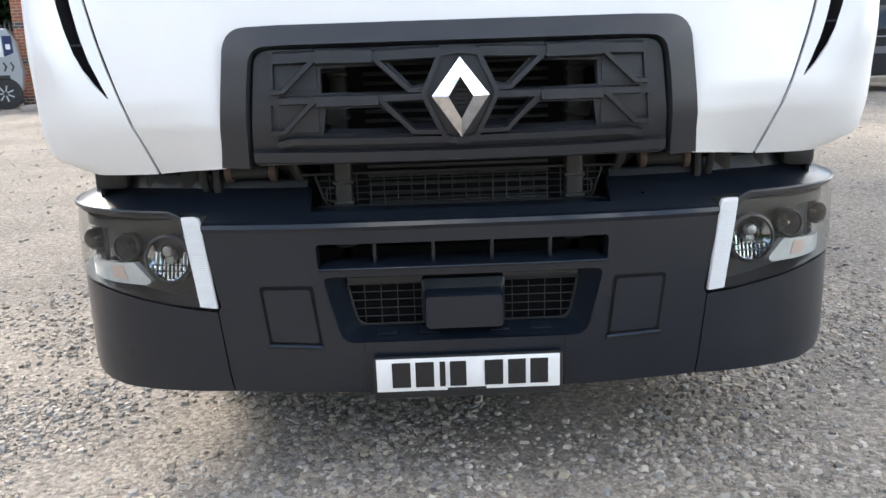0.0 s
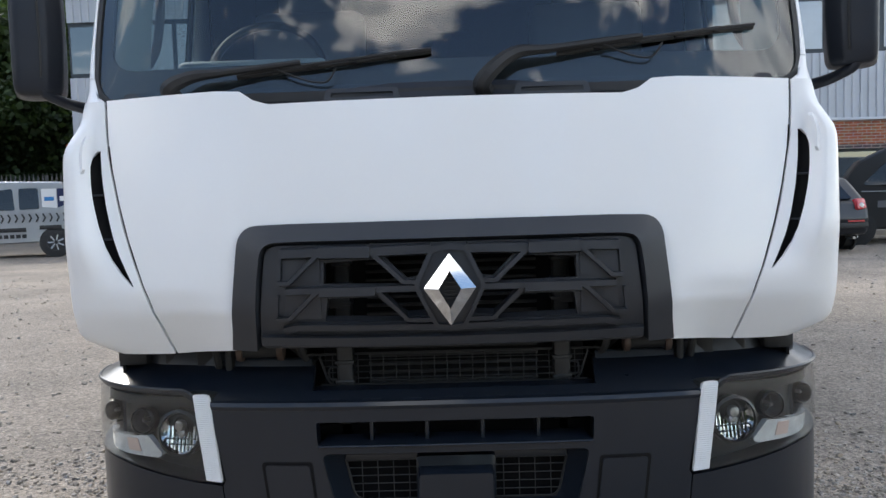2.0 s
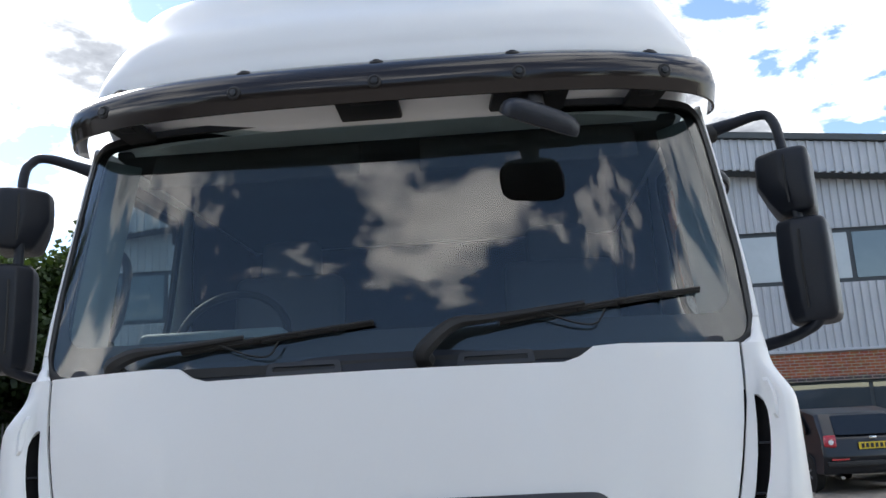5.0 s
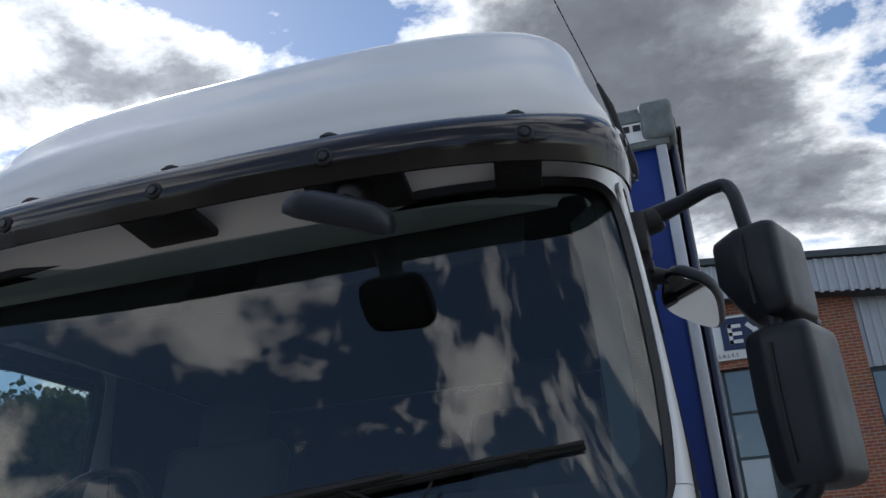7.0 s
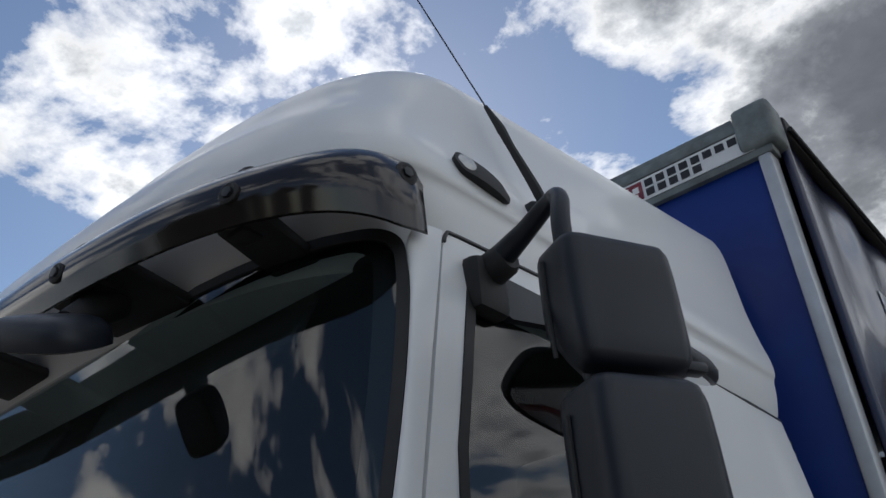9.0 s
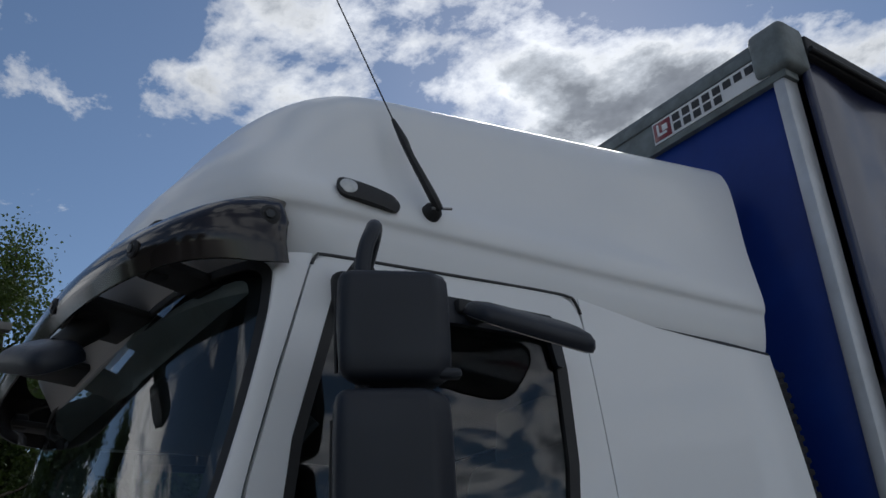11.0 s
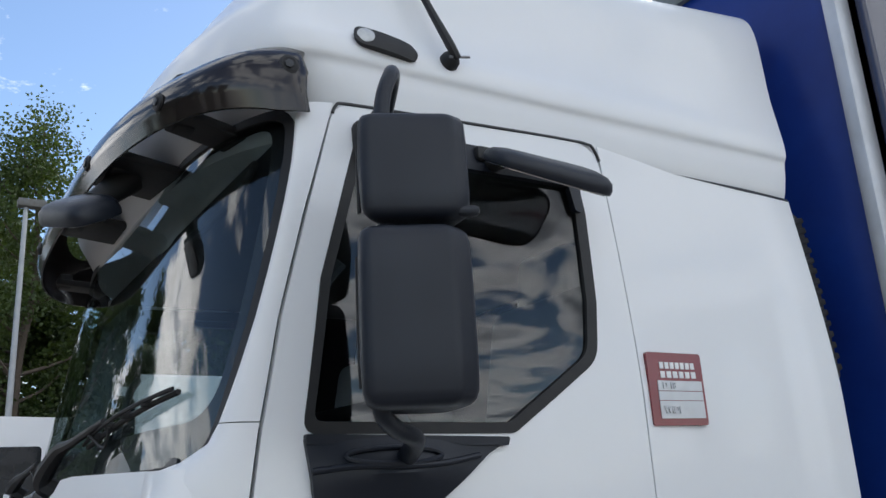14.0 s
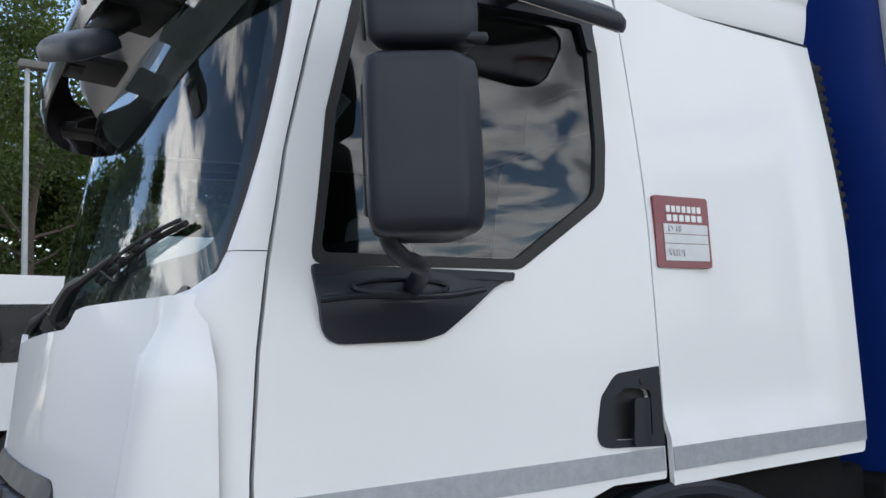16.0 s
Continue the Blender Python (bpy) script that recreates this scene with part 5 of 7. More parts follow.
# wire meshes
def mesh_panel(name, loop, y, nx, nz, parent, r=0.0022, lean=0.0):
    xs, zs = [p[0] for p in loop], [p[1] for p in loop]
    x0, x1, z0, z1 = min(xs), max(xs), min(zs), max(zs)
    bms = []
    Y = lambda z: y + lean * (z - z0)

    def spans(fix, horizontal):
        hits = []
        for i in range(len(loop)):
            a, b = loop[i - 1], loop[i]
            p, q = (a[1], b[1]) if horizontal else (a[0], b[0])
            if (p > fix) != (q > fix):
                t = (fix - p) / (q - p)
                hits.append((a[0] + (b[0] - a[0]) * t) if horizontal else (a[1] + (b[1] - a[1]) * t))
        return sorted(hits)
    for k in range(1, nx):
        x = x0 + (x1 - x0) * k / nx
        h = spans(x, False)
        if len(h) >= 2:
            bms.append(tube([(x, Y(h[0]), h[0]), (x, Y(h[-1]), h[-1])], r, 5))
    for k in range(1, nz):
        z = z0 + (z1 - z0) * k / nz
        h = spans(z, True)
        if len(h) >= 2:
            bms.append(tube([(h[0], Y(z), z), (h[-1], Y(z), z)], r, 5))
    bms.append(tube([(x, Y(z), z) for x, z in (*loop, loop[0])], r * 2.2, 6, 2, False))
    return part(name, merge(*bms), BLACK, parent, "black wire mesh")


mesh_panel("upper_mesh", rpoly([(-0.379, 0.830), (0.379, 0.830), (0.413, 0.923), (-0.413, 0.923)], [0.03, 0.03, 0.012, 0.012]), 0.100, 21, 5, bumper, 0.0017, lean=0.1)
for sx in (-1, 1):
    part("mesh_eyelet", tube([(sx * 0.36 + 0.020 * math.copysign(abs(math.cos(a)) ** 0.5, math.cos(a)), 0.098, 0.865 + 0.020 * math.copysign(abs(math.sin(a)) ** 0.5, math.sin(a))) for a in (2 * math.pi * k / 16 for k in range(17))], 0.003, 6, 1, False), BLACK, bumper)
mesh_panel("lower_mesh", rpoly([(-0.303, 0.493), (0.303, 0.493), (0.330, 0.615), (-0.330, 0.615)], [0.04, 0.04, 0.005, 0.005]), 0.036, 14, 5, bumper, 0.0017)
ramp_out = rpoly([P(-0.352, 0.464), P(0.352, 0.464), P(0.388, 0.653), P(-0.388, 0.653)], [0.045, 0.045, 0.012, 0.012], 6)
ramp_in = rpoly([(-0.303, 0.490), (0.303, 0.490), (0.334, 0.640), (-0.334, 0.640)], [0.04, 0.04, 0.005, 0.005], 6)
part("opening_ramp", loft([[bump(-0.001)(*p) for p in ramp_out], [tuple(Vector(bump(0.006)(*p)) * 0.97 + 0.03 * Vector((q[0], 0.0, q[1]))) for p, q in zip(ramp_out, ramp_in)], [(x, 0.040, z) for x, z in ramp_in]], caps=False), BUMPER, bumper, "navy-black ramped recess")
# added block closing the opening; its near black stands for shade behind the mesh
part("opening_shade_backing", block((0.84, 0.02, 0.42), pose(0, 0.10, 0.50)), DEEP, bumper)
part("mesh_header", block((0.66, 0.006, 0.026), pose(0, 0.034, 0.627), 0.002), BUMPER, bumper)
for x in (-0.22, -0.10, 0.10, 0.22):
    part("step_lug", block((0.055, 0.030, 0.004), pose(x, 0.004, 0.4815, 22), 0.0015), BUMPER, bumper)
part("tow_block", loft([[(x, y, z) for x, z in rpoly([(-0.112 * w, 0.498), (0.112 * w, 0.498), (0.112 * w, z1), (-0.112 * w, z1)], 0.012)] for y, w, z1 in ((0.040, 1.06, 0.636), (0.010, 1.05, 0.630), (0.004, 1.0, 0.602), (-0.030, 0.99, 0.596), (-0.040, 0.96, 0.590))]), BUMPER, bumper, "dark plastic tow cover block", sharp=30)
part("slot_sill", sheet([(-0.40, 0), (0.40, 0), (0.38, 1), (-0.38, 1)], lambda x, v: (x, bump_xy(x)[1] - 0.004 + 0.075 * v, 0.682 + 0.012 * v), (0, 0, 1), 0.004, step=0.08), BUMPER, bumper)
part("slot_edge", along(-0.40, 0.40, lambda s: (bump_xy(s)[0], bump_xy(s)[1] - 0.006, 0.679), 0.004), BUMPER, bumper)
for sx in (-1, 1):
    part("plate_seam", tube([bump(-0.001)(sx_of(sx * 0.285), 0.315), bump(-0.001)(sx_of(sx * 0.285), 0.462)], 0.0022, 6), INK, bumper)

# number plate with bars for its characters
plate = part("number_plate_frame", block((0.535, 0.016, 0.124), pose(0.005, -0.052, 0.361, 0, 0, 0), 0.005), BLACK, truck, "white number plate in a black frame")
part("plate_face", block((0.518, 0.006, 0.098), pose(0.005, -0.060, 0.370), 0.003), PLATE_W, plate)
for x, w in ((-0.186, 0.052), (-0.120, 0.052), (-0.070, 0.016), (-0.026, 0.046), (0.075, 0.052), (0.140, 0.050), (0.203, 0.050)):
    part("plate_mark", block((w, 0.003, 0.074), pose(x + 0.002, -0.0635, 0.371)), INK, plate)
part("plate_caption", block((0.11, 0.002, 0.006), pose(0.0, -0.0635, 0.326)), INK, plate)

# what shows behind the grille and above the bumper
# radiator coloured near black, to carry the shade of the depth as well
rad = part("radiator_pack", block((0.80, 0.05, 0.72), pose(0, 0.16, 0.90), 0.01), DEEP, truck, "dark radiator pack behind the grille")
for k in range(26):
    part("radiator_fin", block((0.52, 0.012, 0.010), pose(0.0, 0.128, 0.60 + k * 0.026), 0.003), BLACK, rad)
for sx in (-1, 1):
    part("radiator_tank", merge(block((0.05, 0.05, 0.62), pose(sx * 0.33, 0.115, 0.93), 0.012), *[block((0.058, 0.056, 0.012), pose(sx * 0.33, 0.115, 0.66 + 0.06 * k), 0.003) for k in range(10)]), TANK, rad, "dull aluminium radiator side tank")
    part("bonnet_hinge", tube([(sx * 0.42, 0.12, 1.20), (sx * 0.36, 0.10, 1.215), (sx * 0.31, 0.11, 1.19)], 0.014, 8), TANK, truck)
    part("bonnet_catch", block((0.05, 0.03, 0.05), pose(sx * 0.35, 0.10, 1.09), 0.01), TANK, truck)
    part("step_panel", block((0.05, 0.75, 0.56), pose(sx * 1.075, 0.64, 0.655), 0.02), PLASTIC, truck, "dark plastic step panel")
    pivot = part("cab_pivot", tube([(sx * 0.535, 0.13, 0.935), (sx * 0.655, 0.13, 0.935)], 0.021, 16), BLACK, truck, "dark cab pivot pin with rusty collars")
    for x in (0.530, 0.655):
        part("pivot_collar", lathe([(0.030, -0.008), (0.032, 0.0), (0.030, 0.010), (0.022, 0.012)], (sx * x, 0.13, 0.935), (sx, 0, 0), 18), RUST, pivot)
    part("pivot_lug", block((0.025, 0.09, 0.13), pose(sx * 0.695, 0.17, 0.935), 0.012), BLACK, pivot)
    part("hose", tube([(sx * 0.73, 0.16, 0.86), (sx * 0.735, 0.13, 0.95), (sx * 0.745, 0.15, 1.05)], 0.012, 8), BLACK, truck, "black rubber hose")
    part("hose", tube([(sx * 0.44, 0.15, 0.88), (sx * 0.47, 0.12, 0.95), (sx * 0.46, 0.14, 1.04)], 0.014, 8), BLACK, truck, "black rubber hose")
    part("cab_mount", merge(block((0.06, 0.10, 0.16), pose(sx * 0.78, 0.22, 0.93), 0.01), block((0.04, 0.08, 0.14), pose(sx * 0.90, 0.24, 0.93), 0.01), tube([(sx * 0.44, 0.2, 0.88), (sx * 0.60, 0.22, 1.0), (sx * 0.80, 0.24, 1.02)], 0.02, 8)), BLACK, truck)
    part("step_box", block((0.10, 0.42, 0.09), pose(sx * 1.02, 0.40, 0.93), 0.02), BLACK, truck)
    # wheel arch, wheel
    arch = part("wheel_arch", loft([[(sx * (0.80 + 0.33 * u), 1.36 + r * math.cos(a), 0.50 + r * math.sin(a)) for a in (math.radians(-8 + 196 * k / 20) for k in range(21))] for u, r in ((0, 0.66), (0.95, 0.66), (1.0, 0.68), (1.0, 0.70), (0.95, 0.715), (0, 0.71))], close=False, caps=False), PLASTIC, truck, "dark plastic wheel arch")
    wheel = part("tyre", lathe([(0.28, -0.13), (0.46, -0.14), (0.495, -0.11), (0.50, -0.02), (0.50, 0.02), (0.495, 0.11), (0.46, 0.14), (0.28, 0.13)], (sx * 0.97, 1.36, 0.50), (sx, 0, 0), 40), BLACK, truck, "black front tyre")
    part("rim", lathe([(0.30, 0.10), (0.28, 0.06), (0.20, 0.02), (0.12, 0.08), (0.10, 0.13), (0.02, 0.14)], (sx * 0.97, 1.36, 0.50), (sx, 0, 0), 32), STEEL, wheel)
part("chassis_frame", merge(block((0.08, 7.0, 0.26), pose(-0.42, 4.2, 0.80), 0.01), block((0.08, 7.0, 0.26), pose(0.42, 4.2, 0.80), 0.01), block((1.6, 0.5, 0.5), pose(0, 0.75, 0.80), 0.03), block((1.9, 0.12, 0.10), pose(0, 1.36, 0.50), 0.02), block((2.2, 1.6, 0.5), pose(0, 3.1, 0.85), 0.03), block((2.06, 0.55, 0.75), pose(0, 2.05, 0.78), 0.03), block((2.02, 0.9, 0.08), pose(0, 1.75, 1.16), 0.02)), DEEP, truck)
part("rear_wheels", merge(*[lathe([(0.2, -0.28), (0.48, -0.28), (0.50, -0.24), (0.50, 0.24), (0.48, 0.28), (0.2, 0.28)], (s * 0.93, 6.9, 0.50), (1, 0, 0), 32) for s in (-1, 1)]), BLACK, truck)

# load body
BF, BR, BT, BX = 2.47, 8.6, 3.96, 1.285
part("bulkhead", block((2.36, 0.05, 2.72), pose(0, BF + 0.03, 2.44), 0.004), BLUE, truck, "blue front bulkhead of the load body")
head = part("body_header", merge(block((2.50, 0.09, 0.20), pose(0, BF + 0.02, 3.80), 0.006), block((2.5, 0.03, 0.05), pose(0, BF - 0.02, 3.875), 0.005)), HEADER, truck, "weathered grey steel header")
for sx in (-1, 1):
    part("header_corner", block((0.17, 0.17, 0.225), pose(sx * (BX - 0.08), BF + 0.035, 3.845), 0.03, 3), HEADER, head)
    part("corner_post", block((0.055, 0.10, 2.68), pose(sx * 1.205, BF + 0.03, 2.42), 0.01), ALU, truck, "pale aluminium corner post")
    part("roof_rail", merge(block((0.05, BR - BF, 0.10), pose(sx * (BX - 0.01), (BF + BR) / 2 + 0.10, 3.87), 0.012), tube([(sx * (BX + 0.025), BF + 0.1, 3.84), (sx * (BX + 0.025), BR, 3.84)], 0.012, 8)), BLACK, truck, "black curtain rail")
    # curtain with soft vertical folds
    def curtain(y, z, sx=sx):
        sag = 0.010 * math.sin(y * 9.0 + 0.6 * z) * smooth(1.2, 3.0, z) + 0.014 * noise.noise(Vector((y * 1.6, z * 0.55, 4.0)))
        return (sx * (BX - 0.028 + sag), y, z)
    part("curtain", sheet([(BF + 0.09, 1.02), (BR, 1.02), (BR, 3.85), (BF + 0.09, 3.85)], curtain, (sx, 0, 0), 0.004, step=0.11), CURTAIN, truck, "navy vinyl load curtain")
    part("curtain_pole", tube([(sx * (BX - 0.02), BF + 0.10, 1.02), (sx * (BX - 0.02), BF + 0.10, 3.83)], 0.022, 10), CURTAIN, truck)
    part("side_rave", block((0.06, BR - BF, 0.14), pose(sx * (BX - 0.03), (BF + BR) / 2, 0.96), 0.01), ALU, truck)
    for k in range(5):
        y = 3.45 + k * 0.085
        part("curtain_mark", block((0.003, 0.07, 0.075), pose(sx * (BX - 0.010), y, 3.34)), ALU, truck)
    for k in range(4):
        part("curtain_mark", block((0.003, 0.07, 0.075), pose(sx * (BX - 0.010), 3.45, 3.255 - k * 0.085)), ALU, truck)
part("body_roof", block((2.52, BR - BF, 0.05), pose(0, (BF + BR) / 2, 3.925), 0.01), HEADER, truck)
part("body_floor", block((2.50, BR - BF, 0.10), pose(0, (BF + BR) / 2, 1.02), 0.01), DEEP, truck)
part("body_rear", block((2.50, 0.05, 2.8), pose(0, BR, 2.45), 0.01), ALU, truck)
# builder's sticker, its name drawn as bars
st = part("body_sticker", block((0.62, 0.004, 0.112), pose(0.87, BF - 0.0285, 3.79), 0.0), PLATE_W, truck, "white oblong body builder's sticker")
part("sticker_logo", block((0.10, 0.004, 0.092), pose(0.615, BF - 0.0315, 3.79), 0.002), RED, st)
part("sticker_mark", merge(block((0.012, 0.003, 0.06), pose(0.592, BF - 0.0345, 3.795)), block((0.05, 0.003, 0.012), pose(0.615, BF - 0.0345, 3.77)), block((0.03, 0.003, 0.03), pose(0.632, BF - 0.0345, 3.797))), TEXT_W, st)
for z, x0, n in ((3.815, 0.70, 8), (3.767, 0.70, 5)):
    for k in range(n):
        part("sticker_bar", block((0.040, 0.003, 0.036), pose(x0 + 0.057 * k, BF - 0.032, z)), INK, st)


# ---- the yard ----
def ground_material():
    m = bpy.data.materials.new("gravel_yard")
    m.use_nodes = True
    n, l = m.node_tree.nodes, m.node_tree.links
    p = n["Principled BSDF"]
    p.inputs["Roughness"].default_value = 0.9
    co = n.new("ShaderNodeTexCoord")

    def noise_(scale, detail=6.0, rough=0.6):
        a = n.new("ShaderNodeTexNoise")
        a.inputs["Scale"].default_value, a.inputs["Detail"].default_value, a.inputs["Roughness"].default_value = scale, detail, rough
        l.new(co.outputs["Object"], a.inputs["Vector"])
        return a.outputs[0]

    def ramp(f, stops):
        r = n.new("ShaderNodeValToRGB")
        l.new(f, r.inputs[0])
        e = r.color_ramp.elements
        while len(e) < len(stops):
            e.new(0.5)
        for el, (pos, c) in zip(e, stops):
            el.position, el.color = pos, rgb(c)
        return r.outputs[0]
    base = ramp(noise_(0.55, 5), [(0.36, (0.24, 0.215, 0.185)), (0.50, (0.31, 0.272, 0.232)), (0.64, (0.37, 0.32, 0.265))])
    vor = n.new("ShaderNodeTexVoronoi")
    vor.inputs["Scale"].default_value = 75.0
    l.new(co.outputs["Object"], vor.inputs["Vector"])
    vor2 = n.new("ShaderNodeTexVoronoi")
    vor2.inputs["Scale"].default_value = 190.0
    l.new(co.outputs["Object"], vor2.inputs["Vector"])
    hsv = n.new("ShaderNodeHueSaturation")
    sepc = n.new("ShaderNodeSeparateColor")
    l.new(vor.outputs["Color"], sepc.inputs[0])
    mr = n.new("ShaderNodeMapRange")
    mr.inputs["To Min"].default_value, mr.inputs["To Max"].default_value = 0.62, 1.28
    l.new(sepc.outputs[0], mr.inputs[0])
    l.new(mr.outputs[0], hsv.inputs["Value"])
    l.new(base, hsv.inputs["Color"])
    fine = ramp(noise_(38.0, 8, 0.72), [(0.32, (0.42, 0.42, 0.42)), (0.68, (1.42, 1.40, 1.38))])
    mx = n.new("ShaderNodeMix")
    mx.data_type, mx.blend_type = "RGBA", "MULTIPLY"
    mx.inputs["Factor"].default_value = 0.85
    l.new(hsv.outputs[0], mx.inputs["A"])
    l.new(fine, mx.inputs["B"])
    l.new(mx.outputs["Result"], p.inputs["Base Color"])
    add = n.new("ShaderNodeMath")
    add.operation = "MULTIPLY_ADD"
    add.inputs[1].default_value = -0.8
    l.new(vor.outputs["Distance"], add.inputs[0])
    l.new(noise_(55.0, 9, 0.75), add.inputs[2])
    add2 = n.new("ShaderNodeMath")
    add2.operation = "MULTIPLY_ADD"
    add2.inputs[1].default_value = -0.4
    l.new(vor2.outputs["Distance"], add2.inputs[0])
    l.new(add.outputs[0], add2.inputs[2])
    b = n.new("ShaderNodeBump")
    b.inputs["Strength"].default_value, b.inputs["Distance"].default_value = 0.7, 0.009
    l.new(add2.outputs[0], b.inputs["Height"])
    l.new(b.outputs[0], p.inputs["Normal"])
    return m


GRAVEL = ground_material()
def stone_material():
    m = mat("loose_stone", (0.4, 0.37, 0.33), 0.88, grain=0.5, grain_scale=140)
    n, l = m.node_tree.nodes, m.node_tree.links
    geo, r = n.new("ShaderNodeNewGeometry"), n.new("ShaderNodeValToRGB")
    l.new(geo.outputs["Random Per Island"], r.inputs[0])
    e = r.color_ramp.elements
    shades = [(0.0, (0.14, 0.125, 0.11)), (0.2, (0.26, 0.235, 0.205)), (0.4, (0.35, 0.295, 0.23)), (0.55, (0.27, 0.265, 0.26)), (0.72, (0.43, 0.365, 0.29)), (0.88, (0.38, 0.35, 0.32)), (1.0, (0.55, 0.49, 0.42))]
    while len(e) < len(shades):
        e.new(0.5)
    for el, (p, c) in zip(e, shades):
        el.position, el.color = p, rgb(c)
    l.new(r.outputs[0], n["Principled BSDF"].inputs["Base Color"])
    return m


STONE = stone_material()


def ground_z(x, y):
    r = math.hypot(x, y + 1)
    k = smooth(0.5, 2.5, r)
    return (0.012 * noise.noise(Vector((x * 1.1, y * 1.1, 0))) + 0.03 * noise.noise(Vector((x * 0.12, y * 0.12, 7)))) * k * smooth(400, 60, r)


def ground_sheet():
    bm = bmesh.new()
    line = [-900, -300, -120, -60, -30, -18] + [-12 + 0.24 * k for k in range(101)] + [18, 30, 60, 120, 300, 900]
    ys = [-900, -300, -120, -60, -30, -18, -12, -8] + [-5 + 0.24 * k for k in range(110)] + [26, 34, 50, 90, 200, 400, 900]
    V = [[bm.verts.new((x, y, ground_z(x, y))) for x in line] for y in ys]
    for a, b in zip(V, V[1:]):
        for k in range(len(line) - 1):
            bm.faces.new((a[k], a[k + 1], b[k + 1], b[k]))
    return bm


tagged(part("ground", ground_sheet(), GRAVEL), "worn grey-brown gravel yard surface", "ground", kind="structure")


def stones(name, count, x0, x1, y0, y1, s0, s1, seed, heaps=0.0):
    rnd = random.Random(seed)
    base = [(-1, -0.55, 0), (0.1, -1, 0), (1, -0.35, 0), (0.8, 0.75, 0), (-0.4, 1, 0), (-0.75, -0.40, 0.62), (0.10, -0.70, 0.70), (0.70, -0.2, 0.62), (0.52, 0.5, 0.70), (-0.3, 0.68, 0.66)]
    faces = [(0, 1, 6, 5), (1, 2, 7, 6), (2, 3, 8, 7), (3, 4, 9, 8), (4, 0, 5, 9), (5, 6, 7, 8, 9)]
    vs, fs = [], []
    made = 0
    while made < count:
        x, y = rnd.uniform(x0, x1), rnd.uniform(y0, y1)
        heap = noise.noise(Vector((x * 1.3, y * 1.3, 21.0)))
        if heaps and rnd.random() > (0.42 + heaps * heap) * smooth(2.6, 0.3, y - 0.15 * abs(x)) * smooth(3.2, 1.2, abs(x)) + (0.3 if x1 > 5 else 0.02):
            continue
        made += 1
        s = s0 + (s1 - s0) * rnd.random() ** (4.6 - 2.0 * max(0.0, heap))
        a, f = rnd.uniform(0, 6.28), rnd.uniform(0.55, 1.1)
        tx, ty = rnd.gauss(0, 0.16), rnd.gauss(0, 0.16)
        b = len(vs)
        z = ground_z(x, y) - 0.05 * s
        for px, py, pz in base:
            px, py, pz = px * rnd.uniform(0.75, 1.2), py * rnd.uniform(0.5, 0.95), pz * f * rnd.uniform(0.8, 1.2)
            vs.append((x + s * (px * math.cos(a) - py * math.sin(a)), y + s * (px * math.sin(a) + py * math.cos(a)), z + s * (pz + tx * px + ty * py)))
        fs += [tuple(b + i for i in t) for t in faces]
    me = bpy.data.meshes.new(name)
    me.from_pydata(vs, [], fs)
    me.materials.append(STONE)
    ob = new(name, me)
    return tagged(ob, "loose grey and buff stones strewn on the yard", "gravel", kind="stuff")


stones("loose_gravel", 80000, -3.0, 3.0, -1.45, 2.6, 0.0025, 0.019, 3, 1.3)
stones("loose_gravel", 12000, -9, 9, -1.2, 13, 0.006, 0.026, 4, 0.6)


# ---- the workshop building ----
def brick_material(name, a, b):
    m = bpy.data.materials.new(name)
    m.use_nodes = True
    n, l = m.node_tree.nodes, m.node_tree.links
    p = n["Principled BSDF"]
    p.inputs["Roughness"].default_value = 0.85
    co = n.new("ShaderNodeTexCoord")
    mp = n.new("ShaderNodeMapping")
    mp.inputs["Rotation"].default_value = (radians(90), 0, 0)
    l.new(co.outputs["Object"], mp.inputs[0])
    br = n.new("ShaderNodeTexBrick")
    br.inputs["Color1"].default_value, br.inputs["Color2"].default_value, br.inputs["Mortar"].default_value = rgb(a), rgb(b), rgb((0.30, 0.26, 0.22))
    br.inputs["Scale"].default_value = 1.0
    br.inputs["Mortar Size"].default_value, br.inputs["Brick Width"].default_value, br.inputs["Row Height"].default_value = 0.009, 0.225, 0.075
    br.inputs["Bias"].default_value = -0.2
    l.new(mp.outputs[0], br.inputs["Vector"])
    nz = n.new("ShaderNodeTexNoise")
    nz.inputs["Scale"].default_value, nz.inputs["Detail"].default_value = 6.0, 6.0
    l.new(co.outputs["Object"], nz.inputs["Vector"])
    mx = n.new("ShaderNodeMix")
    mx.data_type, mx.blend_type = "RGBA", "MULTIPLY"
    mx.inputs["Factor"].default_value = 0.6
    l.new(br.outputs["Color"], mx.inputs["A"])
    l.new(nz.outputs["Color"], mx.inputs["B"])
    hs = n.new("ShaderNodeHueSaturation")
    hs.inputs["Saturation"].default_value, hs.inputs["Value"].default_value = 1.0, 1.5
    l.new(mx.outputs["Result"], hs.inputs["Color"])
    l.new(hs.outputs[0], p.inputs["Base Color"])
    bp = n.new("ShaderNodeBump")
    bp.inputs["Distance"].default_value, bp.inputs["Strength"].default_value = 0.01, 0.7
    bp.invert = True
    l.new(br.outputs["Fac"], bp.inputs["Height"])
    l.new(bp.outputs[0], p.inputs["Normal"])
    return m


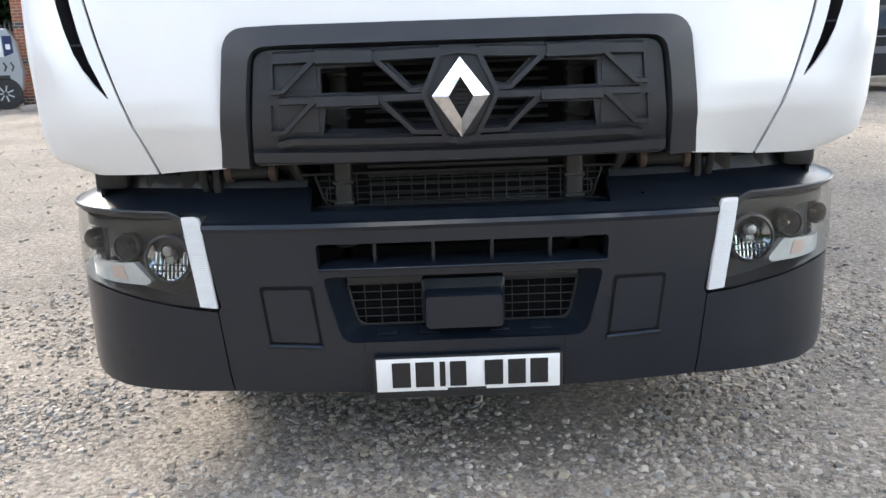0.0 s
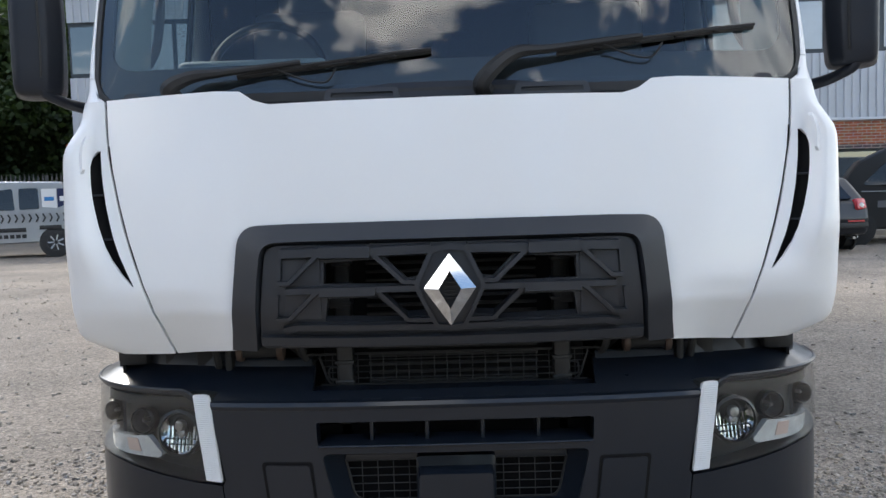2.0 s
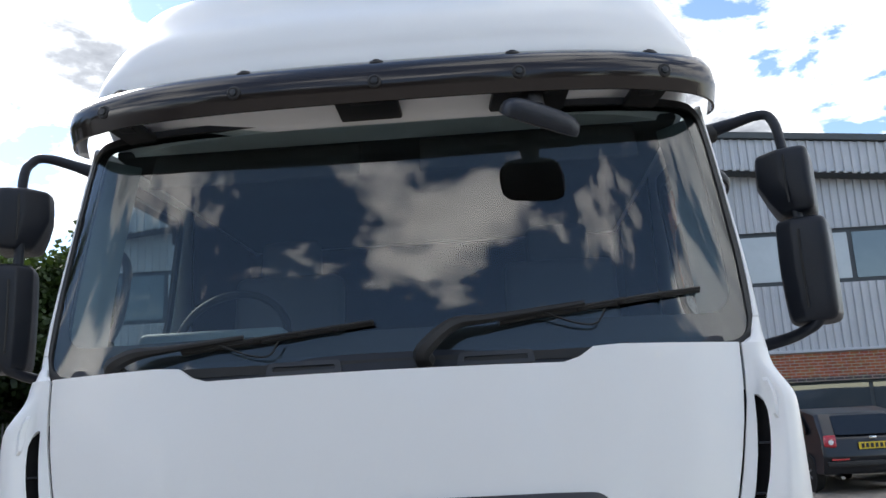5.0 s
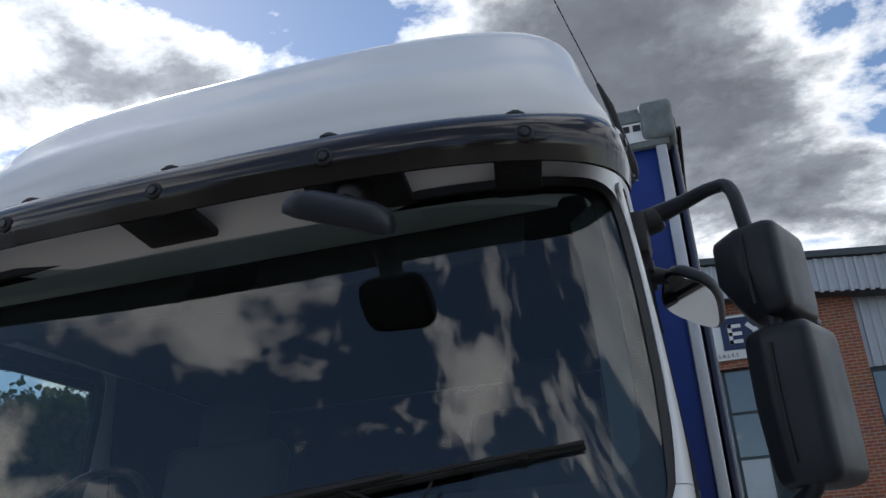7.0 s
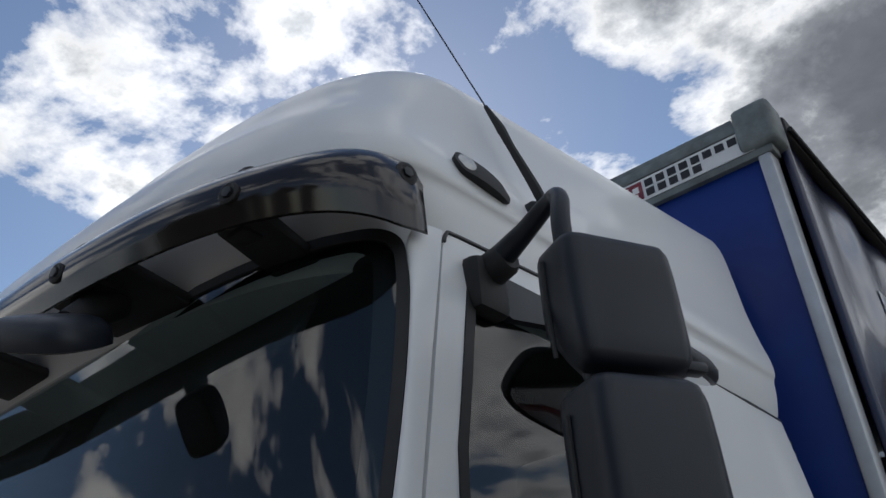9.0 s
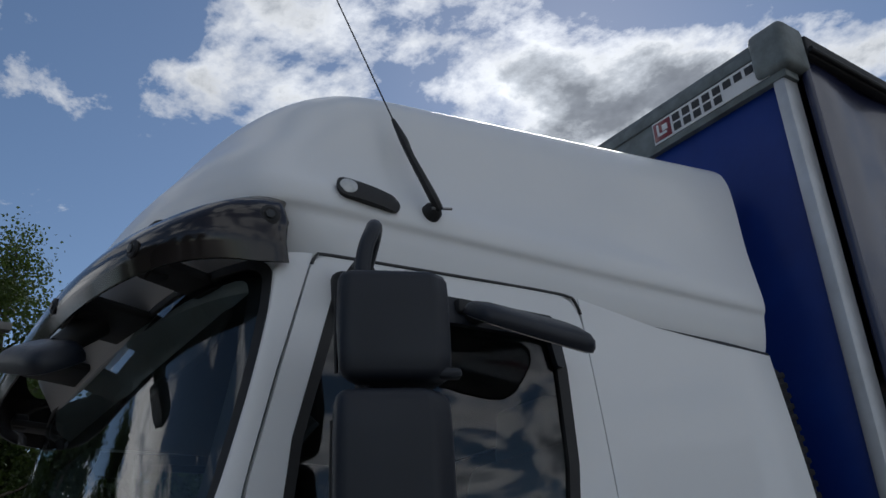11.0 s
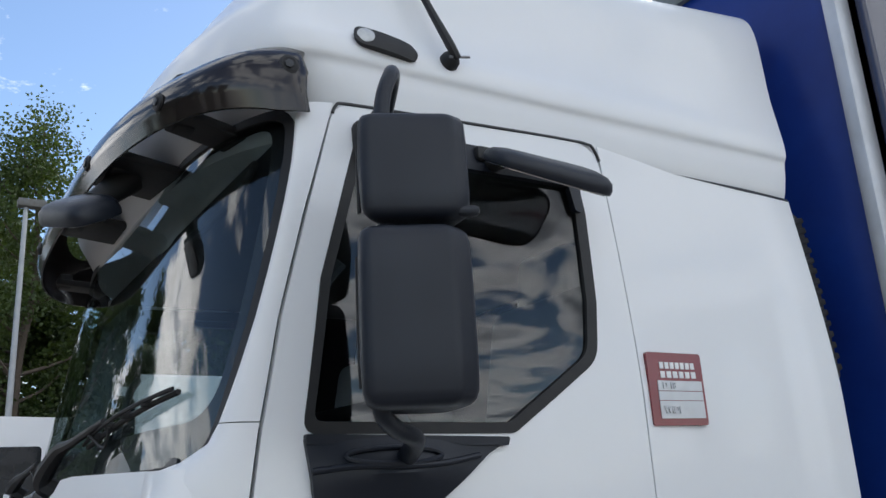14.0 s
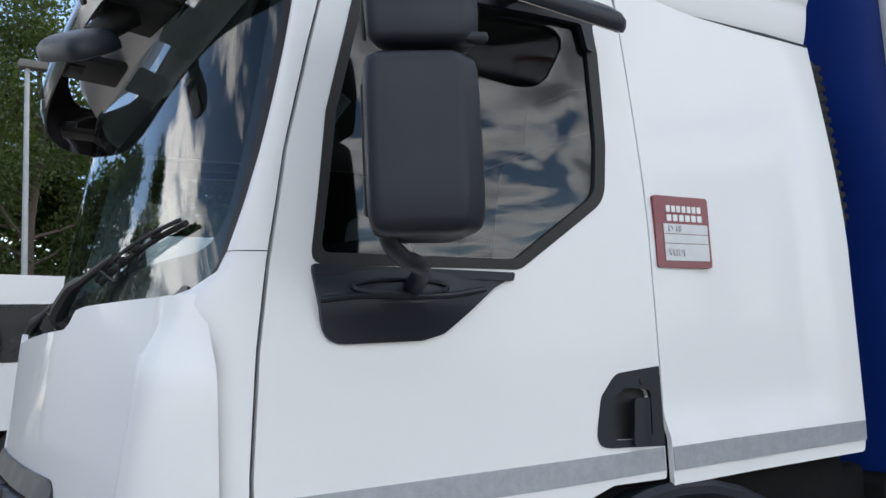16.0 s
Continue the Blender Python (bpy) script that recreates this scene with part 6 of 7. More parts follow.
BRICK = brick_material("red_brick", (0.30, 0.095, 0.045), (0.22, 0.062, 0.032))
ENGBRICK = brick_material("blue_brick", (0.06, 0.05, 0.055), (0.08, 0.06, 0.06))
CLAD = mat("pale_grey_cladding", (0.46, 0.48, 0.52), 0.45, metal=0.15, stain=0.5, stain_scale=0.9, stain_color=(0.36, 0.375, 0.40))
FRAME = mat("window_frame_grey", (0.035, 0.045, 0.055), 0.5, stain=0.3, stain_scale=5)
ROOF = mat("dark_roof_edge", (0.055, 0.065, 0.072), 0.5, stain=0.4, stain_scale=3)
PANE = mat("window_pane", (0.035, 0.05, 0.065), 0.03, coat=1.0, coat_rough=0.01, spec=1.0, stain=0.5, stain_scale=0.8, stain_color=(0.06, 0.08, 0.10))
BLIND = mat("window_blind", (0.42, 0.46, 0.50), 0.25, coat=0.8, stain=0.3, stain_scale=1.2)
SIGN_W = mat("sign_white", (0.74, 0.75, 0.76), 0.4, stain=0.15, stain_scale=2)
SIGN_NAVY = mat("sign_navy", (0.010, 0.022, 0.085), 0.4, stain=0.2, stain_scale=2)
SIGN_BLUE = mat("sign_blue", (0.03, 0.20, 0.48), 0.4, stain=0.2, stain_scale=2)
CONCRETE = mat("concrete", (0.34, 0.31, 0.28), 0.85, grain=0.5, grain_scale=50, stain=0.6, stain_scale=3)

FY = 19.0
RX, RZ = 1.9, 8.68
LX, EZ = -9.75, 7.63
RXE = 2 * RX - LX
roof_z = lambda x: RZ - (RZ - EZ) * abs(x - RX) / (RX - LX)
building = thing("workshop_building", "grey clad workshop with brick bays and a shallow gable", "building", (RX, FY, 0))


def bpart(name, bm, material, parent=None, label=""):
    """A part of the building, given in the yard's own coordinates."""
    bmesh.ops.translate(bm, vec=(-RX, -FY, 0), verts=bm.verts)
    return part(name, bm, material, parent or building, label)


def cladding(x0, x1, z0f, z1f, y, pitch=0.20, depth=0.045):
    """Trapezoidal ribbed sheet between two heights given as functions of x."""
    bm = bmesh.new()
    prof, x = [], x0
    while x < x1:
        for f, d in ((0.0, 0), (0.52, 0), (0.62, depth), (0.90, depth)):
            if x + f * pitch <= x1:
                prof.append((x + f * pitch, d))
        x += pitch
    prof.append((x1, 0))
    lo = [bm.verts.new((x, y - d, z0f(x))) for x, d in prof]
    hi = [bm.verts.new((x, y - d, z1f(x))) for x, d in prof]
    for k in range(len(prof) - 1):
        bm.faces.new((lo[k], lo[k + 1], hi[k + 1], hi[k]))
    return bm


const = lambda v: (lambda x: v)
fas_lo = lambda x: roof_z(x) - 0.86
# body behind the facade
bpart("building_core", loft([[(LX + 0.05, y, 0), (RXE - 0.05, y, 0), (RXE - 0.05, y, EZ - 0.3), (RX, y, RZ - 0.3), (LX + 0.05, y, EZ - 0.3)] for y in (FY + 0.30, FY + 22)]), mat("core_grey", (0.08, 0.08, 0.085), 0.8, stain=0.3), None, "dark inner wall of the workshop")
bpart("roof_edge", loft([[(LX - 0.6, y, EZ - 0.06), (RX, y, RZ), (RXE + 0.6, y, EZ - 0.06), (RXE + 0.6, y, EZ + 0.10), (RX, y, RZ + 0.16), (LX - 0.6, y, EZ + 0.10)] for y in (FY - 0.62, FY + 22.3)]), ROOF, None, "dark grey gable roof edge")
bpart("fascia", cladding(LX - 0.5, RXE + 0.5, fas_lo, lambda x: roof_z(x) - 0.02, FY - 0.5, 0.21), CLAD, None, "ribbed pale grey fascia")
bpart("soffit", loft([[(LX - 0.5, y, fas_lo(LX - 0.5)), (RX, y, fas_lo(RX)), (RXE + 0.5, y, fas_lo(RXE + 0.5)), (RXE + 0.5, y, fas_lo(RXE + 0.5) + 0.05), (RX, y, fas_lo(RX) + 0.05), (LX - 0.5, y, fas_lo(LX - 0.5) + 0.05)] for y in (FY - 0.5, FY + 0.3)]), ROOF)
WIN0, WIN1, CLB = 4.55, 5.82, 2.86
BAY0, BAY1 = -0.25, 5.05
for x0, x1 in ((LX, BAY0), (BAY1, RXE)):
    bpart("wall_cladding", cladding(x0, x1, const(WIN1 + 0.06), lambda x: fas_lo(x) + 0.04, FY), CLAD, None, "ribbed pale grey wall cladding")
    bpart("wall_cladding", cladding(x0, x1, const(CLB), const(WIN0 - 0.06), FY), CLAD, None, "ribbed pale grey wall cladding")
    bpart("cladding_sill", block((x1 - x0, 0.10, 0.07), pose((x0 + x1) / 2, FY - 0.02, CLB - 0.03), 0.01), CLAD)
    bpart("brick_band", block((x1 - x0, 0.22, 0.62), pose((x0 + x1) / 2, FY + 0.10, 2.51)), BRICK, None, "red brick band")
    bpart("blue_brick_course", block((x1 - x0, 0.24, 0.12), pose((x0 + x1) / 2, FY + 0.095, 2.14)), ENGBRICK)
    win = bpart("window_band", block((x1 - x0, 0.10, WIN1 - WIN0 + 0.12), pose((x0 + x1) / 2, FY + 0.10, (WIN0 + WIN1) / 2)), FRAME, None, "dark-framed ribbon window")
    n = int((x1 - x0) / 1.28)
    w = (x1 - x0) / n
    for k in range(n):
        bpart("window_pane", block((w - 0.12, 0.02, WIN1 - WIN0 - 0.10), pose(x0 + w * (k + 0.5), FY + 0.044, (WIN0 + WIN1) / 2)), BLIND if (k * 7) % 3 else PANE, win)
    # glazed ground floor
    shop = bpart("ground_glazing", block((x1 - x0, 0.10, 2.06), pose((x0 + x1) / 2, FY + 0.14, 1.05)), FRAME, None, "dark glazed ground floor")
    n = int((x1 - x0) / 1.9)
    w = (x1 - x0) / n
    for k in range(n):
        bpart("window_pane", block((w - 0.10, 0.02, 1.90), pose(x0 + w * (k + 0.5), FY + 0.084, 1.06)), PANE, shop)
for x in (LX + 0.28, RXE - 0.35):
    bpart("brick_pier", block((0.75, 0.45, 2.80), pose(x, FY - 0.02, 1.42)), BRICK, None, "red brick corner pier with dark bands")
    for z in (0.16, 1.10, 1.95):
        bpart("pier_band", block((0.762, 0.462, 0.15 if z > 0.5 else 0.22), pose(x, FY - 0.02, z)), ENGBRICK)
# brick entrance bay with sign and tall glazing
GX0, GX1, GZ1 = -0.1, 3.30, 6.19
for x0, x1 in ((BAY0, GX0 - 0.0), (GX1, BAY1)):
    bpart("brick_bay", block((x1 - x0, 0.40, 7.95), pose((x0 + x1) / 2, FY + 0.08, 3.97)), BRICK, None, "red brick entrance bay")
bpart("brick_bay", block((GX1 - GX0, 0.40, 1.9), pose((GX0 + GX1) / 2, FY + 0.08, GZ1 + 0.97)), BRICK, None, "red brick entrance bay")
curt = bpart("entrance_glazing", block((GX1 - GX0, 0.12, GZ1), pose((GX0 + GX1) / 2, FY + 0.10, GZ1 / 2)), FRAME, None, "tall dark-framed entrance glazing")
cw = (GX1 - GX0) / 5
for i in range(5):
    for j in range(6):
        z0 = 0.1 + j * (GZ1 - 0.1) / 6
        bpart("window_pane", block((cw - 0.07, 0.02, (GZ1 - 0.1) / 6 - 0.07), pose(GX0 + cw * (i + 0.5), FY + 0.036, z0 + (GZ1 - 0.1) / 12)), PANE if (i * 3 + j * 5) % 4 else BLIND, curt)
SGX, SGZ = -0.14, -0.20
sign = bpart("sign_board", block((4.3, 0.08, 1.06), pose(1.37 + SGX, FY - 0.17, 7.12 + SGZ), 0.01), SIGN_W, None, "white and navy company sign board")
bpart("sign_panel", block((1.14, 0.02, 0.77), pose(2.77 + SGX, FY - 0.217, 7.20 + SGZ)), SIGN_NAVY, sign, "navy sign panel")
for x, w, h, dz in ((0.42, 0.20, 0.50, 0.06), (0.72, 0.11, 0.52, 0.07), (1.02, 0.34, 0.36, -0.01), (1.42, 0.34, 0.36, -0.01), (1.80, 0.22, 0.46, 0.04)):
    bpart("sign_shape", prism(rpoly([(-w / 2, -h / 2), (w / 2, -h / 2), (w / 2, h / 2), (-w / 2, h / 2)], min(w, h) * 0.3), 0, 0.02, pose(x + SGX, FY - 0.208, 7.17 + SGZ + dz, 90)), SIGN_BLUE, sign)
bpart("sign_shape", merge(block((0.09, 0.02, 0.46), pose(2.40 + SGX, FY - 0.232, 7.19 + SGZ)), *[block((0.30, 0.02, 0.085), pose(2.51 + SGX, FY - 0.232, 7.003 + SGZ + 0.187 * k)) for k in range(3)], block((0.56, 0.02, 0.10), pose(2.98 + SGX, FY - 0.232, 7.20 + SGZ, 0, 48, 0)), block((0.68, 0.02, 0.10), pose(2.98 + SGX, FY - 0.236, 7.21 + SGZ, 0, -52, 0))), SIGN_W, sign)
lettering("G L O B A L   V E H I C L E   S A L E S", 0.125, Matrix.Translation((1.50 + SGX - RX, -0.213, 6.69 + SGZ)) @ pose(0, 0, 0, 90, 0, 0), INK, sign, depth=0.006)
tagged(part("kerb", block((24.4, 1.6, 0.16), pose(RX + 1.0, FY - 0.9, 0.05), 0.03), CONCRETE), "low concrete kerb in front of the workshop", "kerb", kind="structure")

# ---- trees, fence, lamp post ----
BARK = mat("bark", (0.11, 0.085, 0.065), 0.9, grain=0.8, grain_scale=30, stain=0.6, stain_scale=8)


def leaf_material(name, c, spread):
    m = mat(name, c, 0.55, island=spread)
    p = m.node_tree.nodes["Principled BSDF"]
    p.inputs["Subsurface Weight"].default_value = 0.0
    tr = m.node_tree.nodes.new("ShaderNodeBsdfTranslucent")
    tr.inputs[0].default_value = rgb((c[0] * 1.5, c[1] * 1.5, c[2] * 0.7))
    mxs = m.node_tree.nodes.new("ShaderNodeMixShader")
    mxs.inputs[0].default_value = 0.4
    o = m.node_tree.nodes["Material Output"]
    m.node_tree.links.new(p.outputs[0], mxs.inputs[1])
    m.node_tree.links.new(tr.outputs[0], mxs.inputs[2])
    m.node_tree.links.new(mxs.outputs[0], o.inputs[0])
    return m


LEAF = leaf_material("leaves", (0.042, 0.070, 0.022), 0.5)
LEAF2 = leaf_material("pale_leaves", (0.058, 0.088, 0.026), 0.45)


def tree(at, h, spread, seed, leaf, label, leaves=9000, low=0.12, size=0.13):
    rnd = random.Random(seed)
    t = thing("tree", label, "tree", at, "trees round the yard")
    limbs = []
    top = h * 0.86
    lean = [(0, 0, 0)]
    for k in range(1, 7):
        lean.append((rnd.uniform(-0.25, 0.25) * k / 3, rnd.uniform(-0.25, 0.25) * k / 3, top * k / 6))
    limbs.append(tube(lean, [0.026 * h * (1 - 0.8 * k / 6) * 0.6 for k in range(7)], 8, 3))
    tips = []
    for k in range(26):
        f = low + (0.97 - low) * (k + rnd.random()) / 26
        z = top * f
        i = min(5, int(f * 6))
        q = f * 6 - i
        p0 = Vector(lean[i]).lerp(Vector(lean[i + 1]), q)
        a = rnd.uniform(0, 6.28)
        r = spread * (1.0 - 0.72 * abs(f - 0.42) ** 1.2 * 1.35) * rnd.uniform(0.55, 1.1)
        end = p0 + Vector((r * math.cos(a), r * math.sin(a), r * rnd.uniform(0.25, 0.7)))
        mid = p0.lerp(end, 0.5) + Vector((0, 0, -0.08 * r))
        limbs.append(tube([p0, mid, end], [0.007 * h * (1 - 0.7 * f), 0.004 * h * (1 - 0.6 * f), 0.012], 5, 3))
        for _ in range(5):
            u = rnd.uniform(0.35, 1.05)
            tips.append(p0.lerp(end, u) + Vector((rnd.gauss(0, 0.28), rnd.gauss(0, 0.28), rnd.gauss(0.1, 0.28))) * spread * 0.32)
    tips.append(Vector((lean[-1][0], lean[-1][1], h * 0.95)))
    tips.append(Vector((lean[-1][0] + 0.2, lean[-1][1], h * 0.9)))
    part("trunk", merge(*limbs), BARK, t)
    vs, fs = [], []
    for k in range(leaves):
        c = tips[rnd.randrange(len(tips))]
        g = spread * 0.13
        p = c + Vector((rnd.gauss(0, g), rnd.gauss(0, g), rnd.gauss(0, g * 0.85)))
        s = size * rnd.uniform(0.6, 1.4)
        d = Vector((rnd.gauss(0, 1), rnd.gauss(0, 1), rnd.gauss(-0.3, 0.7))).normalized()
        w = d.cross(Vector((rnd.gauss(0, 1), rnd.gauss(0, 1), rnd.gauss(0, 1)))).normalized() * s * 0.42
        b = len(vs)
        vs += [tuple(p), tuple(p + d * s * 0.5 + w), tuple(p + d * s), tuple(p + d * s * 0.5 - w)]
        fs.append((b, b + 1, b + 2, b + 3))
    me = bpy.data.meshes.new("crown")
    me.from_pydata(vs, [], fs)
    me.materials.append(leaf)
    cr = new("crown", me)
    cr.parent = t
    return t


t1 = tree((-26.0, 7.5, 0), 13.5, 3.4, 11, LEAF, "tall leafy green tree behind the fence", 25000, 0.05, 0.23)
t2 = tree((-23.5, 2.4, 0), 14.2, 2.9, 12, LEAF2, "tall thin-crowned pale green tree", 26000, 0.28, 0.105)
t3 = tree((-19.0, 31.0, 0), 9.0, 3.6, 13, LEAF, "broad dark green tree behind the fence", 30000, 0.03, 0.27)
spots = [(t1, -29, 2.5, 0.95, 70), (t1, -27.5, -3, 0.9, 150), (t1, -28.5, -9, 1.0, 200), (t1, -29, 13, 0.95, 20), (t1, -30, 19, 1.0, 100), (t3, -25, 26, 1.1, 40), (t3, -14.0, 33, 0.95, 120), (t3, -24, 33, 1.15, 260), (t3, -30, 30, 1.2, 10),
         (t3, -17, 37, 1.2, 200), (t1, -28, -13.5, 0.60, 300), (t1, -25, -20, 0.52, 50), (t1, -17, -25, 0.55, 130), (t3, -8, -28, 1.25, 220), (t3, -27, 5, 0.8, 160), (t3, -26.5, -1, 0.8, 77), (t3, -21, 28, 0.85, 300), (t3, -29, 24, 1.0, 350), (t3, 0, -29, 1.20, 20), (t3, 9, -28, 1.25, 90), (t3, 17, -26, 1.2, 140), (t3, -13, -29, 1.3, 60), (t3, -12.5, 36, 1.1, 15), (t3, -16.5, 33.5, 1.0, 75), (t3, -21.5, 34.5, 1.1, 160), (t3, -28, 36, 1.3, 210)]
for src, x, y, s, a in spots:
    c = copy_thing(src, pose(x, y, 0, 0, 0, a) @ Matrix.Scale(s, 4))

FENCE = mat("weathered_steel_fence", (0.16, 0.16, 0.15), 0.6, metal=0.3, stain=0.6, stain_scale=8, stain_color=(0.10, 0.085, 0.07))
fence = thing("palisade_fence", "grey steel palisade fence along the trees", "fence", (-15, 26.5, 0))


def pale_mesh():
    me = bpy.data.meshes.new("pale")
    bm = prism([(-0.035, 0.0), (0.035, 0.0), (0.035, 2.1), (0.018, 2.22), (0.0, 2.3), (-0.018, 2.22), (-0.035, 2.1)], 0, 0.012, pose(0, 0, 0, 90))
    bmesh.ops.recalc_face_normals(bm, faces=bm.faces)
    bm.to_mesh(me)
    bm.free()
    me.materials.append(FENCE)
    return me


pm = pale_mesh()
for k in range(90):
    o = new("pale", pm)
    o.parent = fence
    o.location = (-7.5 + 0.16 * k, 0, 0.05)
for z in (0.5, 1.9):
    part("rail", block((14.6, 0.05, 0.05), pose(-0.3, 0.04, z)), FENCE, fence)
for k in range(6):
    part("post", block((0.10, 0.07, 2.3), pose(-7.5 + 2.75 * k, 0.08, 1.15)), FENCE, fence)

LAMP_METAL = mat("galvanised_pole", (0.42, 0.43, 0.44), 0.5, metal=0.3, stain=0.4, stain_scale=4)
lp = thing("street_lamp", "tall galvanised yard lamp post", "lamp post", (-18, 1.65, 0))
part("pole", tube([(0, 0, 0), (0, 0, 4), (0, 0, 8.6)], [0.085, 0.07, 0.05], 12), LAMP_METAL, lp)
part("lamp_head", block((0.28, 0.62, 0.20), pose(0, 0.12, 8.68, 0, 0, 0), 0.04), FENCE, lp, "grey lamp head")


# ---- parked vehicles ----
CAR_GLASS = mat("car_glass", (0.012, 0.014, 0.016), 0.06, coat=0.25, coat_rough=0.02, spec=0.35, stain=0.3, stain_scale=3)
TYRE = BLACK
ALLOY = mat("alloy_wheel", (0.45, 0.46, 0.47), 0.3, metal=0.8, stain=0.4, stain_scale=20)
TAIL = mat("tail_lamp_red", (0.42, 0.02, 0.03), 0.15, coat=1.0)
YELLOW = mat("yellow_plate", (0.75, 0.55, 0.03), 0.35, stain=0.2, stain_scale=20)


def vehicle(name, label, category, m, paint, profile, half, windows, wheels, r, tumble=0.10, rear_parts=(), side_parts=()):
    """profile: the side outline (along, up), nose at +; half: half width; windows: outlines on the side; wheels: places along."""
    th = thing(name, label, category)
    th.matrix_world = m
    zs = [p[1] for p in profile]
    belt = 0.55 * max(zs)
    def w_at(z):
        return half - tumble * max(0.0, (z - belt) / (max(zs) - belt)) ** 1.2 - 0.05 * max(0.0, (0.35 - z) / 0.35)
    loop = dense(rpoly(profile, 0.09, 4), 0.12)
    c = (sum(p[0] for p in loop) / len(loop), sum(p[1] for p in loop) / len(loop))
    rows = []
    for side, k in ((-1, 0.90), (-1, 0.97), (-1, 1.0), (1, 1.0), (1, 0.97), (1, 0.90)):
        inset = {0.90: 0.0, 0.97: 0.035, 1.0: 0.09}[k]
        rows.append([((c[0] + (x - c[0]) * (1 - (1 - k) * 0.22)), side * (w_at(z) - inset), c[1] + (z - c[1]) * (1 - (1 - k) * 0.45)) for x, z in loop])
    part("body", loft(rows), paint, th)
    for win in windows:
        wl_ = rpoly(win, 0.05, 4)
        for sd in (-1, 1):
            part("window", sheet(wl_, lambda x, z, sd=sd: (x, sd * (w_at(z) + 0.006), z), (0, sd, 0), 0.02, step=0.12), CAR_GLASS, th)
    for x in wheels:
        for sd in (-1, 1):
            part("wheel_arch", lathe([(r * 1.18, -0.02), (r * 1.18, 0.012), (r * 1.10, 0.014)], (x, sd * (half - 0.01), r), (0, sd, 0), 28), BLACK, th)
            w = part("wheel", lathe([(r * 0.55, -0.09), (r * 0.95, -0.10), (r, -0.06), (r, 0.05), (r * 0.95, 0.085), (r * 0.66, 0.09), (r * 0.62, 0.06)], (x, sd * (half - 0.075), r), (0, sd, 0), 28), TYRE, th)
            part("rim", lathe([(r * 0.64, 0.060), (r * 0.60, 0.075), (r * 0.50, 0.055), (r * 0.2, 0.045), (r * 0.12, 0.06), (0.01, 0.06)], (x, sd * (half - 0.075), r), (0, sd, 0), 28), DEEP, w)
            for k in range(7):
                a = 2 * math.pi * k / 7
                part("spoke", tube([(x + 0.15 * r * math.cos(a), sd * (half - 0.01), r + 0.15 * r * math.sin(a)), (x + 0.60 * r * math.cos(a), sd * (half - 0.005), r + 0.60 * r * math.sin(a))], r * 0.07, 6), ALLOY, w)
    for nm, bm, mt in (*rear_parts, *side_parts):
        part(nm, bm, mt, th)
    return th


GREY_PAINT = mat("grey_metallic_paint", (0.36, 0.37, 0.38), 0.3, metal=0.4, coat=0.8, coat_rough=0.05, stain=0.3, stain_scale=2)
DARK_PAINT = mat("dark_blue_black_paint", (0.008, 0.010, 0.015), 0.3, coat=0.2, coat_rough=0.06, stain=0.3, stain_scale=2)
BLACK_PAINT = mat("black_van_paint", (0.007, 0.006, 0.006), 0.35, coat=0.2, coat_rough=0.06, stain=0.3, stain_scale=2)

# small grey van by the workshop's corner, its tail towards +x
van_prof = [(-2.0, 0.35), (-2.06, 0.80), (-1.98, 1.50), (-1.80, 1.82), (-0.3, 1.86), (0.05, 1.70), (0.60, 1.12), (1.35, 0.94), (1.55, 0.62), (1.50, 0.28)]
chev = []
for k in range(20):
    x = -1.85 + 0.155 * k
    for sd in (1,):
        chev.append(("chevron", merge(block((0.035, 0.006, 0.12), pose(x + 0.02, sd * 0.922, 0.99, 0, 28, 0)), block((0.035, 0.006, 0.12), pose(x + 0.02, sd * 0.922, 0.89, 0, -28, 0))), INK))
chev += [("side_rub_strip", block((1.7, 0.03, 0.10), pose(-0.1, 0.925, 0.66), 0.01), BLACK), ("side_rub_strip", block((0.5, 0.03, 0.10), pose(-1.5, 0.925, 0.70), 0.01), BLACK)]
chev += [("web_address_bar", block((0.10, 0.006, 0.09), pose(-0.9 + 0.135 * k, 0.921, 0.50)), INK) for k in range(12)]
chev += [("side_panel_white", block((0.34, 0.01, 0.50), pose(-1.50, 0.885, 1.40, -6), 0.0), SIGN_W), ("side_panel_navy", block((0.20, 0.01, 0.50), pose(-1.79, 0.885, 1.40, -6), 0.0), SIGN_NAVY),
         ("side_panel_mark", block((0.22, 0.006, 0.10), pose(-1.50, 0.893, 1.40, -6), 0.0), SIGN_BLUE), ("side_panel_mark", block((0.10, 0.006, 0.12), pose(-1.79, 0.893, 1.40, -6), 0.0), SIGN_W),
         ("door_mirror", block((0.12, 0.20, 0.17), pose(-0.02, 1.0, 1.20), 0.04), SIGN_W)]
vehicle("van", "small grey van with chevron markings on its side", "van", pose(-11.8, 18.5, 0.06, 0, 0, 200), GREY_PAINT, van_prof, 0.91,
        [[(-0.72, 1.14), (0.22, 1.14), (-0.10, 1.60), (-0.68, 1.67)], [(-1.27, 1.16), (-0.82, 1.15), (-0.82, 1.67), (-1.25, 1.67)]], (-1.60, 0.90), 0.32, 0.12, (), [(n, (bmesh.ops.transform(b, matrix=Matrix.Identity(4), verts=b.verts), b)[1], m_) for n, b, m_ in chev])

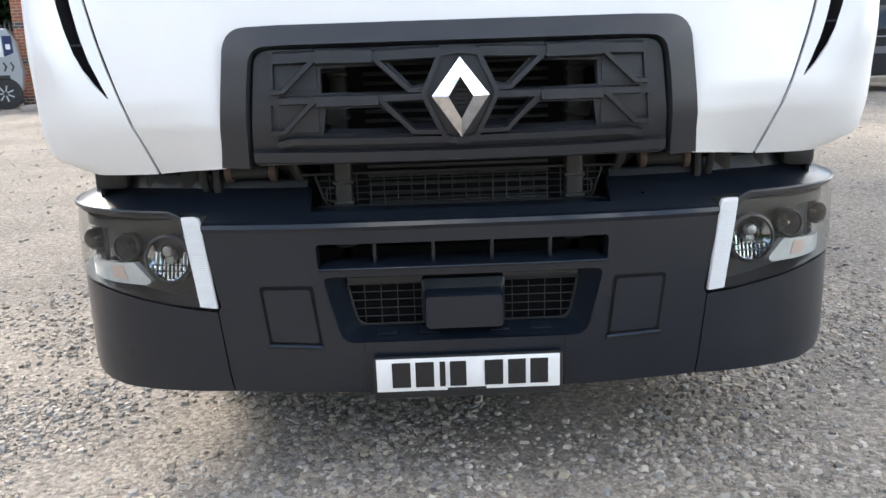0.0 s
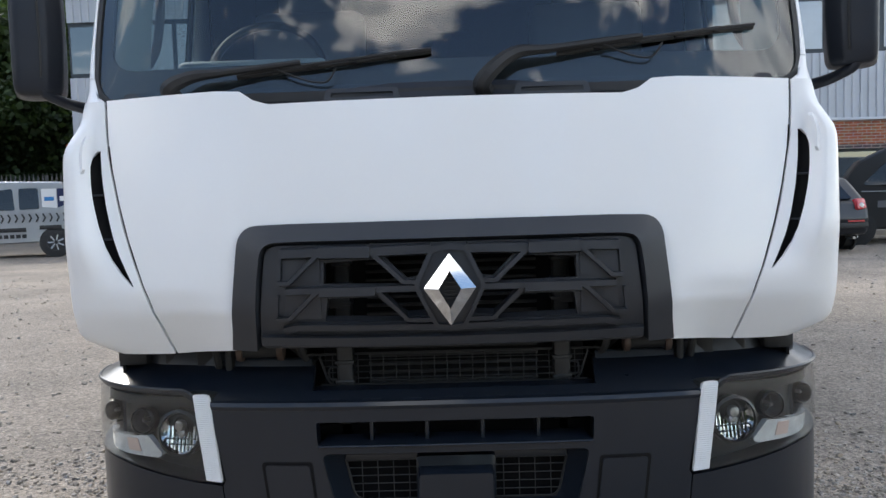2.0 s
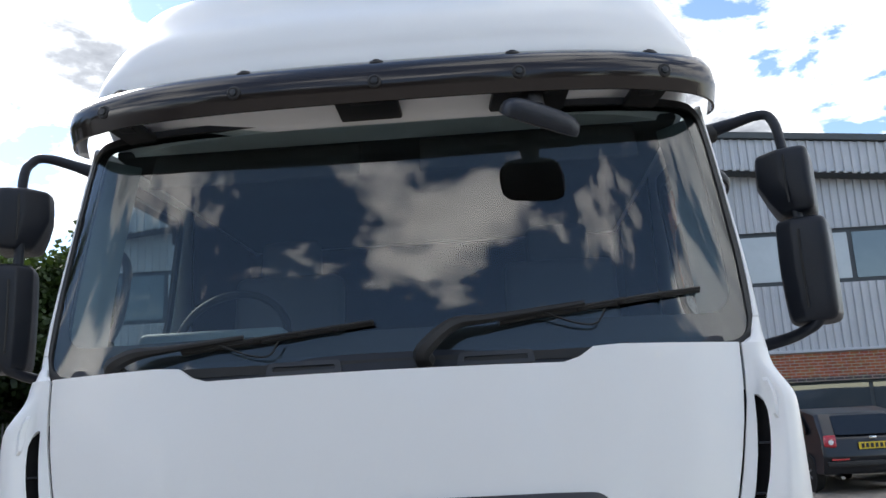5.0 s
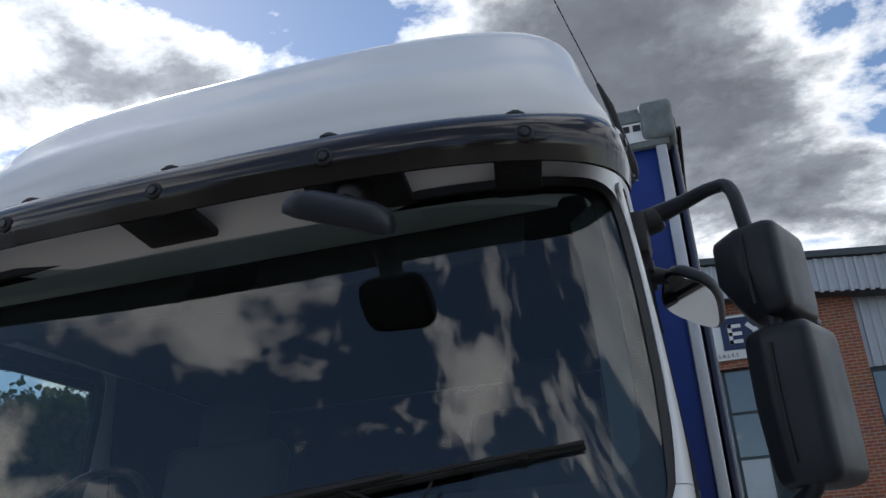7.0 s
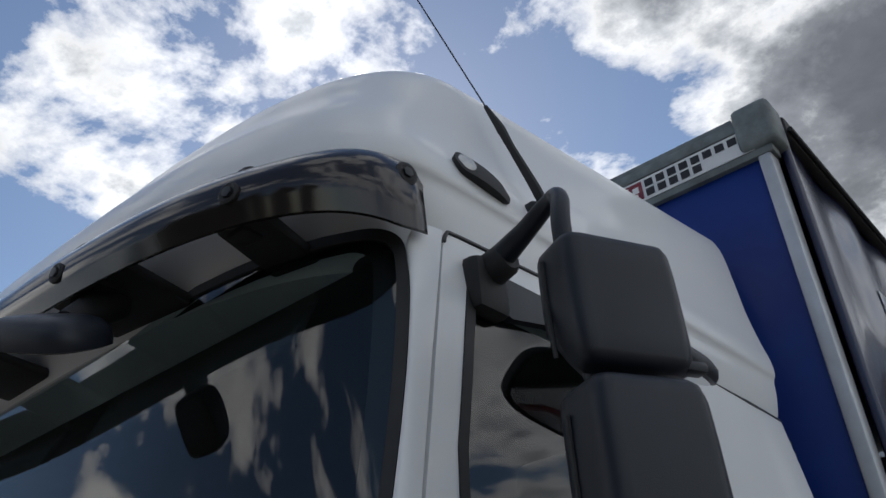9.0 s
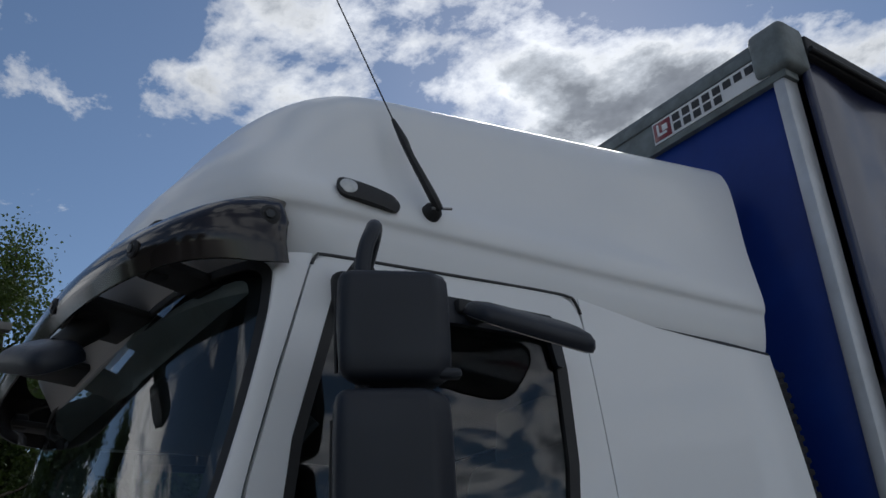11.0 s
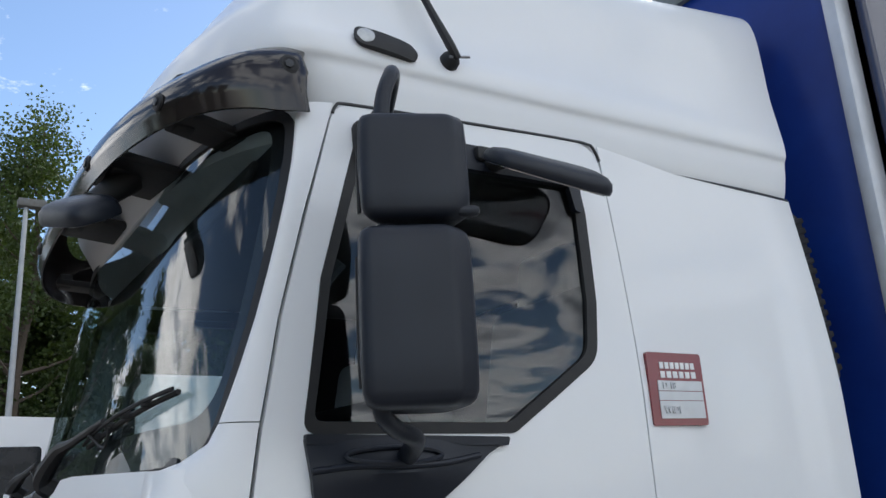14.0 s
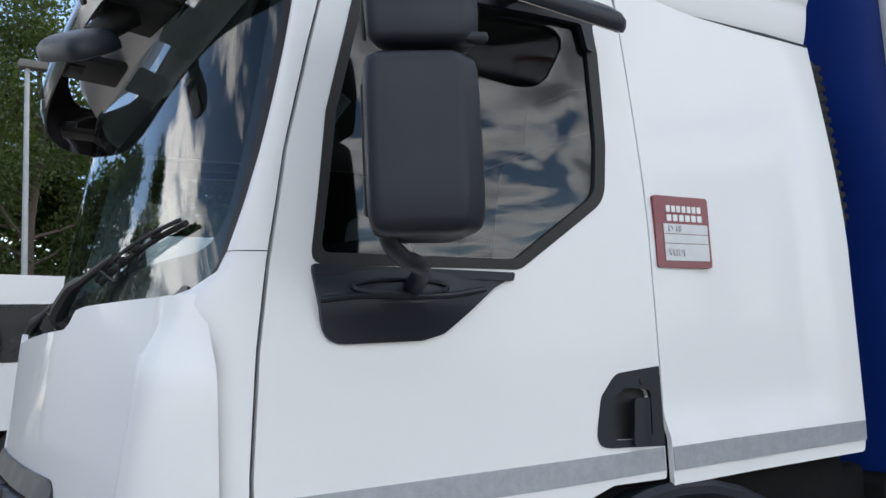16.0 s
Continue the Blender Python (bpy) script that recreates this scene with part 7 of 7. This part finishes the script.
# dark hatchback, its tail towards the camera
car_prof = [(-2.05, 0.32), (-2.12, 0.62), (-2.05, 0.92), (-1.55, 1.36), (-0.9, 1.46), (0.4, 1.44), (1.1, 1.0), (1.95, 0.82), (2.1, 0.55), (2.05, 0.22)]
rear = [("rear_window", sheet(rpoly([(-0.60, 0.0), (0.60, 0.0), (0.50, 1.0), (-0.50, 1.0)], 0.08), lambda y, v: (-2.02 + 0.42 * v, y, 0.99 + 0.33 * v), (-1, 0, 0.6), 0.012, step=0.15), CAR_GLASS),
        ("bumper_trim", block((0.06, 1.70, 0.10), pose(-2.12, 0, 0.50), 0.02), BLACK), ("number_plate", block((0.02, 0.52, 0.115), pose(-2.115, 0, 0.80), 0.0), YELLOW), ("maker_badge", block((0.02, 0.13, 0.05), pose(-2.10, 0, 0.93), 0.01), CHROME)]
for k in range(6):
    rear.append(("plate_mark", block((0.01, 0.05, 0.075), pose(-2.127, -0.2 + 0.08 * k, 0.80)), INK))
for sd in (-1, 1):
    rear += [("tail_lamp", block((0.16, 0.22, 0.22), pose(-2.02, sd * 0.72, 0.88, 0, 15, sd * -18), 0.04), TAIL), ("tail_lamp_lens", lathe([(0.045, 0), (0.04, 0.02), (0.01, 0.025)], (-2.10, sd * 0.73, 0.87), (-1, 0, 0), 14), SIGN_W), ("fog_strip", block((0.02, 0.30, 0.03), pose(-2.14, sd * 0.62, 0.58), 0.0), TAIL),
             ("exhaust", tube([(-2.1, sd * 0.6, 0.27), (-1.8, sd * 0.6, 0.27)], 0.03, 8), STEEL)]
vehicle("car", "dark hatchback car parked tail-on before the workshop", "car", pose(6.62, 15.2, 0, 0, 0, 92), DARK_PAINT, car_prof, 0.88,
        [[(-1.35, 1.0), (-0.15, 1.0), (-0.15, 1.38), (-0.95, 1.36)], [(-0.05, 1.0), (0.95, 0.99), (0.40, 1.36), (-0.05, 1.38)]], (-1.30, 1.30), 0.31, 0.16, rear)

# black van beside it
bv_prof = [(-2.5, 0.38), (-2.56, 0.9), (-2.45, 1.75), (-2.25, 1.95), (1.0, 1.97), (1.55, 1.70), (1.95, 1.18), (2.5, 1.0), (2.62, 0.65), (2.55, 0.28)]
bv = [("side_mark_white", block((0.42, 0.01, 0.30), pose(-1.30, 0.972, 1.30), 0.0), SIGN_W), ("side_mark_blue", block((0.30, 0.012, 0.12), pose(-1.30, 0.975, 1.30), 0.0), SIGN_BLUE), ("side_mark_navy", block((0.24, 0.01, 0.30), pose(-1.68, 0.972, 1.30), 0.0), SIGN_NAVY),
      ("side_stripe", block((3.2, 0.006, 0.14), pose(-0.4, 0.982, 0.82), 0.0), mat("side_stripe_grey", (0.13, 0.13, 0.14), 0.4, stain=0.3)), ("side_crease", block((3.6, 0.02, 0.02), pose(-0.3, 0.975, 1.08), 0.005), GREY_PAINT), ("rear_bumper", block((0.12, 1.86, 0.24), pose(-2.55, 0, 0.46), 0.04), BLACK)]
for sd in (-1, 1):
    bv += [("tail_lamp", block((0.10, 0.16, 0.42), pose(-2.50, sd * 0.88, 1.05), 0.03), TAIL), ("rear_reflector", block((0.02, 0.2, 0.03), pose(-2.60, sd * 0.75, 0.58)), TAIL)]
vehicle("van", "black panel van parked beside the hatchback", "van", pose(10.0, 15.2, 0, 0, 0, 158), BLACK_PAINT, bv_prof, 0.97,
        [[(0.30, 1.22), (1.50, 1.20), (1.05, 1.66), (0.34, 1.68)]], (-1.62, 1.62), 0.34, 0.13, bv)

# another white truck cab across the yard
WT = thing("truck", "white truck cab parked across the yard", "truck", (-10.6, 1.1, 0))
wt_prof = rpoly([(-1.0, 0.9), (1.0, 0.9), (1.05, 1.6), (0.85, 2.75), (0.60, 2.86), (-0.95, 2.90)], 0.10, 4)
part("cab", loft([[(y_ * 1.0, x, z) for x, z in wt_prof] for y_ in (-1.15, 1.15)]), WHITE, WT)
part("windscreen", sheet(rpoly([(-1.0, 1.75), (1.0, 1.75), (0.93, 2.6), (-0.93, 2.6)], 0.08), lambda x, z: (x, -1.06 + 0.20 * (z - 1.65), z), (0, -1, 0), 0.01, step=0.2), CAR_GLASS, WT)
for sd in (-1, 1):
    part("door_window", sheet(rpoly([(-0.75, 1.75), (0.15, 1.75), (0.15, 2.5), (-0.6, 2.5)], 0.06), lambda y, z, sd=sd: (sd * 1.156, y, z), (sd, 0, 0), 0.01, step=0.3), CAR_GLASS, WT)
    part("mirror", block((0.12, 0.16, 0.5), pose(sd * 1.36, -0.80, 2.05), 0.04), BLACK, WT)
    part("mirror_arm", tube([(sd * 1.15, -0.7, 2.4), (sd * 1.36, -0.8, 2.42), (sd * 1.36, -0.8, 2.3)], 0.02, 8), BLACK, WT)
    part("side_vent", block((0.02, 0.14, 1.0), pose(sd * 1.155, 0.78, 2.2), 0.0), BLACK, WT)
    for y in (-0.1, 3.4):
        part("wheel", lathe([(0.25, -0.14), (0.46, -0.14), (0.50, -0.10), (0.50, 0.10), (0.46, 0.14), (0.25, 0.14)], (sd * 0.98, y, 0.50), (sd, 0, 0), 28), BLACK, WT)
part("bumper", block((2.3, 0.30, 0.62), pose(0, -1.0, 0.62), 0.05), GRILLE, WT)
part("grille", block((1.3, 0.06, 0.45), pose(0, -1.06, 1.25), 0.02), GRILLE, WT)
part("chassis", block((0.9, 5.0, 0.25), pose(0, 2.6, 0.85), 0.02), DEEP, WT)
part("load_body", block((2.5, 4.6, 2.4), pose(0, 3.6, 2.25), 0.03), WHITE, WT)
for y, a in ((-9.0, -3), (-13.4, 5)):
    copy_thing(WT, pose(-11.0, y, 0, 0, 0, a))
